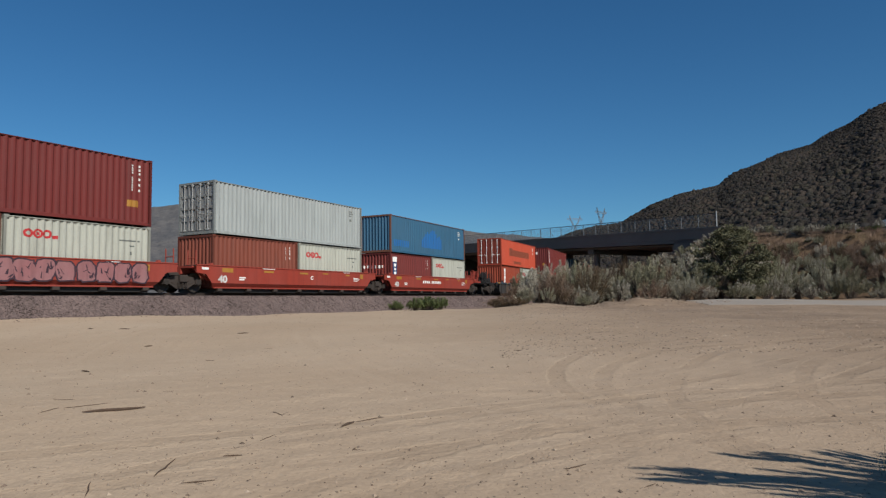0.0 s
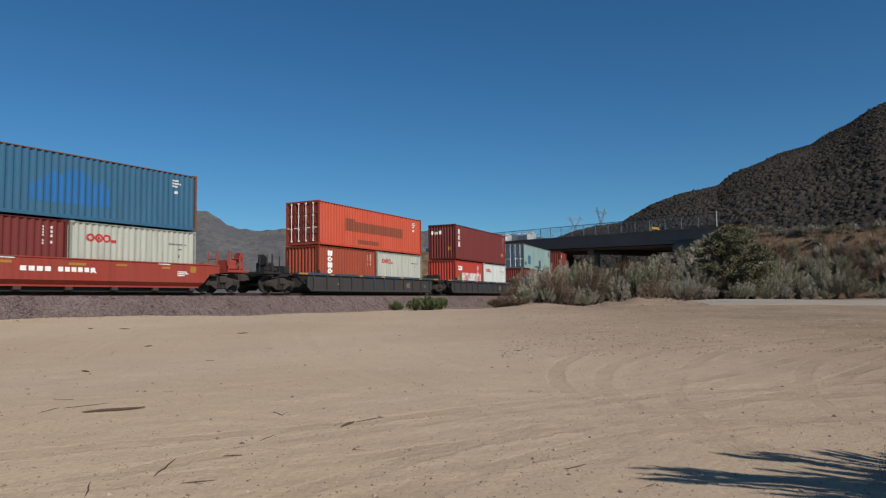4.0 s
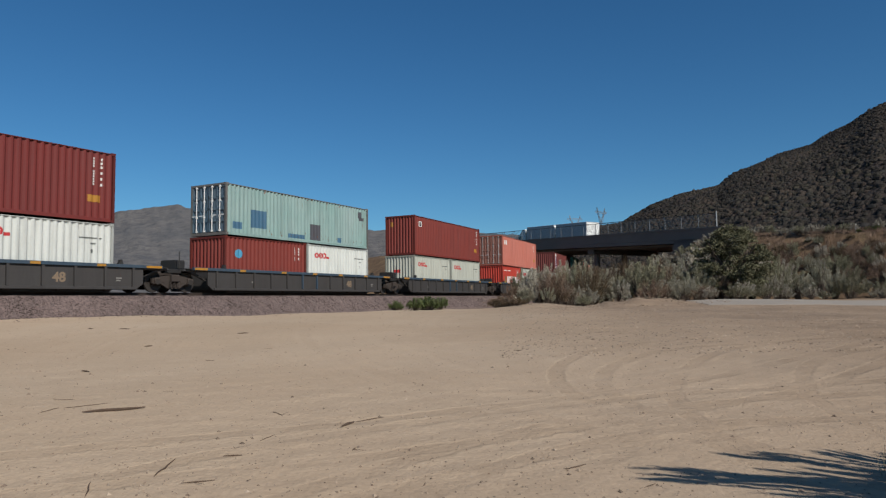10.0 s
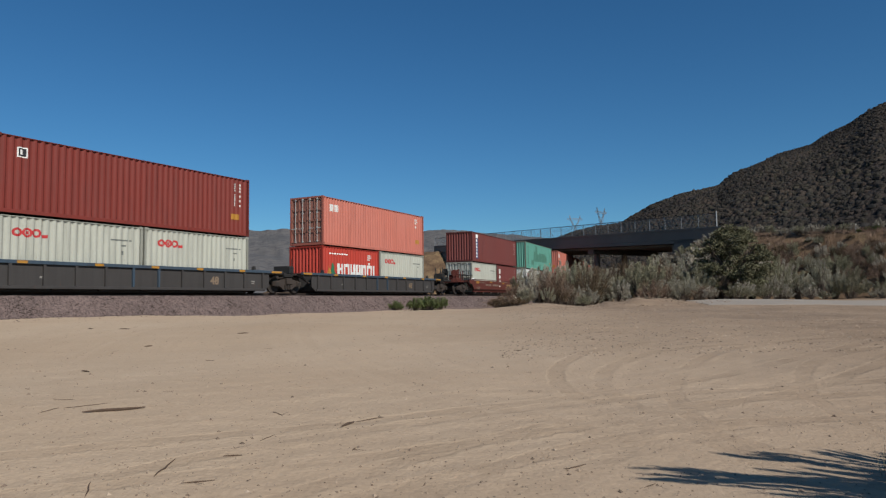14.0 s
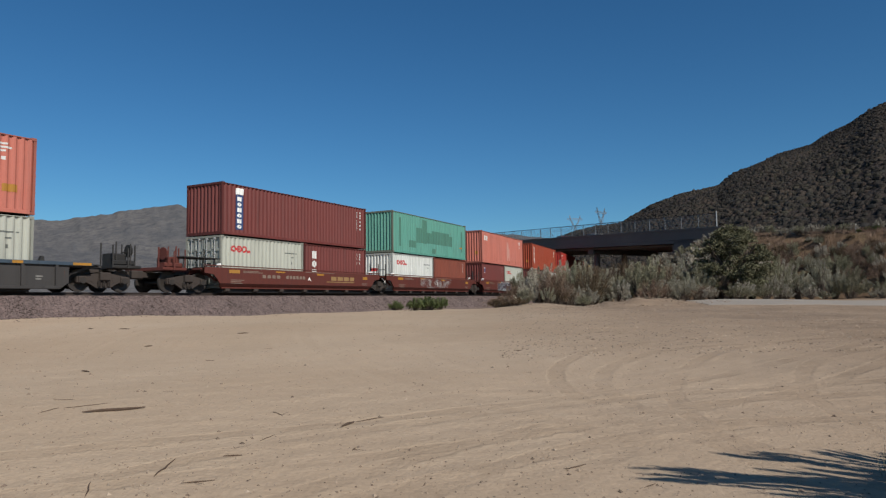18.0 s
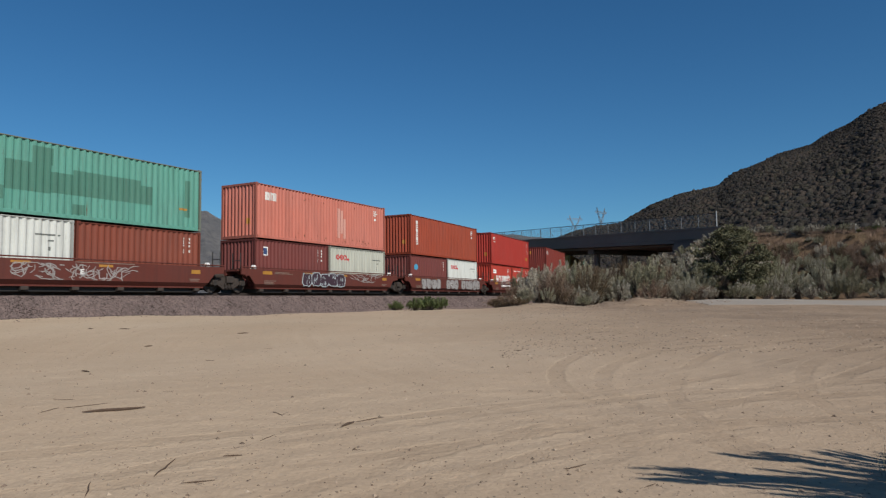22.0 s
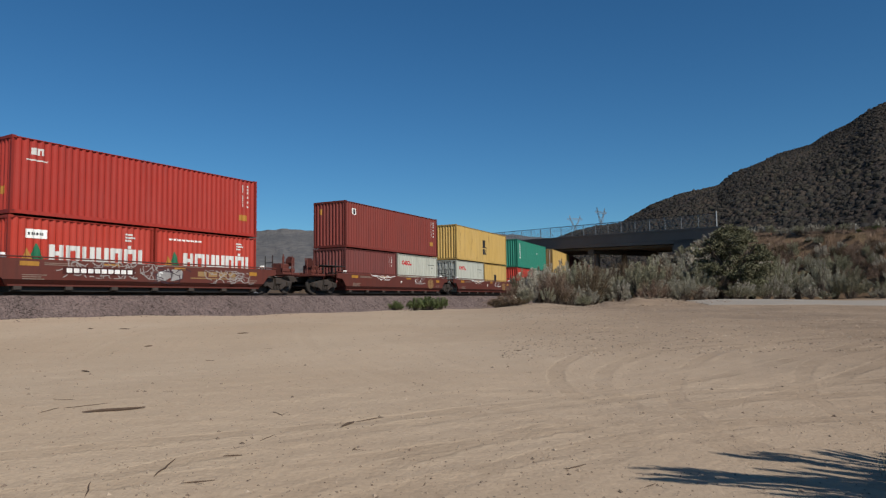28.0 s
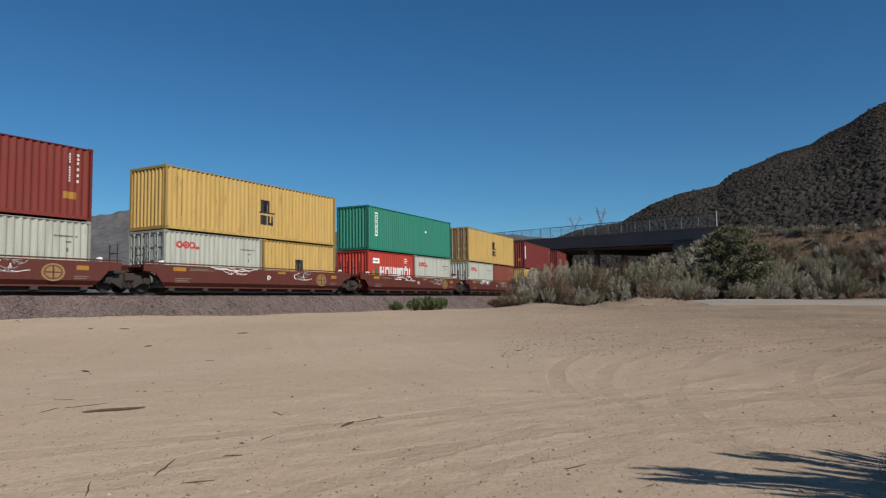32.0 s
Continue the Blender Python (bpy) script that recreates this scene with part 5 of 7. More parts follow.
def graffiti(parent, x0, x1, z0, z1, y, seed, mats):
    """Unreadable spray paint: jagged filled shapes, their outlines and loose strokes."""
    rnd = np.random.RandomState(seed)
    n = max(2, int((x1 - x0) / 0.62))
    fill, rim, strokes = Shape(), Shape(), Shape()
    hz = (z1 - z0) / 2
    for i in range(n):
        cx, cz = x0 + (x1 - x0) * (i + 0.5) / n + rnd.uniform(-0.1, 0.1), (z0 + z1) / 2 + rnd.uniform(-0.1, 0.1) * hz
        w = (x1 - x0) / n * 0.58
        m = 11
        pts = []
        for j in range(m):
            t = 2 * math.pi * j / m
            r = rnd.uniform(0.62, 1.12)
            pts.append((cx + math.cos(t) * w * r + 0.15 * math.sin(t) * hz, min(max(cz + math.sin(t) * hz * r, z0), z1)))
        fill.add([(px, y - 0.003, pz) for px, pz in pts] + [(cx, y - 0.003, cz)], [(j, (j + 1) % m, m) for j in range(m)])
        v = []
        for px, pz in pts:
            v += [(px, y - 0.005, pz), (cx + (px - cx) * 0.86, y - 0.005, cz + (pz - cz) * 0.86)]
        rim.add(v, [(2 * j, 2 * j + 1, (2 * j + 3) % (2 * m), (2 * j + 2) % (2 * m)) for j in range(m) if rnd.rand() < 0.6])
        for _ in range(5):
            px, pz = cx + rnd.uniform(-0.7, 0.7) * w, cz + rnd.uniform(-0.8, 0.8) * hz
            ang = rnd.uniform(0, 6.283)
            v = []
            for j in range(7):
                ang += rnd.uniform(-0.7, 0.7)
                nx, nz = px + math.cos(ang) * w * 0.35, min(max(pz + math.sin(ang) * hz * 0.35, z0), z1)
                wd = 0.022
                v += [(px - math.sin(ang) * wd, y - 0.007, pz + math.cos(ang) * wd), (px + math.sin(ang) * wd, y - 0.007, pz - math.cos(ang) * wd)]
                px, pz = nx, nz
            strokes.add(v, [(2 * j, 2 * j + 1, 2 * j + 3, 2 * j + 2) for j in range(6)])
    for sh, mt in zip((fill, rim, strokes), mats):
        if mt is not CAR_SPRAY:
            tagged(put("graffiti", sh.mesh("graffiti"), mt, parent, SIGNS, "sprayed graffiti, unreadable"), kind="stuff")


def balloons(parent, x0, x1, z0, z1, y, seed, n, fill_mat, rim_mat, slit_mat):
    """Fat rounded sprayed shapes that overlap, each with a rim, a paler belly and a few slits; no signs that could be read."""
    rnd = random.Random(seed)
    cell = (x1 - x0) / n
    rim, fill, slit = Shape(), Shape(), Shape()
    for i in range(n):
        cx, cz = x0 + cell * (i + 0.5) + rnd.uniform(-0.06, 0.06), (z0 + z1) / 2 + rnd.uniform(-0.02, 0.02)
        w, h = cell * rnd.uniform(0.55, 0.64), (z1 - z0) / 2 * rnd.uniform(0.92, 1.0)
        lean, m = rnd.uniform(-0.12, 0.12), 22
        wob = [rnd.uniform(0.88, 1.06) for _ in range(m)]
        pts = []
        for j in range(m):
            t = 2 * math.pi * j / m
            c, d = math.cos(t), math.sin(t)
            px = math.copysign(abs(c) ** 0.55, c) * w * wob[j]
            pz = math.copysign(abs(d) ** 0.60, d) * h * wob[j]
            pts.append((cx + px + lean * pz, min(max(cz + pz, z0), z1)))
        up = 0.0006 * (i % 2)
        for shp, k, lift in ((rim, 1.0, 0.003), (fill, 0.84, 0.005)):
            shp.add([(cx + (px - cx) * k, y - lift - up, cz + (pz - cz) * (k + 0.04 * (k < 1))) for px, pz in pts] + [(cx, y - lift - up, cz)], [(j, (j + 1) % m, m) for j in range(m)])
        for _ in range(6):
            sx, sz = cx + rnd.uniform(-0.6, 0.6) * w, cz + rnd.uniform(-0.75, 0.45) * h
            dx, dz, wd = rnd.uniform(-0.16, 0.16), rnd.uniform(0.10, 0.55) * h, rnd.uniform(0.015, 0.06)
            slit.add([(sx - wd, y - 0.0075, sz), (sx + wd, y - 0.0075, sz - 0.02), (sx + dx + wd * 0.5, y - 0.0075, sz + dz), (sx + dx - wd * 0.5, y - 0.0075, sz + dz)], [(0, 1, 2, 3)])
    for shp, mt in ((rim, rim_mat), (fill, fill_mat), (slit, slit_mat)):
        tagged(put("graffiti", shp.mesh("graffiti"), mt, parent, SIGNS, "sprayed graffiti, unreadable"), kind="stuff")


SIGNS = Matrix()


def flat_mark(parent, rects, y, mat, label=""):
    s = Shape()
    for x0, x1, z0, z1 in rects:
        s.box(x0, x1, y - 0.004, y, z0, z1)
    return tagged(put("marking", s.mesh("marking"), mat, parent, SIGNS, label), kind="stuff")


def letters(parent, text_line, x, z, size, y, mat):
    put("lettering", glyphs(text_line, size, "lettering"), mat, parent, SIGNS @ Matrix.Translation((x, y - 0.004, z)))


def side_plate(outline, y0, y1, d, tucked):
    """A wagon side; where tucked, its foot turns in under the load."""
    me = Shape().slab(outline, y0, y1).mesh("side_wall")
    if tucked:
        bm = bmesh.new()
        bm.from_mesh(me)
        bmesh.ops.bisect_plane(bm, geom=bm.verts[:] + bm.edges[:] + bm.faces[:], plane_co=(0, 0, 0.45), plane_no=(0, 0, 1))
        for v in bm.verts:
            if v.co.z < 0.44:
                v.co.y -= d * 0.22 * (0.45 - v.co.z) / 0.25
        bm.to_mesh(me)
        bm.free()
    return me


def well_car(style, last=False, first=False, unit=0):
    """One well of a double-stack wagon, x = 0 at the load's leading end, z = 0 on the rails."""
    if style == "grey":
        mat = paint("dirty_grey_wagon_paint", CAR_GREY, 0.9, 0.4)
        chord = paint("dull_blue_wagon_paint", (0.050, 0.080, 0.115), 0.8, 0.4)
        root = empty("well_wagon", "dirty dark grey well wagon with a dull blue top chord", "well wagon", "wagons of the train")
        gap = 2.93
        x0, x1, z0, z1 = -1.25, L40 + 1.25, 0.10, 1.10
        outline = [(x0 + 0.35, z0), (x1 - 0.35, z0), (x1, z0 + 0.25), (x1, z1), (x0, z1), (x0, z0 + 0.25)]
        half = 1.40
    else:
        red = style == "red"
        mat = paint("red_wagon_paint" if red else "brown_wagon_paint", CAR_RED if red else CAR_BROWN, 0.35 if red else 0.5, 0.2)
        chord = mat
        root = empty("well_wagon", "faded red well wagon with smooth sides" if red else "oxide brown well wagon with smooth sides", "well wagon", "wagons of the train")
        gap = 1.71
        x0, x1, z0, z1 = -0.1, L40 + 0.1, 0.25, 1.28 if red else 1.21
        outline = [(x0, z0), (x1, z0), (x1 + 0.55, 0.86), (x1 + 1.1, 0.92), (x1 + 1.1, z1), (x0 - 1.1, z1), (x0 - 1.1, 0.92), (x0 - 0.55, 0.86)]
        half = 1.44
    global SIGNS
    k = 1.0 if style == "grey" else (z1 - z0) / 1.27
    SIGNS = Matrix.Translation((0, 0, 0 if style == "grey" else z0 - 0.15 * k)) @ Matrix.Diagonal((1, 1, k, 1))
    # the two sides
    for d in (-1, 1):
        y0, y1 = (-half, -half + 0.07) if d < 0 else (half - 0.07, half)
        key = ("side", style)
        side = put("side_wall", kept(key + (d,), lambda: side_plate(outline, y0, y1, d, style != "grey")), mat, root)
        if style == "grey":
            yo = -half - 0.09 if d < 0 else half
            top = kept(("chord", d), lambda: Shape().box(x0 - 0.9, x1 + 0.9, yo, yo + 0.16, z1 - 0.09, z1 + 0.05, 0.015).mesh("top_chord"))
            put("top_chord", top, chord, root)
            put("bottom_chord", kept(("bchord", d), lambda: Shape().box(x0 + 0.35, x1 - 0.35, yo, yo + 0.12, z0, z0 + 0.12, 0.015).mesh("bottom_chord")), mat, root)
            rib_m = kept(("stiff", d), lambda: Shape().slab([(-0.04, z0 + 0.12), (0.04, z0 + 0.12), (0.05, z1 - 0.09), (-0.05, z1 - 0.09)], yo - 0.0, yo + 0.10).mesh("stiffener"))
            for i in range(12):
                put("stiffener", rib_m, chord if i in (5, 6) else mat, side, Matrix.Translation((x0 + 0.5 + i * (x1 - x0 - 1.0) / 11, 0, 0)))
        else:
            put("top_flange", kept(("flange", d), lambda: Shape().box(x0 - 1.1, x1 + 1.1, -half - 0.03 if d < 0 else half - 0.10, -half + 0.10 if d < 0 else half + 0.03, z1 - 0.02, z1 + 0.03, 0.008).mesh("top_flange")), mat, side)
            put("bottom_flange", kept(("bflange", d), lambda: Shape().box(x0 + 0.05, x1 - 0.05, -half + 0.09 if d < 0 else half - 0.20, -half + 0.20 if d < 0 else half - 0.09, z0 - 0.05, z0 + 0.02, 0.008).mesh("bottom_flange")), mat, side)
    # floor beams under the load
    beam = kept("floor_beam", lambda: Shape().box(-0.14, 0.14, -1.36, 1.36, 0.06, FLOOR_Z - 0.005, 0.02).mesh("floor_beam"))
    for i in range(7):
        put("floor_beam", beam, RUSTY, root, Matrix.Translation((0.3 + i * (L40 - 0.6) / 6, 0, 0)))
    put("well_floor", kept(("well_floor", style), lambda: Shape().box(0.1, L40 - 0.1, -1.18, 1.18, 0.0, FLOOR_Z - 0.006, 0.02).mesh("well_floor")), STEEL_DARK, root)
    if style == "grey":
        wall = kept("bulkhead", lambda: Shape().box(-0.03, 0.03, -1.32, 1.32, 0.15, 1.04).box(-0.06, 0.06, -1.32, -1.22, 0.15, 1.04, 0.01).mesh("bulkhead"))
        for px in (x0 + 0.42, x1 - 0.42):
            put("bulkhead", wall, mat, root, Matrix.Translation((px, 0, 0)))
    # end platforms over the trucks
    reach = gap - 0.35
    for d, xe in ((-1, x0 if style == "grey" else x0 - 0.2), (1, x1 if style == "grey" else x1 + 0.2)):
        xo = -reach if d < 0 else L40 + reach
        a, b = min(xe, xo), max(xe, xo)
        body = Shape().box(a, b, -0.55, 0.55, 0.85, z1 - 0.12, 0.04)
        body.box(a, b, -1.30, 1.30, z1 - 0.14, z1 - 0.05, 0.02)
        body.slab([(xe, 0.55), (xe - d * 0.15, 0.55), (xe + d * 1.0, z1 - 0.14), (xe + d * 0.7, z1 - 0.14)], -1.2, -1.1)
        put("end_platform", kept(("platform", style, d), lambda: body.mesh("end_platform")), mat, root)
        hatch = kept(("walk", style, d), lambda: Shape().box(a + 0.1, b - 0.1, -1.38, -0.70, z1 - 0.045, z1 - 0.01).mesh("walkway"))
        put("walkway", hatch, STEEL_DARK, root)
    if style != "grey":
        rod = kept("grab_post", lambda: Shape().tube((0, -1.28, 1.1), (0, -1.28, 1.98), 0.028, 6).tube((0, -0.75, 1.1), (0, -0.75, 1.98), 0.028, 6).tube((0, -1.28, 1.6), (0, -0.75, 1.6), 0.022, 6).mesh("grab_post"))
        put("grab_post", rod, mat if style == "red" else STEEL_DARK, root, Matrix.Translation((-1.12, 0, 0)))
        put("grab_post", rod, mat if style == "red" else STEEL_DARK, root, Matrix.Translation((L40 + 1.12, 0, 0)))
        box = kept("lock_box", lambda: Shape().slab([(-0.13, 1.22), (0.13, 1.22), (0.07, 1.40), (-0.03, 1.40)], -1.42, -1.25).mesh("lock_box"))
        for x in (-0.28, L40 + 0.28):
            put("lock_box", box, WHITE if style == "brown" else mat, root, Matrix.Translation((x, 0, 0)))
    else:
        guide = kept("guide_post", lambda: Shape().slab([(-0.10, 1.12), (0.10, 1.12), (0.05, 1.34), (-0.02, 1.34)], -1.42, -1.25).mesh("guide_post"))
        for x in (-0.22, L40 + 0.22):
            put("guide_post", guide, STEEL_DARK, root, Matrix.Translation((x, 0, 0)))
    # trucks
    bogie(root, -gap if not first else -(gap + 0.2), RUSTY)
    if last:
        bogie(root, L40 + gap - 0.05, RUSTY)
    for x, d, there in ((-(gap + 0.2), -1, first), (L40 + gap, 1, last)):
        if there:
            cp = Shape().box(min(x, x + d * 2.0), max(x, x + d * 2.0), -0.11, 0.11, 0.66, 0.92, 0.03)
            cp.box(min(x + d * 1.7, x + d * 2.1), max(x + d * 1.7, x + d * 2.1), -0.2, 0.2, 0.60, 0.98, 0.05)
            put("coupler", cp.mesh("coupler"), RUSTY, root)
            steel = mat if style != "grey" else STEEL_DARK

            def fit(name, shape, label=""):
                put(name, shape.mesh(name), steel, root, label=label)
            fit("brake_step", Shape().box(min(x + d * 0.2, x + d * 1.5), max(x + d * 0.2, x + d * 1.5), -1.25, 1.25, 0.98, 1.12, 0.03))
            fit("valve_box", Shape().box(x + d * 0.7 - 0.35, x + d * 0.7 + 0.35, -0.9, -0.3, 1.12, 1.62, 0.06))
            fit("air_tank", Shape().box(min(x + d * 0.3, x + d * 1.3), max(x + d * 0.3, x + d * 1.3), -1.1, -0.7, 1.124, 1.34, 0.05))
            irons = Shape().tube((x + d * 1.1, -1.1, 1.1), (x + d * 1.1, -1.1, 2.05), 0.03, 6).tube((x + d * 1.1, -0.5, 1.1), (x + d * 1.1, -0.5, 2.05), 0.03, 6)
            fit("grab_iron", irons.tube((x + d * 1.1, -1.1, 1.7), (x + d * 1.1, -0.5, 1.7), 0.025, 6))
            fit("brake_wheel", Shape().tube((x + d * 1.15, -0.85, 1.75), (x + d * 1.2, -0.85, 1.75), 0.28, 12), "round hand brake wheel")
            for off, yy, top in ((0.25, -1.2, 1.95), (0.55, -0.95, 2.10), (0.9, -1.25, 1.85), (1.45, -0.9, 2.0), (0.1, -0.6, 2.05)):
                fit("post", Shape().tube((x + d * off, yy, 1.0), (x + d * off, yy, top), 0.035, 6))
    if first and style == "brown":
        plat = Shape().box(-2.35, -0.16, -1.32, -0.25, 1.60, 1.65, 0.01)
        for px in (-2.25, -1.3, -0.4):
            plat.tube((px, -1.2, 1.0), (px, -1.2, 1.62), 0.03, 6).tube((px, -0.4, 1.0), (px, -0.4, 1.62), 0.03, 6)
        put("crossover_platform", plat.mesh("crossover_platform"), STEEL_DARK, root, label="raised steel walkway with worn pale edge")
    if style == "grey":
        gear = kept("slack_gear", lambda: Shape().box(-2.6, -2.1, -0.8, 0.2, 1.06, 1.5, 0.06).tube((-2.75, -1.2, 1.06), (-2.75, -1.2, 1.85), 0.025, 6).box(-3.5, -2.6, -1.15, -0.9, 0.85, 1.05, 0.03).mesh("slack_gear"))
        put("end_gear", gear, STEEL_DARK, root)
    # signs on the near side
    y = -half - 0.001
    if style == "red":
        flat_mark(root, [(0.35, 1.05, 1.05, 1.30), (3.2, 3.9, 1.12, 1.24), (6.0, 6.7, 1.12, 1.24), (8.0, 8.5, 1.18, 1.26), (10.2, 10.6, 1.12, 1.22), (11.7, 12.0, 0.95, 1.30)], y, YELLOW_MARK)
        flat_mark(root, [(1.45, 1.9, 0.72, 0.80), (1.45, 1.8, 0.60, 0.68), (-0.9, -0.5, 1.16, 1.3), (3.1, 4.0, 1.34, 1.39), (10.0, 10.6, 1.34, 1.39), (11.0, 11.5, 0.95, 1.0), (11.0, 11.6, 0.85, 0.9), (11.0, 11.4, 0.75, 0.8)], y, WHITE)
        if unit == 0:
            flat_mark(root, [(4.2 + 0.30 * i, 4.42 + 0.30 * i, 0.80, 1.02) for i in range(4)] + [(5.6 + 0.26 * i, 5.79 + 0.26 * i, 0.80, 1.02) for i in range(6)], y, WHITE)
        letters(root, "40", 0.10, 0.45, 0.56, y, WORN_WHITE)
        if unit != 1:
            letters(root, "ABC"[unit % 3], 6.9, 0.78, 0.34, y, WHITE)
    elif style == "brown":
        flat_mark(root, [(0.3, 1.0, 1.08, 1.30), (3.6, 4.3, 1.22, 1.32), (7.0, 7.6, 1.15, 1.28), (11.5, 12.0, 0.95, 1.18)], y, YELLOW_MARK)
        cream = paint("cream_marking", (0.27, 0.20, 0.16), 0.3)
        if unit in (0, 1, 2, 3, 14):
            if unit in (0, 14):
                flat_mark(root, [(8.3 + 0.62 * i, 8.3 + 0.62 * i + w, 0.80, 1.10) for i, w in enumerate((0.5, 0.52, 0.5, 0.42))] + [(7.9, 10.6, 0.66, 0.72)], y, paint("gold_marking", (0.36, 0.22, 0.09), 0.4))
            if unit == 0:
                flat_mark(root, [(2.6 + 0.36 * i, 2.84 + 0.36 * i, 0.82, 1.04) for i in range(4)] + [(4.4 + 0.27 * i, 4.59 + 0.27 * i, 0.82, 1.04) for i in range(6)], y, cream)
        else:
            ring = Shape()
            cx = 10.6
            for r0, r1, m in ((0.36, 0.45, 28), (0.0, 0.31, 20)):
                v = []
                for j in range(m + 1):
                    t = 2 * math.pi * j / m
                    v += [(cx + r * math.cos(t), y - 0.004, 0.80 + r * math.sin(t)) for r in (r0, r1)]
                ring.add(v, [(2 * j, 2 * j + 1, 2 * j + 3, 2 * j + 2) for j in range(m)])
            flat_mark(root, [(cx - 0.30, cx + 0.30, 0.77, 0.83), (cx - 0.03, cx + 0.03, 0.50, 1.10)], y - 0.006, mat)
            put("round_emblem", ring.mesh("round_emblem"), paint("gold_marking", (0.36, 0.22, 0.09), 0.4), root, SIGNS)
        flat_mark(root, [(1.2, 2.3, 1.22, 1.26), (1.2, 2.6, 1.14, 1.18), (0.4, 1.3, 0.62, 0.66), (0.4, 1.1, 0.52, 0.56), (0.4, 1.2, 0.42, 0.46), (11.4, 12.0, 0.60, 0.64), (11.4, 11.9, 0.50, 0.54), (6.0, 8.6, 1.34, 1.38)], y, cream)
        if unit != 2:
            letters(root, "AEDCB"[unit % 5], 6.2, 0.74, 0.36, y, WHITE)
    else:
        flat_mark(root, [(x0 + 0.35 + 0.02 + k, x0 + 0.75 + k, z1 - 0.07, z1 + 0.03) for k in (1.6, 4.6, 7.2, 9.6, 12.2)] + [(x0 - 0.85, x0 - 0.1, z1 - 0.07, z1 + 0.03), (x1 + 0.1, x1 + 0.85, z1 - 0.07, z1 + 0.03)], -half - 0.091, YELLOW_MARK)
        dull = paint("dull_white_marking", (0.28, 0.27, 0.25), 0.6)
        flat_mark(root, [(12.2, 12.45, 0.55, 0.6), (12.2, 12.4, 0.45, 0.5), (1.6, 1.75, 0.5, 0.58)], y, dull)
        letters(root, "48", 9.6, 0.40, 0.50, y, paint("faint_orange_marking", (0.26, 0.19, 0.13), 0.6))
    return root


SPRAY_PINK = paint("pink_spray", (0.36, 0.155, 0.16), 0.9, 0.5)
SPRAY_GREY = paint("grey_spray", (0.36, 0.34, 0.33), 0.9, 0.5)
SPRAY_DARK = paint("dark_spray", (0.06, 0.035, 0.05), 0.2)
SPRAY_DULL = paint("dull_spray", (0.12, 0.085, 0.08), 0.2)

# style, last of its set, first of its set, unit, start along the line, upper box, lower boxes
TRAIN = [
    ("red", False, False, 1, 6.05, "maroon_code", ("rust", "white")),
    ("red", False, False, 2, 21.646, "grey", ("rust", "white")),
    ("red", True, False, 0, 37.234, "blue", ("maroon_pair", "white")),
    ("grey", False, True, 0, 58.215, "orange", ("rust_column", "white")),
    ("grey", False, False, 1, 76.183, "maroon_three", ("name", "clean_white")),
    ("grey", False, False, 2, 94.267, "teal", ("red_dot", "clean_white")),
    ("grey", False, False, 3, 112.426, "brown_logo", ("white", "white")),
    ("grey", True, False, 4, 130.461, "salmon_doors", ("name_www", "white")),
    ("brown", False, True, 0, 151.515, "maroon_blue_column", ("white_doors", "maroon_three")),
    ("brown", False, False, 1, 166.882, "green", ("clean_white", "rust")),
    ("brown", False, False, 2, 182.535, "salmon", ("maroon_square", "white")),
    ("brown", False, False, 3, 198.07, "rust_column", ("maroon_dot", "clean_white")),
    ("brown", True, False, 14, 213.593, "red", ("name", "name_www")),
    ("brown", False, True, 4, 233.325, "brown_logo", ("maroon", "white")),
    ("brown", False, False, 7, 248.914, "yellow", ("white_doors", "yellow")),
    ("brown", False, False, 8, 264.5, "emerald", ("name", "white")),
    ("brown", False, False, 9, 280.1, "yellow_doors", ("white", "rust")),
    ("brown", False, False, 5, 295.7, "maroon_plain", ("yellow", "maroon")),
    ("brown", True, False, 6, 311.3, "maroon_code", ("rust", "white")),
]
ROLLING = []


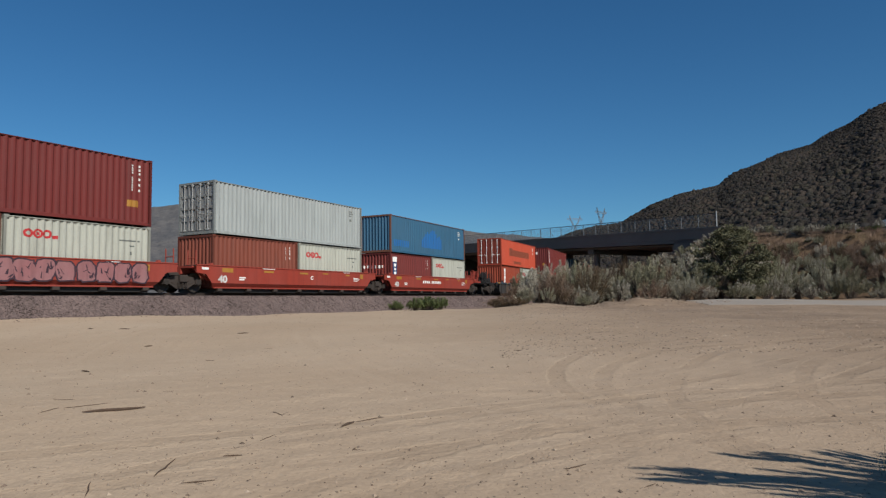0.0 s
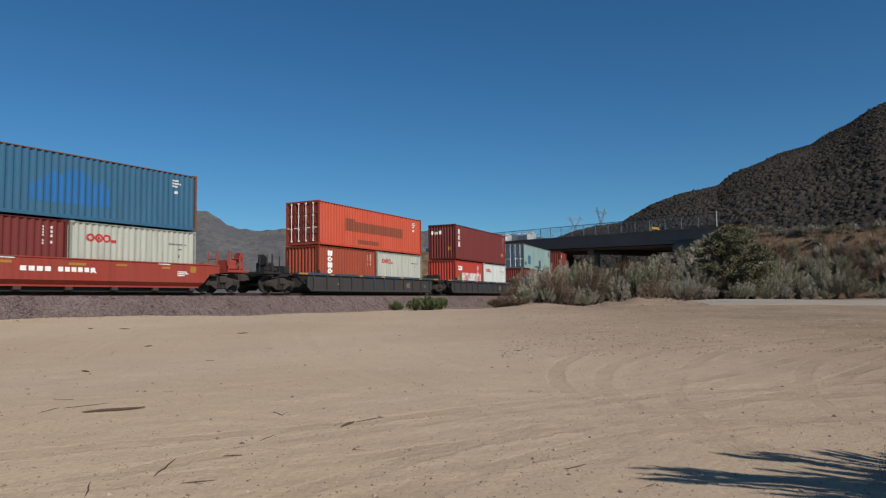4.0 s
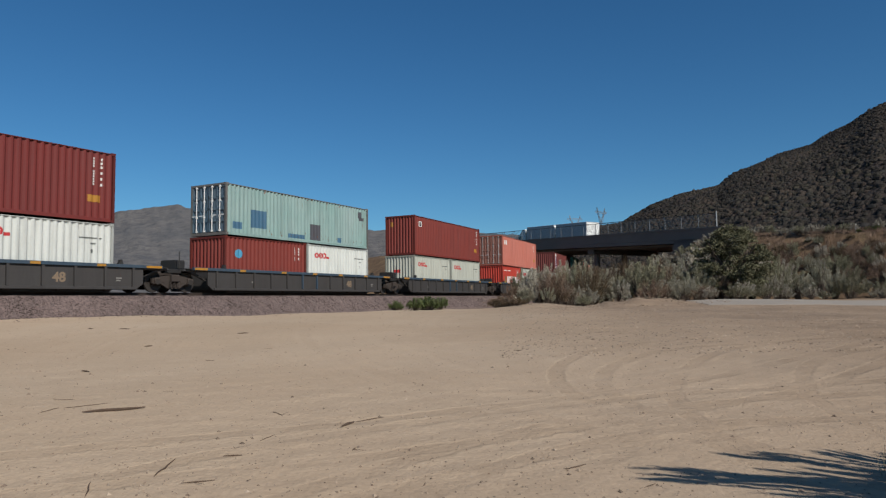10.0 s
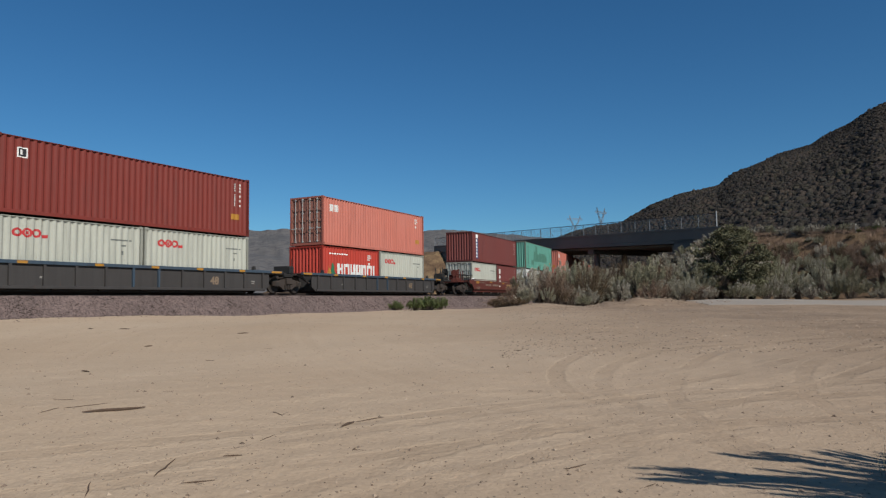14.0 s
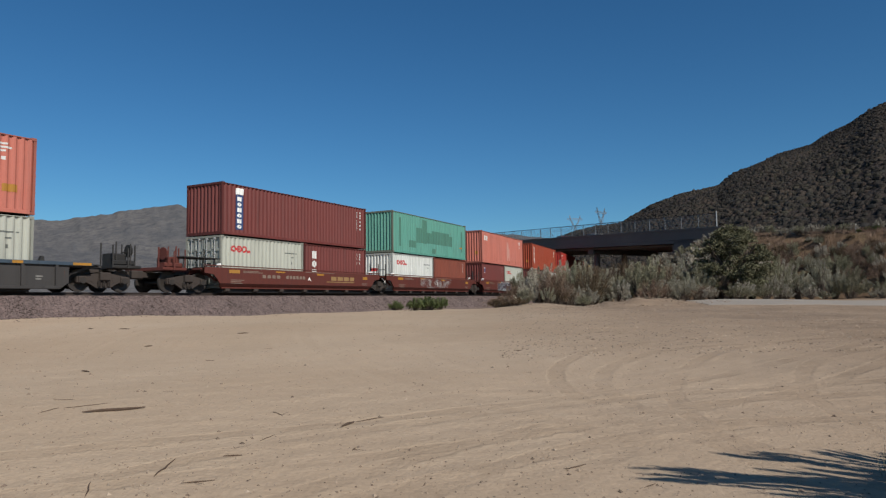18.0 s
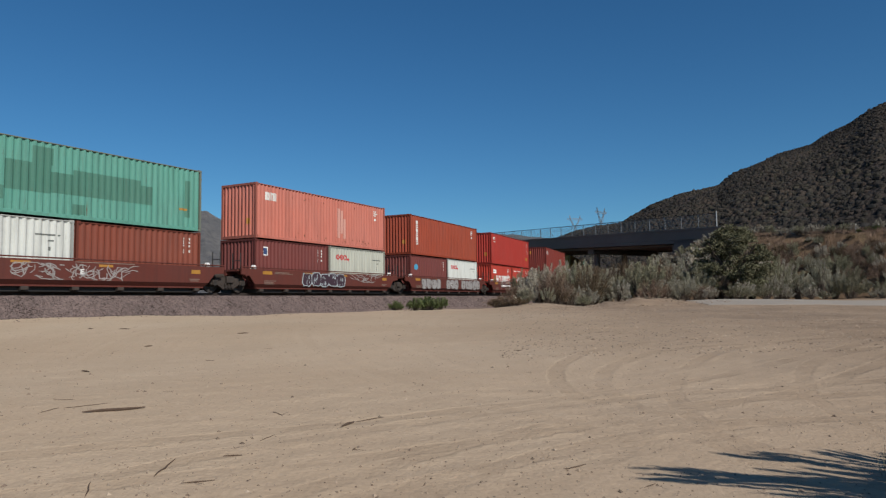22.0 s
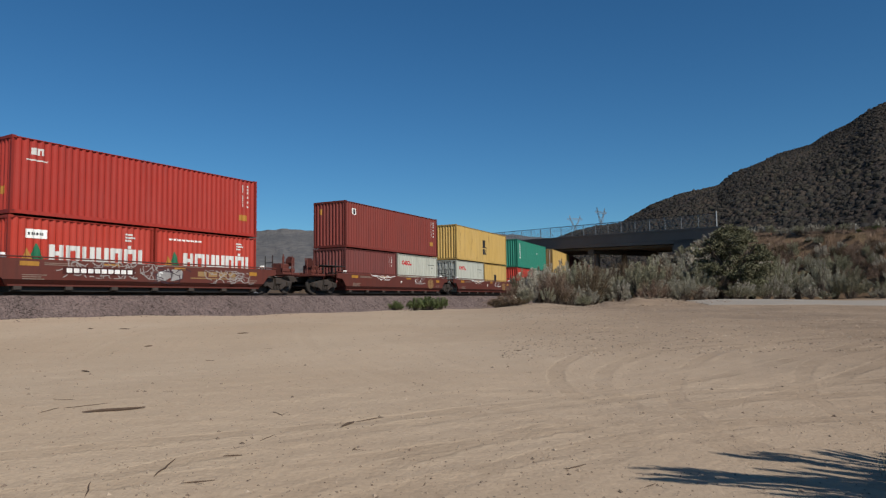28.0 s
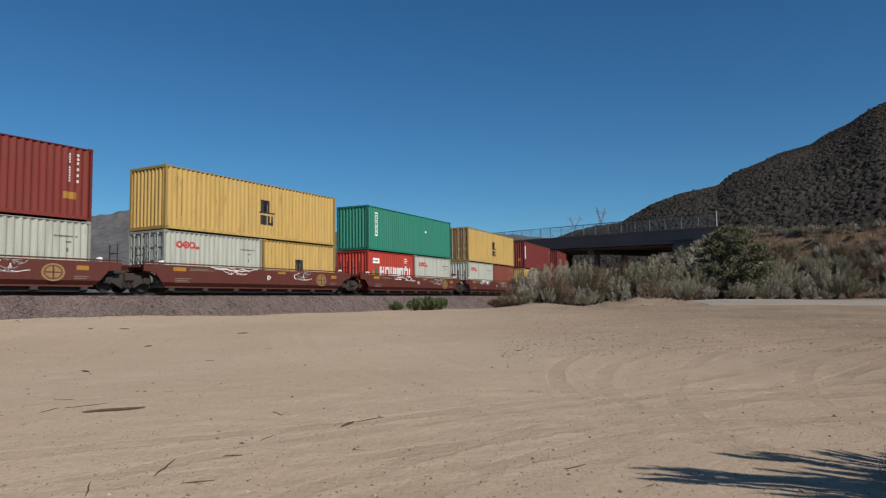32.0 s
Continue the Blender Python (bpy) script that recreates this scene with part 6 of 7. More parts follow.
def train():
    for style, last, first, unit, s, upper, lower in TRAIN:
        car = well_car(style, last, first, unit)
        ROLLING.append((car, s, 0.0, 6.1))
        if style == "red" and unit == 1:
            balloons(car, 0.1, 11.9, 0.26, 1.40, -1.442, 3, 15, SPRAY_PINK, SPRAY_DARK, SPRAY_DARK)
        if style == "brown":
            if unit == 1 and s < 170:
                graffiti(car, 3.6, 8.4, 0.45, 1.25, -1.442, 5, (CAR_SPRAY, SPRAY_GREY, SPRAY_GREY))
            if s in (182.535,):
                balloons(car, 3.5, 7.3, 0.28, 1.40, -1.442, 7, 5, SPRAY_DARK, paint("pale_spray", (0.42, 0.48, 0.50), 0.2), paint("pale_spray", (0.42, 0.48, 0.50), 0.2))
                graffiti(car, 8.6, 11.0, 0.75, 1.40, -1.442, 8, (CAR_SPRAY, SPRAY_GREY, SPRAY_GREY))
            if s in (198.07,):
                balloons(car, 1.2, 4.4, 0.26, 1.38, -1.442, 9, 4, SPRAY_GREY, SPRAY_DULL, SPRAY_DULL)
                balloons(car, 5.4, 7.6, 0.26, 1.38, -1.442, 10, 3, SPRAY_GREY, SPRAY_DULL, SPRAY_DULL)
                balloons(car, 8.3, 12.1, 0.26, 1.40, -1.442, 11, 5, SPRAY_GREY, SPRAY_DULL, SPRAY_DULL)
            if s in (213.593,):
                graffiti(car, 2.2, 6.6, 0.55, 1.40, -1.442, 12, (CAR_SPRAY, SPRAY_GREY, SPRAY_GREY))
                graffiti(car, 6.0, 7.6, 0.35, 1.2, -1.442, 13, (SPRAY_GREY, SPRAY_DARK, SPRAY_DARK))
                graffiti(car, 9.0, 11.5, 0.40, 1.2, -1.442, 14, (CAR_SPRAY, SPRAY_GREY, SPRAY_GREY))
                flat_mark(car, [(1.9, 5.0, 0.72, 1.10)], -1.446, paint("deep_brown_marking", (0.07, 0.015, 0.012), 0.2))
                flat_mark(car, [(2.05 + 0.29 * i, 2.27 + 0.29 * i, 0.80, 1.02) for i in range(10)], -1.451, WHITE)
            if s in (233.325, 248.914, 264.5, 280.1):
                k = int(s) % 5
                graffiti(car, 2.3 + 0.3 * k, 4.4 + 0.2 * k, 1.0, 1.40, -1.442, 15 + k, (CAR_SPRAY, WHITE, WHITE))
                graffiti(car, 7.4 + 0.3 * k, 9.0 + 0.3 * k, 0.75, 1.35, -1.442, 25 + k, (CAR_SPRAY, WHITE, SPRAY_GREY))
        x = 0.0
        for kind in lower:
            b = low_box(kind)
            ROLLING.append((b, s + x, FLOOR_Z, 3.03))
            x += L40 - L20
        b, _ = top_box(upper)
        ROLLING.append((b, s, FLOOR_Z + H8 + 0.04, 6.1))


train()


# ------------------------------------------------------------------ plants
def plumes(rnd, shoots, per, radius, height, thick, leaf, wide, spread=0.5):
    """Feathery upright shoots that fan out from one foot, each of many small leaves."""
    out = []
    for _ in range(shoots):
        t, k = rnd.uniform(0, 6.283), math.sqrt(rnd.rand())
        foot = np.array([0.3 * radius * k * math.cos(t), 0.3 * radius * k * math.sin(t), 0.0])
        tall = height * math.sqrt(1 - 0.72 * k * k) * rnd.uniform(0.62, 1.04)
        tip = np.array([radius * k * math.cos(t), radius * k * math.sin(t), tall]) + rnd.normal(0, 0.06 * radius, 3)
        axis = tip - foot
        long = np.linalg.norm(axis)
        axis /= long
        e1 = np.cross(axis, [0.3, 0.9, 0.1])
        e1 /= np.linalg.norm(e1)
        e2 = np.cross(axis, e1)
        u = 1 - 0.56 * rnd.rand(per) ** 1.3
        ph = rnd.uniform(0, 6.283, per)
        rad = np.cos(ph)[:, None] * e1 + np.sin(ph)[:, None] * e2
        r = thick * rnd.uniform(0.7, 1.3) * np.sqrt(np.clip(1.12 - u, 0.02, 1)) * np.sqrt(rnd.rand(per))
        pos = foot + axis * (u * long)[:, None] + rad * r[:, None]
        d = axis + rad * spread + rnd.normal(0, 0.25, (per, 3))
        d /= np.linalg.norm(d, axis=1)[:, None]
        nor = rad + rnd.normal(0, 0.45, (per, 3))
        side = np.cross(d, nor)
        side /= np.linalg.norm(side, axis=1)[:, None]
        ln = (leaf * rnd.uniform(0.6, 1.3, per))[:, None]
        w = (wide * rnd.uniform(0.6, 1.3, per))[:, None]
        out.append(np.stack([pos - side * w, pos + side * w, pos + d * ln], 1))
    v = np.concatenate(out).reshape(-1, 3)
    return v.tolist(), [tuple(q) for q in np.arange(len(v)).reshape(-1, 3).tolist()]


def stems(rnd, n, radius, height):
    s = Shape()
    for _ in range(n):
        t, k = rnd.uniform(0, 6.283), rnd.rand()
        a = Vector((0.12 * math.cos(t) * rnd.rand(), 0.12 * math.sin(t) * rnd.rand(), -0.15))
        b = Vector((radius * 0.8 * k * math.cos(t), radius * 0.8 * k * math.sin(t), height * rnd.uniform(0.5, 0.9)))
        mid = a.lerp(b, 0.5) + Vector((rnd.uniform(-0.1, 0.1), rnd.uniform(-0.1, 0.1), 0.05))
        s.tube(a, mid, 0.022, 4, 0.014).tube(mid, b, 0.014, 4, 0.005)
    return s.mesh("twig_mass")


def brush_kind(seed, shoots, per, radius, height, thick, leaf, wide, spread=0.5):
    rnd = np.random.RandomState(seed)
    v, f = plumes(rnd, shoots, per, radius, height, thick, leaf, wide, spread)
    return mesh_of("foliage", v, f), stems(rnd, 34, radius, height), height


SAGES = [brush_kind(60 + i, n, 205, r, h, th, 0.085, 0.0125) for i, (n, r, h, th) in enumerate(((34, 0.95, 1.9, 0.17), (44, 1.2, 1.8, 0.19), (26, 0.8, 2.0, 0.20), (40, 1.3, 1.6, 0.15), (30, 1.0, 1.7, 0.13)))]
DRIES = [brush_kind(70 + i, 42, 85, r, h, 0.15, 0.20, 0.008, 0.9) for i, (r, h) in enumerate(((1.2, 1.4), (1.4, 1.6)))]
GREENS = [brush_kind(80 + i, 50, 130, r, h, 0.12, 0.075, 0.010, 0.9) for i, (r, h) in enumerate(((0.75, 0.75), (0.6, 0.62)))]


def bush(kind, x, y, scale, seed, tall=None):
    rnd = random.Random(seed)
    protos, mat, name, label = {"sage": (SAGES, SAGE, "sagebrush", "grey-green sagebrush with upright silvery shoots on sandy ground"), "dry": (DRIES, DRY, "dry_bush", "dry reddish brown brush with thin twigs"),
                                "green": (GREENS, GREEN, "green_bush", "fresh green rounded bush with fine leaves on sand")}[kind]
    leaf, stem, high = protos[seed * 7 % len(protos)]
    root = empty(name, label, "bush", "bushes between the lot and the road")
    up = scale * rnd.uniform(0.85, 1.15) if tall is None else tall / high
    root.matrix_basis = pose(x, y, float(ground_z(x, y)) - 0.03, rnd.uniform(-5, 5), rnd.uniform(-5, 5), rnd.uniform(0, 360)) @ Matrix.Diagonal((scale, scale, up, 1))
    put("foliage", leaf, mat, root)
    tagged(put("twig_mass", stem, STALK, root), kind="stuff")


# the brush's skyline seen from the lot: bearing and rise per metre
CREST = ((0.075, 0.020), (0.10, 0.050), (0.124, 0.062), (0.15, 0.068), (0.19, 0.069), (0.22, 0.070), (0.26, 0.068), (0.30, 0.073), (0.335, 0.078), (0.40, 0.062), (0.46, 0.076), (0.52, 0.080), (0.58, 0.077), (0.75, 0.080))


def crest(x, y):
    b, w = zip(*CREST)
    return 1.6 + y * float(np.interp(x / y, b, w))


def thicket():
    rnd = random.Random(5)
    k = 0
    # rows of sage at the lot's far edge, low in front and tall behind
    for y0, x_a, x_b, step, lo, hi in ((47.6, 0.085, 0.31, 1.5, 0.25, 0.55), (49.5, 0.085, 0.335, 1.6, 0.4, 0.75), (52, 0.105, 0.345, 1.6, 0.6, 0.95), (55, 0.12, 0.35, 1.6, 0.75, 1.03), (58.5, 0.135, 0.35, 1.8, 0.8, 1.06), (63, 0.15, 0.34, 2.1, 0.75, 1.0), (68, 0.15, 0.32, 2.6, 0.7, 0.95),
                                       (46.4, 0.375, 0.74, 1.5, 0.2, 0.5), (48.2, 0.36, 0.74, 1.6, 0.35, 0.75), (50.2, 0.36, 0.74, 1.7, 0.5, 0.95), (52.5, 0.37, 0.74, 1.9, 0.6, 1.03), (55, 0.42, 0.74, 2.1, 0.6, 1.0)):
        x = x_a * y0
        while x < x_b * y0:
            xx, y = x + rnd.uniform(-0.5, 0.5), y0 + rnd.uniform(-1.0, 1.0)
            tall = (crest(xx, y) - float(ground_z(xx, y))) * rnd.uniform(lo, hi)
            if not (9.5 < x < 16 and y < 48.5) and tall > 0.4:
                tall = min(tall, 1.5 if abs(xx / y - 0.422) < 0.05 and y < 50.5 else 3.9)
                kind = "dry" if rnd.random() < (0.36 if x_a < 0.35 else 0.10) else "sage"
                bush(kind, xx, y, (0.35 + 0.33 * tall) * rnd.uniform(0.8, 1.2), k, tall)
                k += 1
            x += step * rnd.uniform(0.6, 1.4)
    # brown brush on the foot of the bank
    for y0, x_a, x_b, step in ((57.5, 0.45, 0.75, 1.0), (60, 0.44, 0.74, 0.9), (62.5, 0.43, 0.70, 0.9), (65, 0.42, 0.66, 1.0), (68, 0.42, 0.60, 1.2)):
        x = x_a * y0
        while x < x_b * y0:
            xx, yy, size = x + rnd.uniform(-0.5, 0.5), y0 + rnd.uniform(-1.2, 1.2), rnd.uniform(0.85, 1.35)
            size = min(size, (1.6 + rnd.uniform(0.080, 0.090) * yy - float(ground_z(xx, yy))) / 1.6)
            if size > 0.2:
                bush("dry" if rnd.random() < 0.85 else "sage", xx, yy, size, k)
                k += 1
            x += step * rnd.uniform(0.6, 1.6)
    for i in range(46):
        q, o = rnd.uniform(-36, -3), -rnd.uniform(2.2, 6.0)
        x, y, _ = road(q, o)
        bush("dry" if rnd.random() < 0.55 else "green" if q > -16 else "sage", x, y, rnd.uniform(0.25, 0.5), k)
        k += 1
    for i in range(70):
        q, o = rnd.uniform(-34, 15), -rnd.uniform(5.5, 11.0)
        x, y, _ = road(q, o)
        if y > 50:
            size = min(rnd.uniform(0.25, 0.6), (1.6 + 0.094 * y - float(ground_z(x, y))) / 1.6)
            if size > 0.15:
                bush("dry" if rnd.random() < 0.75 else "sage", x, y, size, k)
                k += 1
    for y0 in (84, 100, 112):
        for i in range(9):
            x = y0 * (0.150 + 0.022 * i) + rnd.uniform(-0.8, 0.8)
            bush("sage", x, y0 + rnd.uniform(-2, 2), rnd.uniform(0.9, 1.5), k)
            k += 1
    # along the road's edge
    for i in range(62):
        q = -0.5 - i * 0.6 + rnd.uniform(-0.5, 0.5)
        x, y, _ = road(q, -1.0 + rnd.uniform(-0.5, 0.2))
        bush("sage" if rnd.random() < 0.7 else "green", x, y, rnd.uniform(0.36, 0.62), k)
        k += 1
    for i in range(70):
        y = rnd.uniform(43, 60)
        x = y * rnd.uniform(0.53, 0.70)
        size = min(rnd.uniform(0.4, 0.9), (1.6 + 0.088 * y - float(ground_z(x, y))) / 1.6)
        if size > 0.25 and float(ground_z(x, y)) > 3.0:
            bush("dry" if rnd.random() < 0.6 else "sage", x, y, size, k)
            k += 1
    # low growth that covers the upper bank
    more = random.Random(77)
    for i in range(110):
        x, y, _ = road(more.uniform(-34, -2), -more.uniform(1.6, 8.5))
        size = min(more.uniform(0.3, 0.6), (1.6 + 0.098 * y - float(ground_z(x, y))) / 1.4)
        if size > 0.18:
            bush("dry" if more.random() < 0.5 else "sage", x, y, size, k)
            k += 1
    # brush on the road's far side
    for i in range(22):
        x, y, _ = road(3 - i * 2.0 + rnd.uniform(-0.8, 0.8), 14.6 + rnd.uniform(-0.5, 0.6))
        bush("dry" if i % 3 else "sage", x, y, rnd.uniform(0.45, 0.8), k)
        k += 1
    # beside the oak, and low dead growth by the track
    for x, y, s, tall in ((23.2, 70.5, 1.2, 1.5), (25.0, 70.0, 1.2, 1.6), (26.3, 69.0, 1.2, 2.0), (24.2, 68.0, 1.2, 1.6), (27.3, 68.0, 1.3, 2.4), (25.6, 66.5, 1.2, 2.0), (20.6, 60.0, 1.1, 3.6), (22.3, 61.0, 1.15, 3.6), (23.4, 62.5, 1.1, 3.2), (20.5, 55.0, 1.15, 4.7), (21.3, 54.0, 1.1, 4.4), (19.4, 53.0, 1.0, 3.3), (20.4, 52.2, 1.1, 3.2)):
        bush("sage", x, y, s * 1.2, k, tall)
        k += 1
    for x, y, s in ((3.6, 46.8, 0.7), (4.4, 47.2, 0.9), (5.0, 46.6, 0.6), (3.9, 48.0, 0.8)):
        bush("dry", x, y, s, k, 0.9 * s)
        k += 1
    for x, y, s in ((-2.9, 42.0, 0.75), (-1.7, 41.4, 1.0), (-0.9, 41.9, 1.1), (-0.2, 42.5, 1.0), (-1.2, 42.6, 1.05)):
        bush("green", x, y, s * 0.9, k, 0.78 * s)
        k += 1


def oak(x, y, h, wide):
    """A low round-headed tree: trunk, limbs and a crown of leaf clumps."""
    rnd = np.random.RandomState(17)
    root = empty("oak_tree", "dark green scrub oak with a broad leafy crown", "tree")
    root.matrix_basis = Matrix.Translation((x, y, float(ground_z(x, y)) - 0.1))
    s = Shape().tube((0, 0, 0), (0.1, 0, h * 0.3), 0.22, 9, 0.17)
    tips = []
    for i in range(9):
        t = i * 0.698 + rnd.uniform(-0.2, 0.2)
        a = Vector((0.1, 0, h * 0.28))
        b = Vector((wide * 0.30 * math.cos(t), wide * 0.30 * math.sin(t), h * rnd.uniform(0.45, 0.7)))
        c = b + Vector((wide * 0.16 * math.cos(t + 0.3), wide * 0.16 * math.sin(t + 0.3), h * rnd.uniform(0.05, 0.2)))
        s.tube(a, b, 0.10, 6, 0.06).tube(b, c, 0.06, 5, 0.025)
        tips += [b, c]
    put("trunk", s.mesh("trunk"), STALK, root)
    out = []
    for i in range(190):
        t, k = rnd.uniform(0, 6.283), math.sqrt(rnd.rand())
        zz = rnd.uniform(0.08, 0.97)
        lim = wide * 0.5 * math.sin(math.pi * (0.12 + 0.83 * zz)) ** 0.7
        c = np.array([lim * k * math.cos(t), lim * k * math.sin(t), h * zz * (1.0 - 0.12 * k)])
        out.append(leaf_cloud(rnd, 190, (0.52, 0.52, 0.42), 0.085) + c)
    v = np.concatenate(out).reshape(-1, 3)
    put("crown", mesh_of("crown", v.tolist(), [tuple(q) for q in np.arange(len(v)).reshape(-1, 3).tolist()]), OAK, root)


def shade_bush():
    """The tall thin shoots just outside the view whose shadows lie in streaks on the sand."""
    rnd = np.random.RandomState(23)
    root = empty("willow_bush", "tall bush of thin leafy shoots at the edge of the sand", "bush")
    x, y = 4.75, 3.55
    gz = float(ground_z(x, y)) - 0.05
    root.matrix_basis = Matrix.Translation((x, y, gz))
    reach = 1 / math.tan(SUN_EL)
    s = Shape()
    out = []
    # bundles of shoots: where the shade of their tips falls, how many, and how wide they part
    for ex, ey, n, part_x, part_y, bare in ((1.95, 5.34, 6, 0.25, 0.03, 0.62), (2.5, 5.32, 7, 0.35, 0.04, 0.5), (3.0, 5.27, 9, 0.5, 0.05, 0.3), (1.42, 4.94, 7, 0.3, 0.05, 0.6), (1.70, 4.84, 8, 0.4, 0.05, 0.45),
                                            (2.2, 4.72, 12, 0.6, 0.12, 0.3), (2.2, 4.98, 4, 0.3, 0.03, 0.75), (1.08, 4.82, 2, 0.2, 0.03, 0.75), (2.7, 4.58, 13, 0.6, 0.13, 0.25), (2.0, 4.46, 12, 0.6, 0.11, 0.3), (3.1, 4.88, 10, 0.4, 0.13, 0.25), (3.42, 5.68, 2, 0.2, 0.03, 0.8)):
        for _ in range(n):
            sx, sy = ex + rnd.uniform(0, 1) * part_x * 2, ey + rnd.normal(0, 1) * part_y
            up = rnd.uniform(1.5, 2.3)
            ground = float(ground_z(sx, sy))
            tip = Vector((sx, sy, ground)) + SUN_FROM * reach * up + Vector((0, 0, up)) - Vector((x, y, gz))
            t = rnd.uniform(0, 6.283)
            a = Vector((0.25 * math.cos(t), 0.25 * math.sin(t), 0))
            mid = a.lerp(tip, 0.55) + Vector((0, 0, 0.22))
            pts = [a, a.lerp(mid, 0.5) + Vector((0, 0, 0.08)), mid, mid.lerp(tip, 0.5) + Vector((0, 0, 0.05)), tip]
            s.path(pts, [0.015, 0.012, 0.009, 0.006, 0.002], 5)
            for j in range(int(120 * (1 - 0.5 * bare))):
                u = bare * 0.6 + (1.0 - bare * 0.6) * rnd.rand()
                k = min(3, int(u * 4))
                p = pts[k].lerp(pts[k + 1], u * 4 - k) + Vector(rnd.normal(0, 0.012, 3).tolist())
                d = ((pts[k + 1] - pts[k]).normalized() + Vector(rnd.normal(0, 0.09, 3).tolist())).normalized()
                w = d.orthogonal().normalized() * 0.007
                out += [p - w, p + w, p + d * 0.11 + w * 0.4, p + d * 0.15]
    tagged(put("twig_mass", s.mesh("twig_mass"), STALK, root), kind="stuff")
    v = [tuple(p) for p in out]
    put("foliage", mesh_of("foliage", v, [(i, i + 1, i + 2, i + 3) for i in range(0, len(v), 4)]), SAGE, root)


def litter():
    """Sticks, twigs and stones lying on the sand."""
    rnd = random.Random(8)

    def stick(x0, y0, x1, y1, r, name, label, forks=0):
        root = empty(name, label, "stick", "sticks on the sand")
        s = Shape()
        n = 6
        bend = 0.018 * min(1.0, math.hypot(x1 - x0, y1 - y0) / 0.9)
        pts = []
        for i in range(n + 1):
            x, y = x0 + (x1 - x0) * i / n + rnd.uniform(-1, 1) * bend, y0 + (y1 - y0) * i / n + rnd.uniform(-1, 1) * bend
            pts.append(Vector((x, y, float(ground_z(x, y)) + r * 0.8)))
        s.path(pts, [r * (0.12 + 0.95 * math.sin(math.pi * (0.06 + 0.88 * i / n))) for i in range(n + 1)])
        put("wood", s.mesh("wood"), WOOD_DRY, root)
        for k in range(forks):
            p = pts[1 + k % n]
            put("side_twig", Shape().tube(p, p + Vector((rnd.uniform(-0.12, 0.12), rnd.uniform(-0.1, 0.1), 0.01)), r * 0.5, 5, r * 0.2).mesh("side_twig"), WOOD_DRY, root)

    stick(-3.53, 6.82, -3.02, 7.08, 0.017, "bark_strip", "long dark strip of bark lying on the sand")
    stick(-3.95, 6.85, -3.90, 7.08, 0.004, "dry_stick", "thin dry bent twig on the sand", 2)
    stick(-3.86, 7.08, -3.52, 7.32, 0.004, "dry_stick", "thin dry bent twig on the sand")
    stick(-0.92, 6.26, -0.84, 6.55, 0.012, "dry_stick", "short dark stick on the sand")
    stick(-0.83, 6.56, -0.58, 6.70, 0.005, "dry_stick", "thin pale twig on the sand")
    stick(-2.02, 4.88, -2.03, 5.31, 0.006, "dry_stick", "thin dry twig on the sand", 1)
    stick(-1.78, 4.77, -1.57, 4.83, 0.005, "dry_stick", "thin dry twig on the sand", 2)
    stick(-2.31, 4.53, -2.41, 4.80, 0.005, "dry_stick", "thin dry twig on the sand")
    stick(-1.70, 5.40, -1.56, 5.43, 0.006, "dry_stick", "short dark twig on the sand")
    for x0, y0, x1, y1 in ((-9.29, 18.09, -9.11, 18.03), (-8.39, 17.89, -8.06, 17.82), (-5.86, 13.58, -5.74, 13.69), (-4.8, 16.13, -4.57, 16.24), (-5.2, 10.0, -5.01, 9.85)):
        stick(x0, y0, x1, y1, 0.012, "bark_strip", "small dark chip of bark on the sand")
    for i in range(44):
        y = 4.6 + 22 * rnd.random() ** 1.5
        x = y * rnd.uniform(-0.62, 0.62)
        ln = rnd.uniform(0.05, 0.22)
        t = rnd.uniform(0, 3.14)
        stick(x, y, x + ln * math.cos(t), y + ln * math.sin(t), rnd.uniform(0.002, 0.005), "dry_stick", "short dry twig on the sand", 1)
    v, f = [], []
    for _ in range(9000):
        y = 4.2 + 34 * rnd.random() ** 1.7
        x = y * rnd.uniform(-0.68, 0.68)
        r = rnd.uniform(0.004, 0.012) * (1.0 if rnd.random() < 0.93 else 2.2)
        z = float(ground_z(x, y))
        m = len(v)
        for d in ((1, 0, 0), (-1, 0, 0), (0, 1, 0), (0, -1, 0), (0, 0, 1), (0, 0, -1)):
            v.append((x + d[0] * r * rnd.uniform(0.6, 1.3), y + d[1] * r * rnd.uniform(0.6, 1.3), z + d[2] * r * rnd.uniform(0.5, 0.9)))
        f += [(m + a, m + b, m + c) for a, b, c in ((0, 2, 4), (2, 1, 4), (1, 3, 4), (3, 0, 4), (2, 0, 5), (1, 2, 5), (3, 1, 5), (0, 3, 5))]
    for _ in range(6000):
        y = 11 + 30 * rnd.random() ** 1.2
        x = y * rnd.uniform(0.08, 0.66)
        r = rnd.uniform(0.008, 0.022) * (1.0 if rnd.random() < 0.95 else 1.8)
        z = float(ground_z(x, y))
        m = len(v)
        for d in ((1, 0, 0), (-1, 0, 0), (0, 1, 0), (0, -1, 0), (0, 0, 1), (0, 0, -1)):
            v.append((x + d[0] * r * rnd.uniform(0.6, 2.0), y + d[1] * r * rnd.uniform(0.6, 1.3), z + d[2] * r * rnd.uniform(0.5, 0.9)))
        f += [(m + a, m + b, m + c) for a, b, c in ((0, 2, 4), (2, 1, 4), (1, 3, 4), (3, 0, 4), (2, 0, 5), (1, 2, 5), (3, 1, 5), (0, 3, 5))]
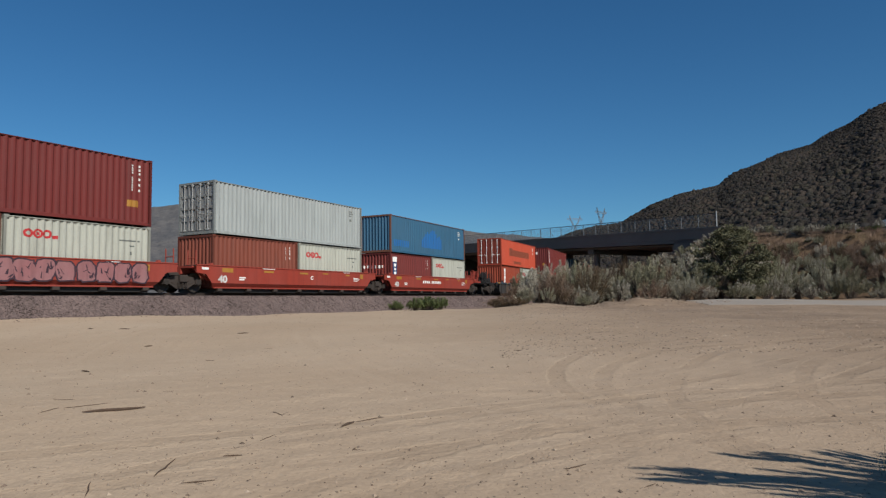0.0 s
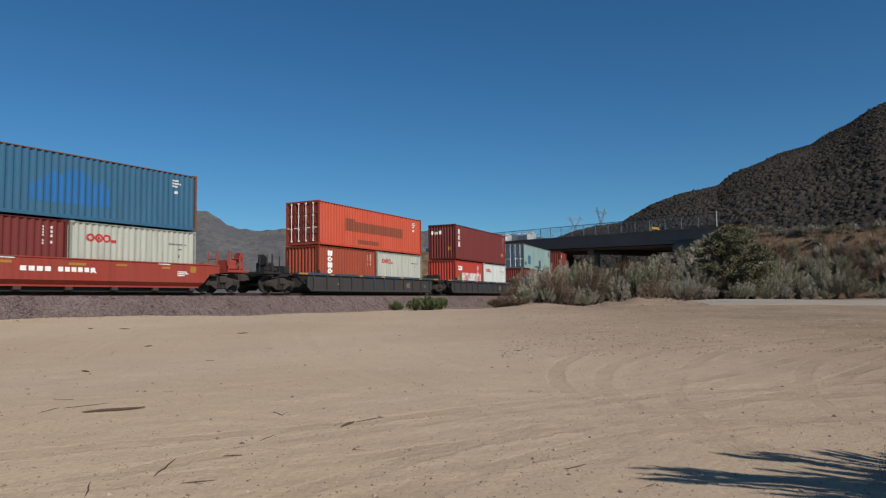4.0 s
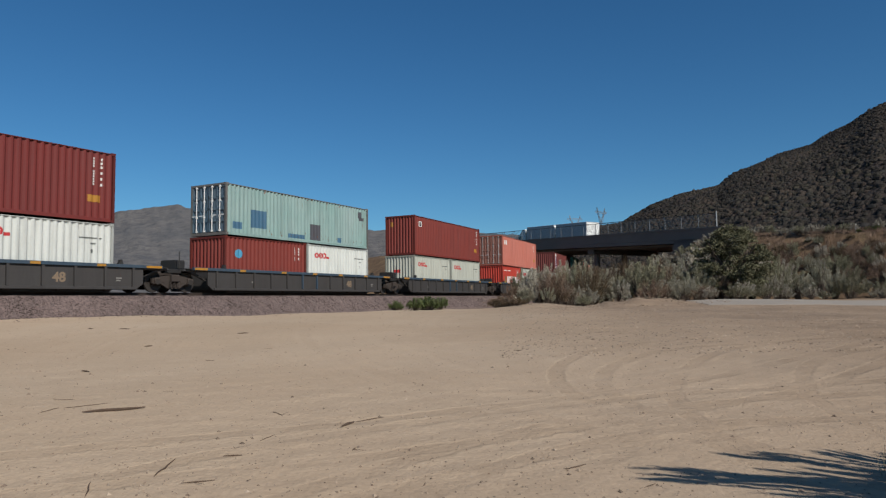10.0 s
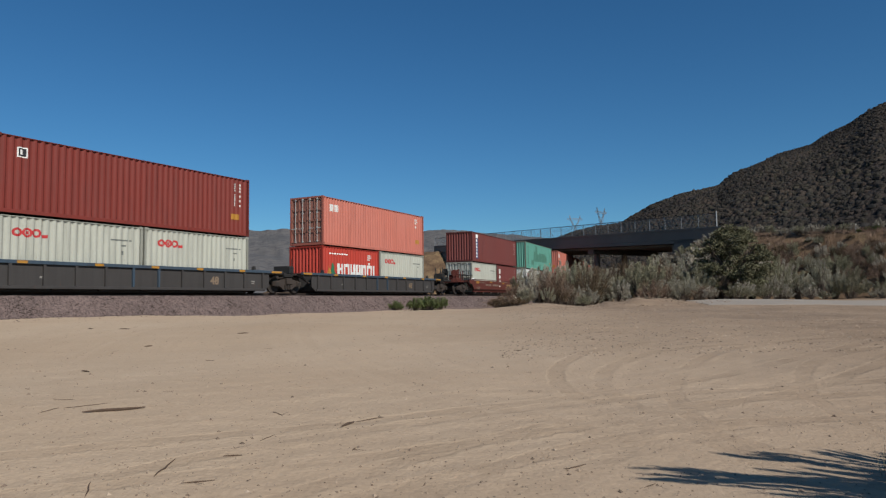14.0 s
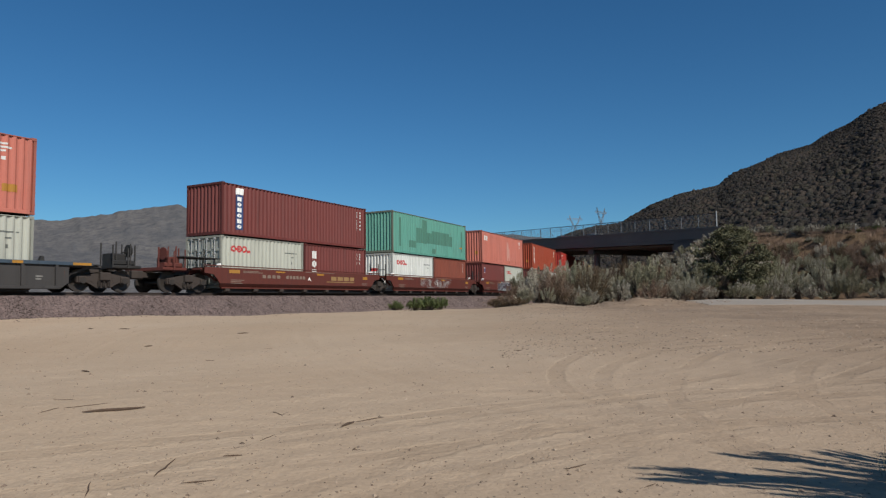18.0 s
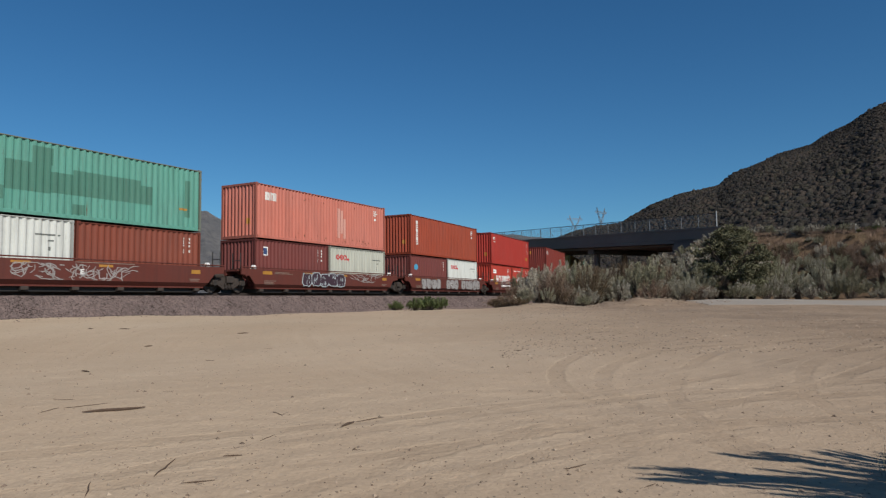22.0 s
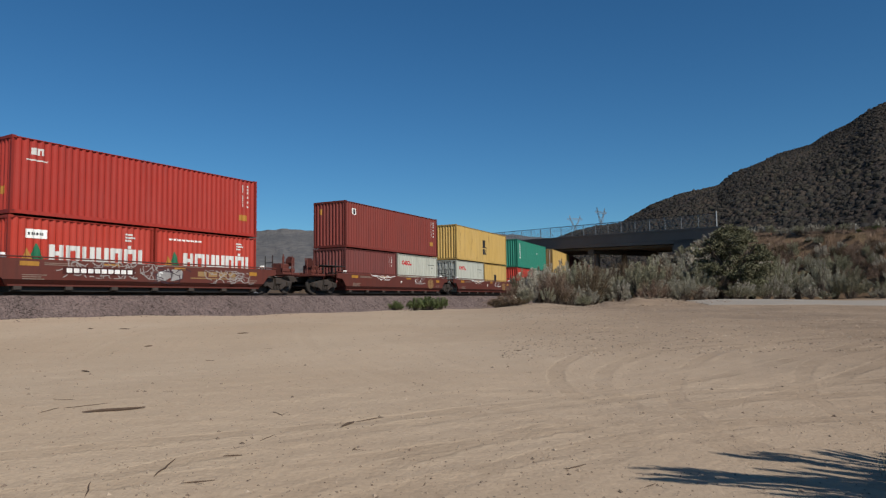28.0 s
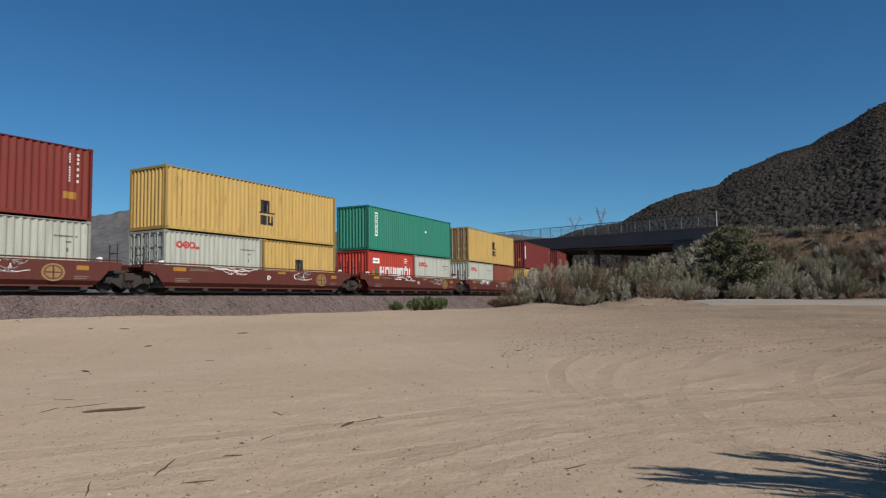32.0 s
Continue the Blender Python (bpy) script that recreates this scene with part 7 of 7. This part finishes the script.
    for _ in range(1500):
        x, y = rnd.uniform(5.5, 18), rnd.uniform(41.5, 48.5)
        r = rnd.uniform(0.015, 0.05)
        z = float(ground_z(x, y))
        m = len(v)
        for d in ((1, 0, 0), (-1, 0, 0), (0, 1, 0), (0, -1, 0), (0, 0, 1), (0, 0, -1)):
            v.append((x + d[0] * r * rnd.uniform(0.6, 2.2), y + d[1] * r * rnd.uniform(0.6, 1.3), z + d[2] * r * rnd.uniform(0.5, 0.9)))
        f += [(m + a, m + b, m + c) for a, b, c in ((0, 2, 4), (2, 1, 4), (1, 3, 4), (3, 0, 4), (2, 0, 5), (1, 2, 5), (3, 1, 5), (0, 3, 5))]
    tagged(put("pebbles", mesh_of("pebbles", v, f), PEBBLE), "small brown and grey pebbles strewn on the sand", "pebbles", kind="stuff")


PEBBLE = stone_material("pebble_stone", (0.18, 0.125, 0.09), (0.30, 0.225, 0.16), (0.38, 0.30, 0.225))
def dry_grass():
    """Thin bent stalks: a tuft near the camera, and brown grass on the road bank."""
    rnd = np.random.RandomState(91)

    def blades(n, cx, cy, spread, tall, wide):
        v = []
        for _ in range(n):
            x, y = cx + rnd.normal(0, spread), cy + rnd.normal(0, spread)
            z = float(ground_z(x, y)) - 0.01
            t, k = rnd.uniform(0, 6.283), tall * rnd.uniform(0.5, 1.1)
            dx, dy = 0.45 * k * math.cos(t) * rnd.rand(), 0.45 * k * math.sin(t) * rnd.rand()
            w = wide
            mx, my = x + dx * 0.4, y + dy * 0.4
            v += [(x - w, y, z), (x + w, y, z), (mx + w * 0.7, my, z + k * 0.6), (x + dx, y + dy, z + k), (mx - w * 0.7, my, z + k * 0.6)]
        return v
    tuft = empty("grass_tuft", "pale dry grass tuft with thin bent stalks on sand", "grass")
    v = blades(34, 3.02, 4.66, 0.07, 0.26, 0.0013) + blades(20, 3.20, 4.95, 0.06, 0.22, 0.0013)
    put("stalk_mass", mesh_of("stalk_mass", v, [tuple(range(i, i + 5)) for i in range(0, len(v), 5)]), SAGE, tuft)
    v = []
    for _ in range(1500):
        q, o = rnd.uniform(-38, -4), -rnd.uniform(0.9, 8.0)
        x, y, _ = road(q, o)
        if float(value(x * 0.4, y * 0.4, 61)) > -0.15:
            v += blades(9, x, y, 0.16, 0.42, 0.014)
    ob = put("bank_grass", mesh_of("bank_grass", v, [tuple(range(i, i + 5)) for i in range(0, len(v), 5)]), DRY)
    tagged(ob, "brown dry grass on the road bank", "grass", kind="stuff")


thicket()
dry_grass()
oak(21.25, 50.5, 5.7, 5.6)
shade_bush()
litter()
chaparral()


# ------------------------------------------------------------------ traffic on the highway
TRAFFIC = []
LIGHT_GLASS = plain("lamp_lens", (0.55, 0.50, 0.45), 0.2, 0, 4, 0.1)
TAIL_RED = plain("tail_lamp_red", (0.35, 0.02, 0.02), 0.3, 0, 4, 0.1)
CHROME = plain("polished_metal", (0.60, 0.61, 0.62), 0.18, 0.9, 3, 0.1)
ALUMINIUM = plain("brushed_aluminium", (0.86, 0.88, 0.90), 0.40, 0.2, 2, 0.08)


def road_wheel(parent, x, y, r, w, dual=False):
    def make():
        s = Shape()
        s.lathe([(r * 0.55, -w / 2), (r * 0.93, -w / 2), (r, -w * 0.35), (r, w * 0.35), (r * 0.93, w / 2), (r * 0.55, w / 2)], 18)
        return s.mesh("tyre")

    def hub():
        return Shape().lathe([(0.02, -w * 0.42), (r * 0.3, -w * 0.44), (r * 0.56, -w * 0.40), (r * 0.56, w * 0.40), (r * 0.3, w * 0.44), (0.02, w * 0.42)], 14).mesh("rim")
    t = put("wheel", kept(("tyre", r, w), make), TYRE, parent, Matrix.Translation((x, y, r)))
    put("rim", kept(("rim", r, w), hub), GALV, t)


def car(kind, colour, label, rust=0.1):
    """A car whose nose points to +x, centred on its length."""
    mat = paint("car_" + kind + "_%02d%02d%02d" % tuple(int(99 * c) for c in colour), colour, rust, 0.1, 0.3)
    root = empty("pickup_truck" if kind != "sedan" else "car", label, "pickup truck" if kind != "sedan" else "car", "vehicles on the highway")
    if kind == "sedan":
        body = [(-2.25, 0.32), (2.15, 0.30), (2.28, 0.45), (2.25, 0.66), (1.5, 0.84), (0.95, 0.90), (-1.5, 0.95), (-2.2, 0.90), (-2.3, 0.62)]
        cab = [(1.0, 0.90), (0.35, 1.36), (-0.2, 1.43), (-0.95, 1.38), (-1.65, 0.94)]
        win = [(0.80, 0.95), (0.32, 1.30), (-0.2, 1.36), (-0.9, 1.31), (-1.4, 0.97)]
        wheels, r, half = (-1.35, 1.38), 0.32, 0.88
    else:
        body = [(-2.75, 0.50), (2.6, 0.42), (2.75, 0.60), (2.72, 0.95), (1.35, 1.12), (-0.95, 1.10), (-2.75, 1.10)]
        cab = [(1.35, 1.12), (0.75, 1.78), (-0.55, 1.84), (-0.98, 1.10)]
        win = [(1.1, 1.16), (0.68, 1.70), (-0.5, 1.75), (-0.75, 1.16)]
        wheels, r, half = (-1.75, 1.75), 0.39, 0.97
    put("body", Shape().slab(body, -half, half).mesh("body"), mat, root)
    put("cabin", Shape().slab(cab, -half * 0.80, half * 0.80).mesh("cabin"), mat, root)
    for d in (-1, 1):
        y = d * half * 0.80
        put("side_window", Shape().slab(win, min(y, y + d * 0.012), max(y, y + d * 0.012)).mesh("side_window"), GLASS, root)
        for x in wheels:
            road_wheel(root, x, d * (half - 0.10), r, 0.22)
        nose = body[2][0]
        put("headlight", Shape().box(nose - 0.12, nose + 0.012, d * half * 0.72 - 0.18, d * half * 0.72 + 0.18, 0.58, 0.72, 0.02).mesh("headlight"), LIGHT_GLASS, root)
        tail = min(p[0] for p in body)
        put("tail_light", Shape().box(tail - 0.012, tail + 0.1, d * half * 0.82 - 0.10, d * half * 0.82 + 0.10, 0.68, 0.92, 0.02).mesh("tail_light"), TAIL_RED, root)
    (xa, za), (xb, zb) = cab[0], cab[1]
    ws = Shape().add([(xa - 0.03, -half * 0.72, za + 0.05), (xa - 0.03, half * 0.72, za + 0.05), (xb + 0.07, half * 0.68, zb - 0.05), (xb + 0.07, -half * 0.68, zb - 0.05)], [(0, 1, 2, 3)])
    put("windscreen", ws.mesh("windscreen"), GLASS, root, Matrix.Translation((0.03, 0, 0.02)))
    put("bumper", Shape().box(body[2][0] - 0.15, body[2][0] + 0.06, -half * 0.9, half * 0.9, 0.36, 0.52, 0.03).mesh("bumper"), CHROME if kind != "sedan" else mat, root)
    if kind == "service":
        rack = Shape()
        for x in (-2.6, -1.1):
            for d in (-1, 1):
                rack.tube((x, d * 0.9, 1.1), (x, d * 0.9, 1.95), 0.03, 6)
        for d in (-1, 1):
            rack.tube((-2.75, d * 0.9, 1.95), (0.6, d * 0.9, 1.95), 0.03, 6)
        put("ladder_rack", rack.mesh("ladder_rack"), GALV, root)
        put("tool_box", Shape().box(-2.7, -1.1, -0.96, 0.96, 1.12, 1.45, 0.04).mesh("tool_box"), WHITE, root)
    return root


def tractor(root, mat, sleeper, hood=True):
    """A road tractor: x = 0 at its nose, the nose at +x; its length runs to -x."""
    if hood:
        put("hood", Shape().slab([(-0.9, 0.75), (-0.9, 1.40), (-1.05, 1.60), (-1.9, 1.85), (-1.9, 0.75)], -0.85, 0.85).mesh("hood"), mat, root)
        put("grille", Shape().box(-0.9, -0.87, -0.5, 0.5, 0.8, 1.4, 0.02).mesh("grille"), CHROME, root)
    x0 = -1.9 if hood else 0
    put("cab", Shape().slab([(x0, 0.75), (x0, 1.85), (x0 - 0.35, 2.85), (x0 - 2.2, 2.95), (x0 - 2.2, 0.75)], -1.15, 1.15).mesh("cab"), mat, root)
    if sleeper:
        put("roof_fairing", Shape().slab([(x0 - 0.5, 2.9), (x0 - 1.6, 3.7), (x0 - 2.2, 3.75), (x0 - 2.2, 2.9)], -1.1, 1.1).mesh("roof_fairing"), mat, root)
    put("windscreen", Shape().slab([(x0 + 0.02, 1.95), (x0 - 0.3, 2.75), (x0 - 0.34, 2.75), (x0 - 0.04, 1.95)], -1.0, 1.0).mesh("windscreen"), GLASS, root)
    for d in (-1, 1):
        put("side_window", Shape().slab([(x0 - 0.2, 1.9), (x0 - 0.5, 2.65), (x0 - 1.2, 2.65), (x0 - 1.2, 1.9)], min(d * 1.15, d * 1.165), max(d * 1.15, d * 1.165)).mesh("side_window"), GLASS, root)
        put("exhaust_stack", Shape().tube((x0 - 2.35, d * 0.95, 1.0), (x0 - 2.35, d * 0.95, 3.5), 0.07, 8).mesh("exhaust_stack"), CHROME, root)
        put("mirror", Shape().box(x0 - 0.25, x0 - 0.17, d * 1.38 - 0.1, d * 1.38 + 0.1, 1.95, 2.5, 0.02).mesh("mirror"), CHROME, root)
        road_wheel(root, -1.5 if hood else -1.0, d * 0.98, 0.5, 0.3)
        road_wheel(root, x0 - 3.0, d * 0.95, 0.5, 0.5)
    put("back_window", Shape().box(x0 - 2.22, x0 - 2.205, -0.75, 0.75, 2.05, 2.6).mesh("back_window"), GLASS, root)
    put("chassis", Shape().box(x0 - 4.2, -0.95 if hood else -0.1, -0.45, 0.45, 0.7, 1.0, 0.03).mesh("chassis"), STEEL_DARK, root)


def bulk_truck():
    root = empty("bulk_tanker_truck", "white road tractor with two silver bulk tank trailers", "truck", "vehicles on the highway")
    tractor(root, WHITE, False)

    def tank(x, length):
        # a trough with a rounded top and sides that slope in towards a narrow foot
        ring = [(1.1 * math.cos(math.pi * i / 9), 3.0 + 0.62 * math.sin(math.pi * i / 9)) for i in range(10)] + [(-0.62, 1.25), (0.62, 1.25)]
        n, k = len(ring), 4
        v = []
        for j in range(k + 1):
            u = j / k
            for y, z in ring:
                inset = (0.5 - u) * 0.9 * max(0.0, (3.0 - z) / 1.75) if j in (0, k) else 0.0
                v.append((x - length * u - inset, y, z))
        f = [(j * n + i, j * n + (i + 1) % n, (j + 1) * n + (i + 1) % n, (j + 1) * n + i) for j in range(k) for i in range(n)]
        f += [tuple(range(n - 1, -1, -1)), tuple(range(k * n, k * n + n))]
        tk = put("tank", mesh_of("tank", v, f, False), ALUMINIUM, root, label="silver dry-bulk tank")
        lad = Shape()
        for d in (-0.45, 0.45):
            lad.tube((x - length + 0.1, d, 3.75), (x - length - 1.0, d, 1.0), 0.045, 6).tube((x - length - 0.25, d * 1.9, 3.5), (x - length - 0.8, d * 1.9, 1.0), 0.05, 6)
        for i in range(8):
            z = 3.6 - i * 0.33
            xx = x - length + 0.04 - 0.132 * i
            lad.tube((xx, -0.45, z), (xx, 0.45, z), 0.04, 5)
        lad.box(x - length - 0.3, x - length + 0.1, -0.6, 0.6, 3.55, 3.7, 0.05)
        put("ladder", lad.mesh("ladder"), WHITE, tk, label="white rear ladder frame")
        put("frame_rail", Shape().box(x - length - 1.1, x - 0.4, -0.6, 0.6, 0.95, 1.15, 0.03).mesh("frame_rail"), WHITE, root)
        for d in (-1, 1):
            for q in (0.4, -0.8):
                road_wheel(root, x - length + q, d * 0.95, 0.5, 0.5)
    tank(-5.5, 3.5)
    tank(-14.1, 3.7)
    for piece in root.children:
        piece.matrix_basis = Matrix.Diagonal((0.865, 0.80, 0.90, 1)) @ piece.matrix_basis
    TRAFFIC.append((root, 18.57, -11.0, 9.7, False))


def yellow_truck():
    yel = paint("truck_yellow", (0.65, 0.36, 0.02), 0.1, 0.1, 0.4)
    root = empty("yellow_flatbed_truck", "yellow cab truck with a long low brown-yellow trailer", "truck", "vehicles on the highway")
    tractor(root, yel, False, False)
    ochre = paint("trailer_ochre", (0.28, 0.13, 0.02), 0.5, 0.2)
    put("bed", Shape().slab([(-3.6, 1.3), (-3.6, 1.55), (-19.5, 1.35), (-19.5, 1.1)], -1.25, 1.25).mesh("bed"), ochre, root)
    put("top_beam", Shape().slab([(-3.2, 2.15), (-7.5, 2.7), (-16.5, 2.45), (-19.5, 1.5), (-19.5, 1.35), (-16.5, 2.3), (-7.5, 2.5), (-3.2, 2.0)], -1.25, -1.1).slab([(-3.2, 2.15), (-7.5, 2.7), (-16.5, 2.45), (-19.5, 1.5), (-19.5, 1.35), (-16.5, 2.3), (-7.5, 2.5), (-3.2, 2.0)], 1.1, 1.25).mesh("top_beam"), ochre, root)
    for i, x in enumerate((-5.0, -7.0, -9.2, -11.4, -13.6, -15.8)):
        for d in (-1.18, 1.18):
            put("upright", Shape().box(x - 0.06, x + 0.06, d - 0.06, d + 0.06, 1.4, 2.45, 0.01).mesh("upright"), ochre, root)
    for d in (-1, 1):
        for x in (-15.5, -16.8):
            road_wheel(root, x, d * 0.98, 0.45, 0.5)
    for piece in root.children:
        trailer = piece.name.split(".")[0] in ("bed", "top_beam", "upright")
        piece.matrix_basis = Matrix.Diagonal((0.95 if trailer else 0.70, 0.76, 0.86, 1)) @ piece.matrix_basis
    TRAFFIC.append((root, 21.63, -66.44, 9.7, False))


def double_trailer():
    root = empty("double_trailer_truck", "white road tractor with two plain white box trailers", "truck", "vehicles on the highway")
    tractor(root, WHITE, True)
    box_white = paint("trailer_white", (0.45, 0.47, 0.49), 0.1, 0.1, 0.4)
    for x in (-5.0, -13.2):
        b = put("box", Shape().box(x - 7.6, x, -1.28, 1.28, 1.15, 4.05, 0.03).mesh("box"), box_white, root, label="plain white trailer box")
        for d in (-1, 1):
            put("door", Shape().box(x - 7.63, x - 7.605, min(d * 0.02, d * 1.2), max(d * 0.02, d * 1.2), 1.25, 3.95, 0.008).mesh("door"), WHITE, b)
            put("side_rail", Shape().box(x - 7.58, x - 0.02, d * 1.29 - 0.012, d * 1.29 + 0.012, 1.12, 1.26).mesh("side_rail"), GALV, b)
            road_wheel(root, x - 6.6, d * 0.98, 0.5, 0.5)
            put("tail_light", Shape().box(x - 7.65, x - 7.62, d * 1.0 - 0.1, d * 1.0 + 0.1, 1.0, 1.12).mesh("tail_light"), TAIL_RED, b)
        put("chassis", Shape().box(x - 7.5, x - 0.5, -0.5, 0.5, 0.85, 1.14, 0.02).mesh("chassis"), STEEL_DARK, root)
        if x < -10:
            for d in (-1, 1):
                road_wheel(root, x - 0.9, d * 0.98, 0.5, 0.5)
    TRAFFIC.append((root, 18.46, -132.3, 9.7, False))


def traffic():
    bulk_truck()
    yellow_truck()
    double_trailer()
    white, silver, red, black = (0.75, 0.75, 0.73), (0.42, 0.43, 0.44), (0.20, 0.015, 0.012), (0.02, 0.02, 0.022)
    for kind, col, label, v, q0, o, back in (
            ("service", (0.30, 0.32, 0.34), "grey service pickup with a tool box and ladder rack", -23.19, 166.8, 4.2, True),
            ("sedan", white, "white saloon car on the highway", -21.09, 358.7, 4.2, True),
            ("pickup", white, "white pickup truck on the highway", -19.70, 379.0, 4.2, True),
            ("pickup", red, "dark red pickup truck on the highway", -20.04, 392.5, 4.2, True),
            ("sedan", white, "white saloon car on the highway", -19.54, 476.6, 4.2, True),
            ("sedan", silver, "silver saloon car on the highway", -21.38, 645.5, 4.2, True),
            ("sedan", silver, "silver saloon car on the highway", 17.58, -522.8, 9.7, False),
            ("sedan", white, "white saloon car on the highway", 24.8, -276.0, 9.7, False),
            ("pickup", black, "black pickup truck on the highway", 20.0, -557.5, 9.7, False),
            ("sedan", black, "black saloon car on the highway", 20.0, -473.5, 9.7, False)):
        root = car(kind, col, label)
        for piece in root.children:
            piece.matrix_basis = Matrix.Diagonal((0.86, 0.9, 0.92, 1)) @ piece.matrix_basis
        TRAFFIC.append((root, v, q0, o, back))


traffic()


# ------------------------------------------------------------------ things that move
def motions():
    times = list(range(-1, 34))
    for ob, s, lift, mid in ROLLING:
        rows = []
        for t in times:
            here = s - SPEED * t
            m = track_pose(here + mid)
            rows.append((t, m @ Matrix.Translation((-mid, 0, lift))))
        walk(ob, rows)
    for ob, speed, q0, o, back in TRAFFIC:
        walk(ob, [(t, road_pose(q0 + speed * t, o, back)) for t in range(-1, 34)])
    # wheels roll on the rails; alike wheels share one set of keys
    step = 2 / 30
    spin = [(k * step, Matrix.Rotation(-SPEED * k * step / 0.47, 4, "Y")) for k in range(0, 483)]
    walk(WHEELS[0], spin)
    first = WHEELS[0].animation_data
    for w in WHEELS[1:]:
        w.rotation_mode = "QUATERNION"
        keys = w.animation_data_create()
        keys.action = first.action
        keys.action_slot = first.action_slot


motions()
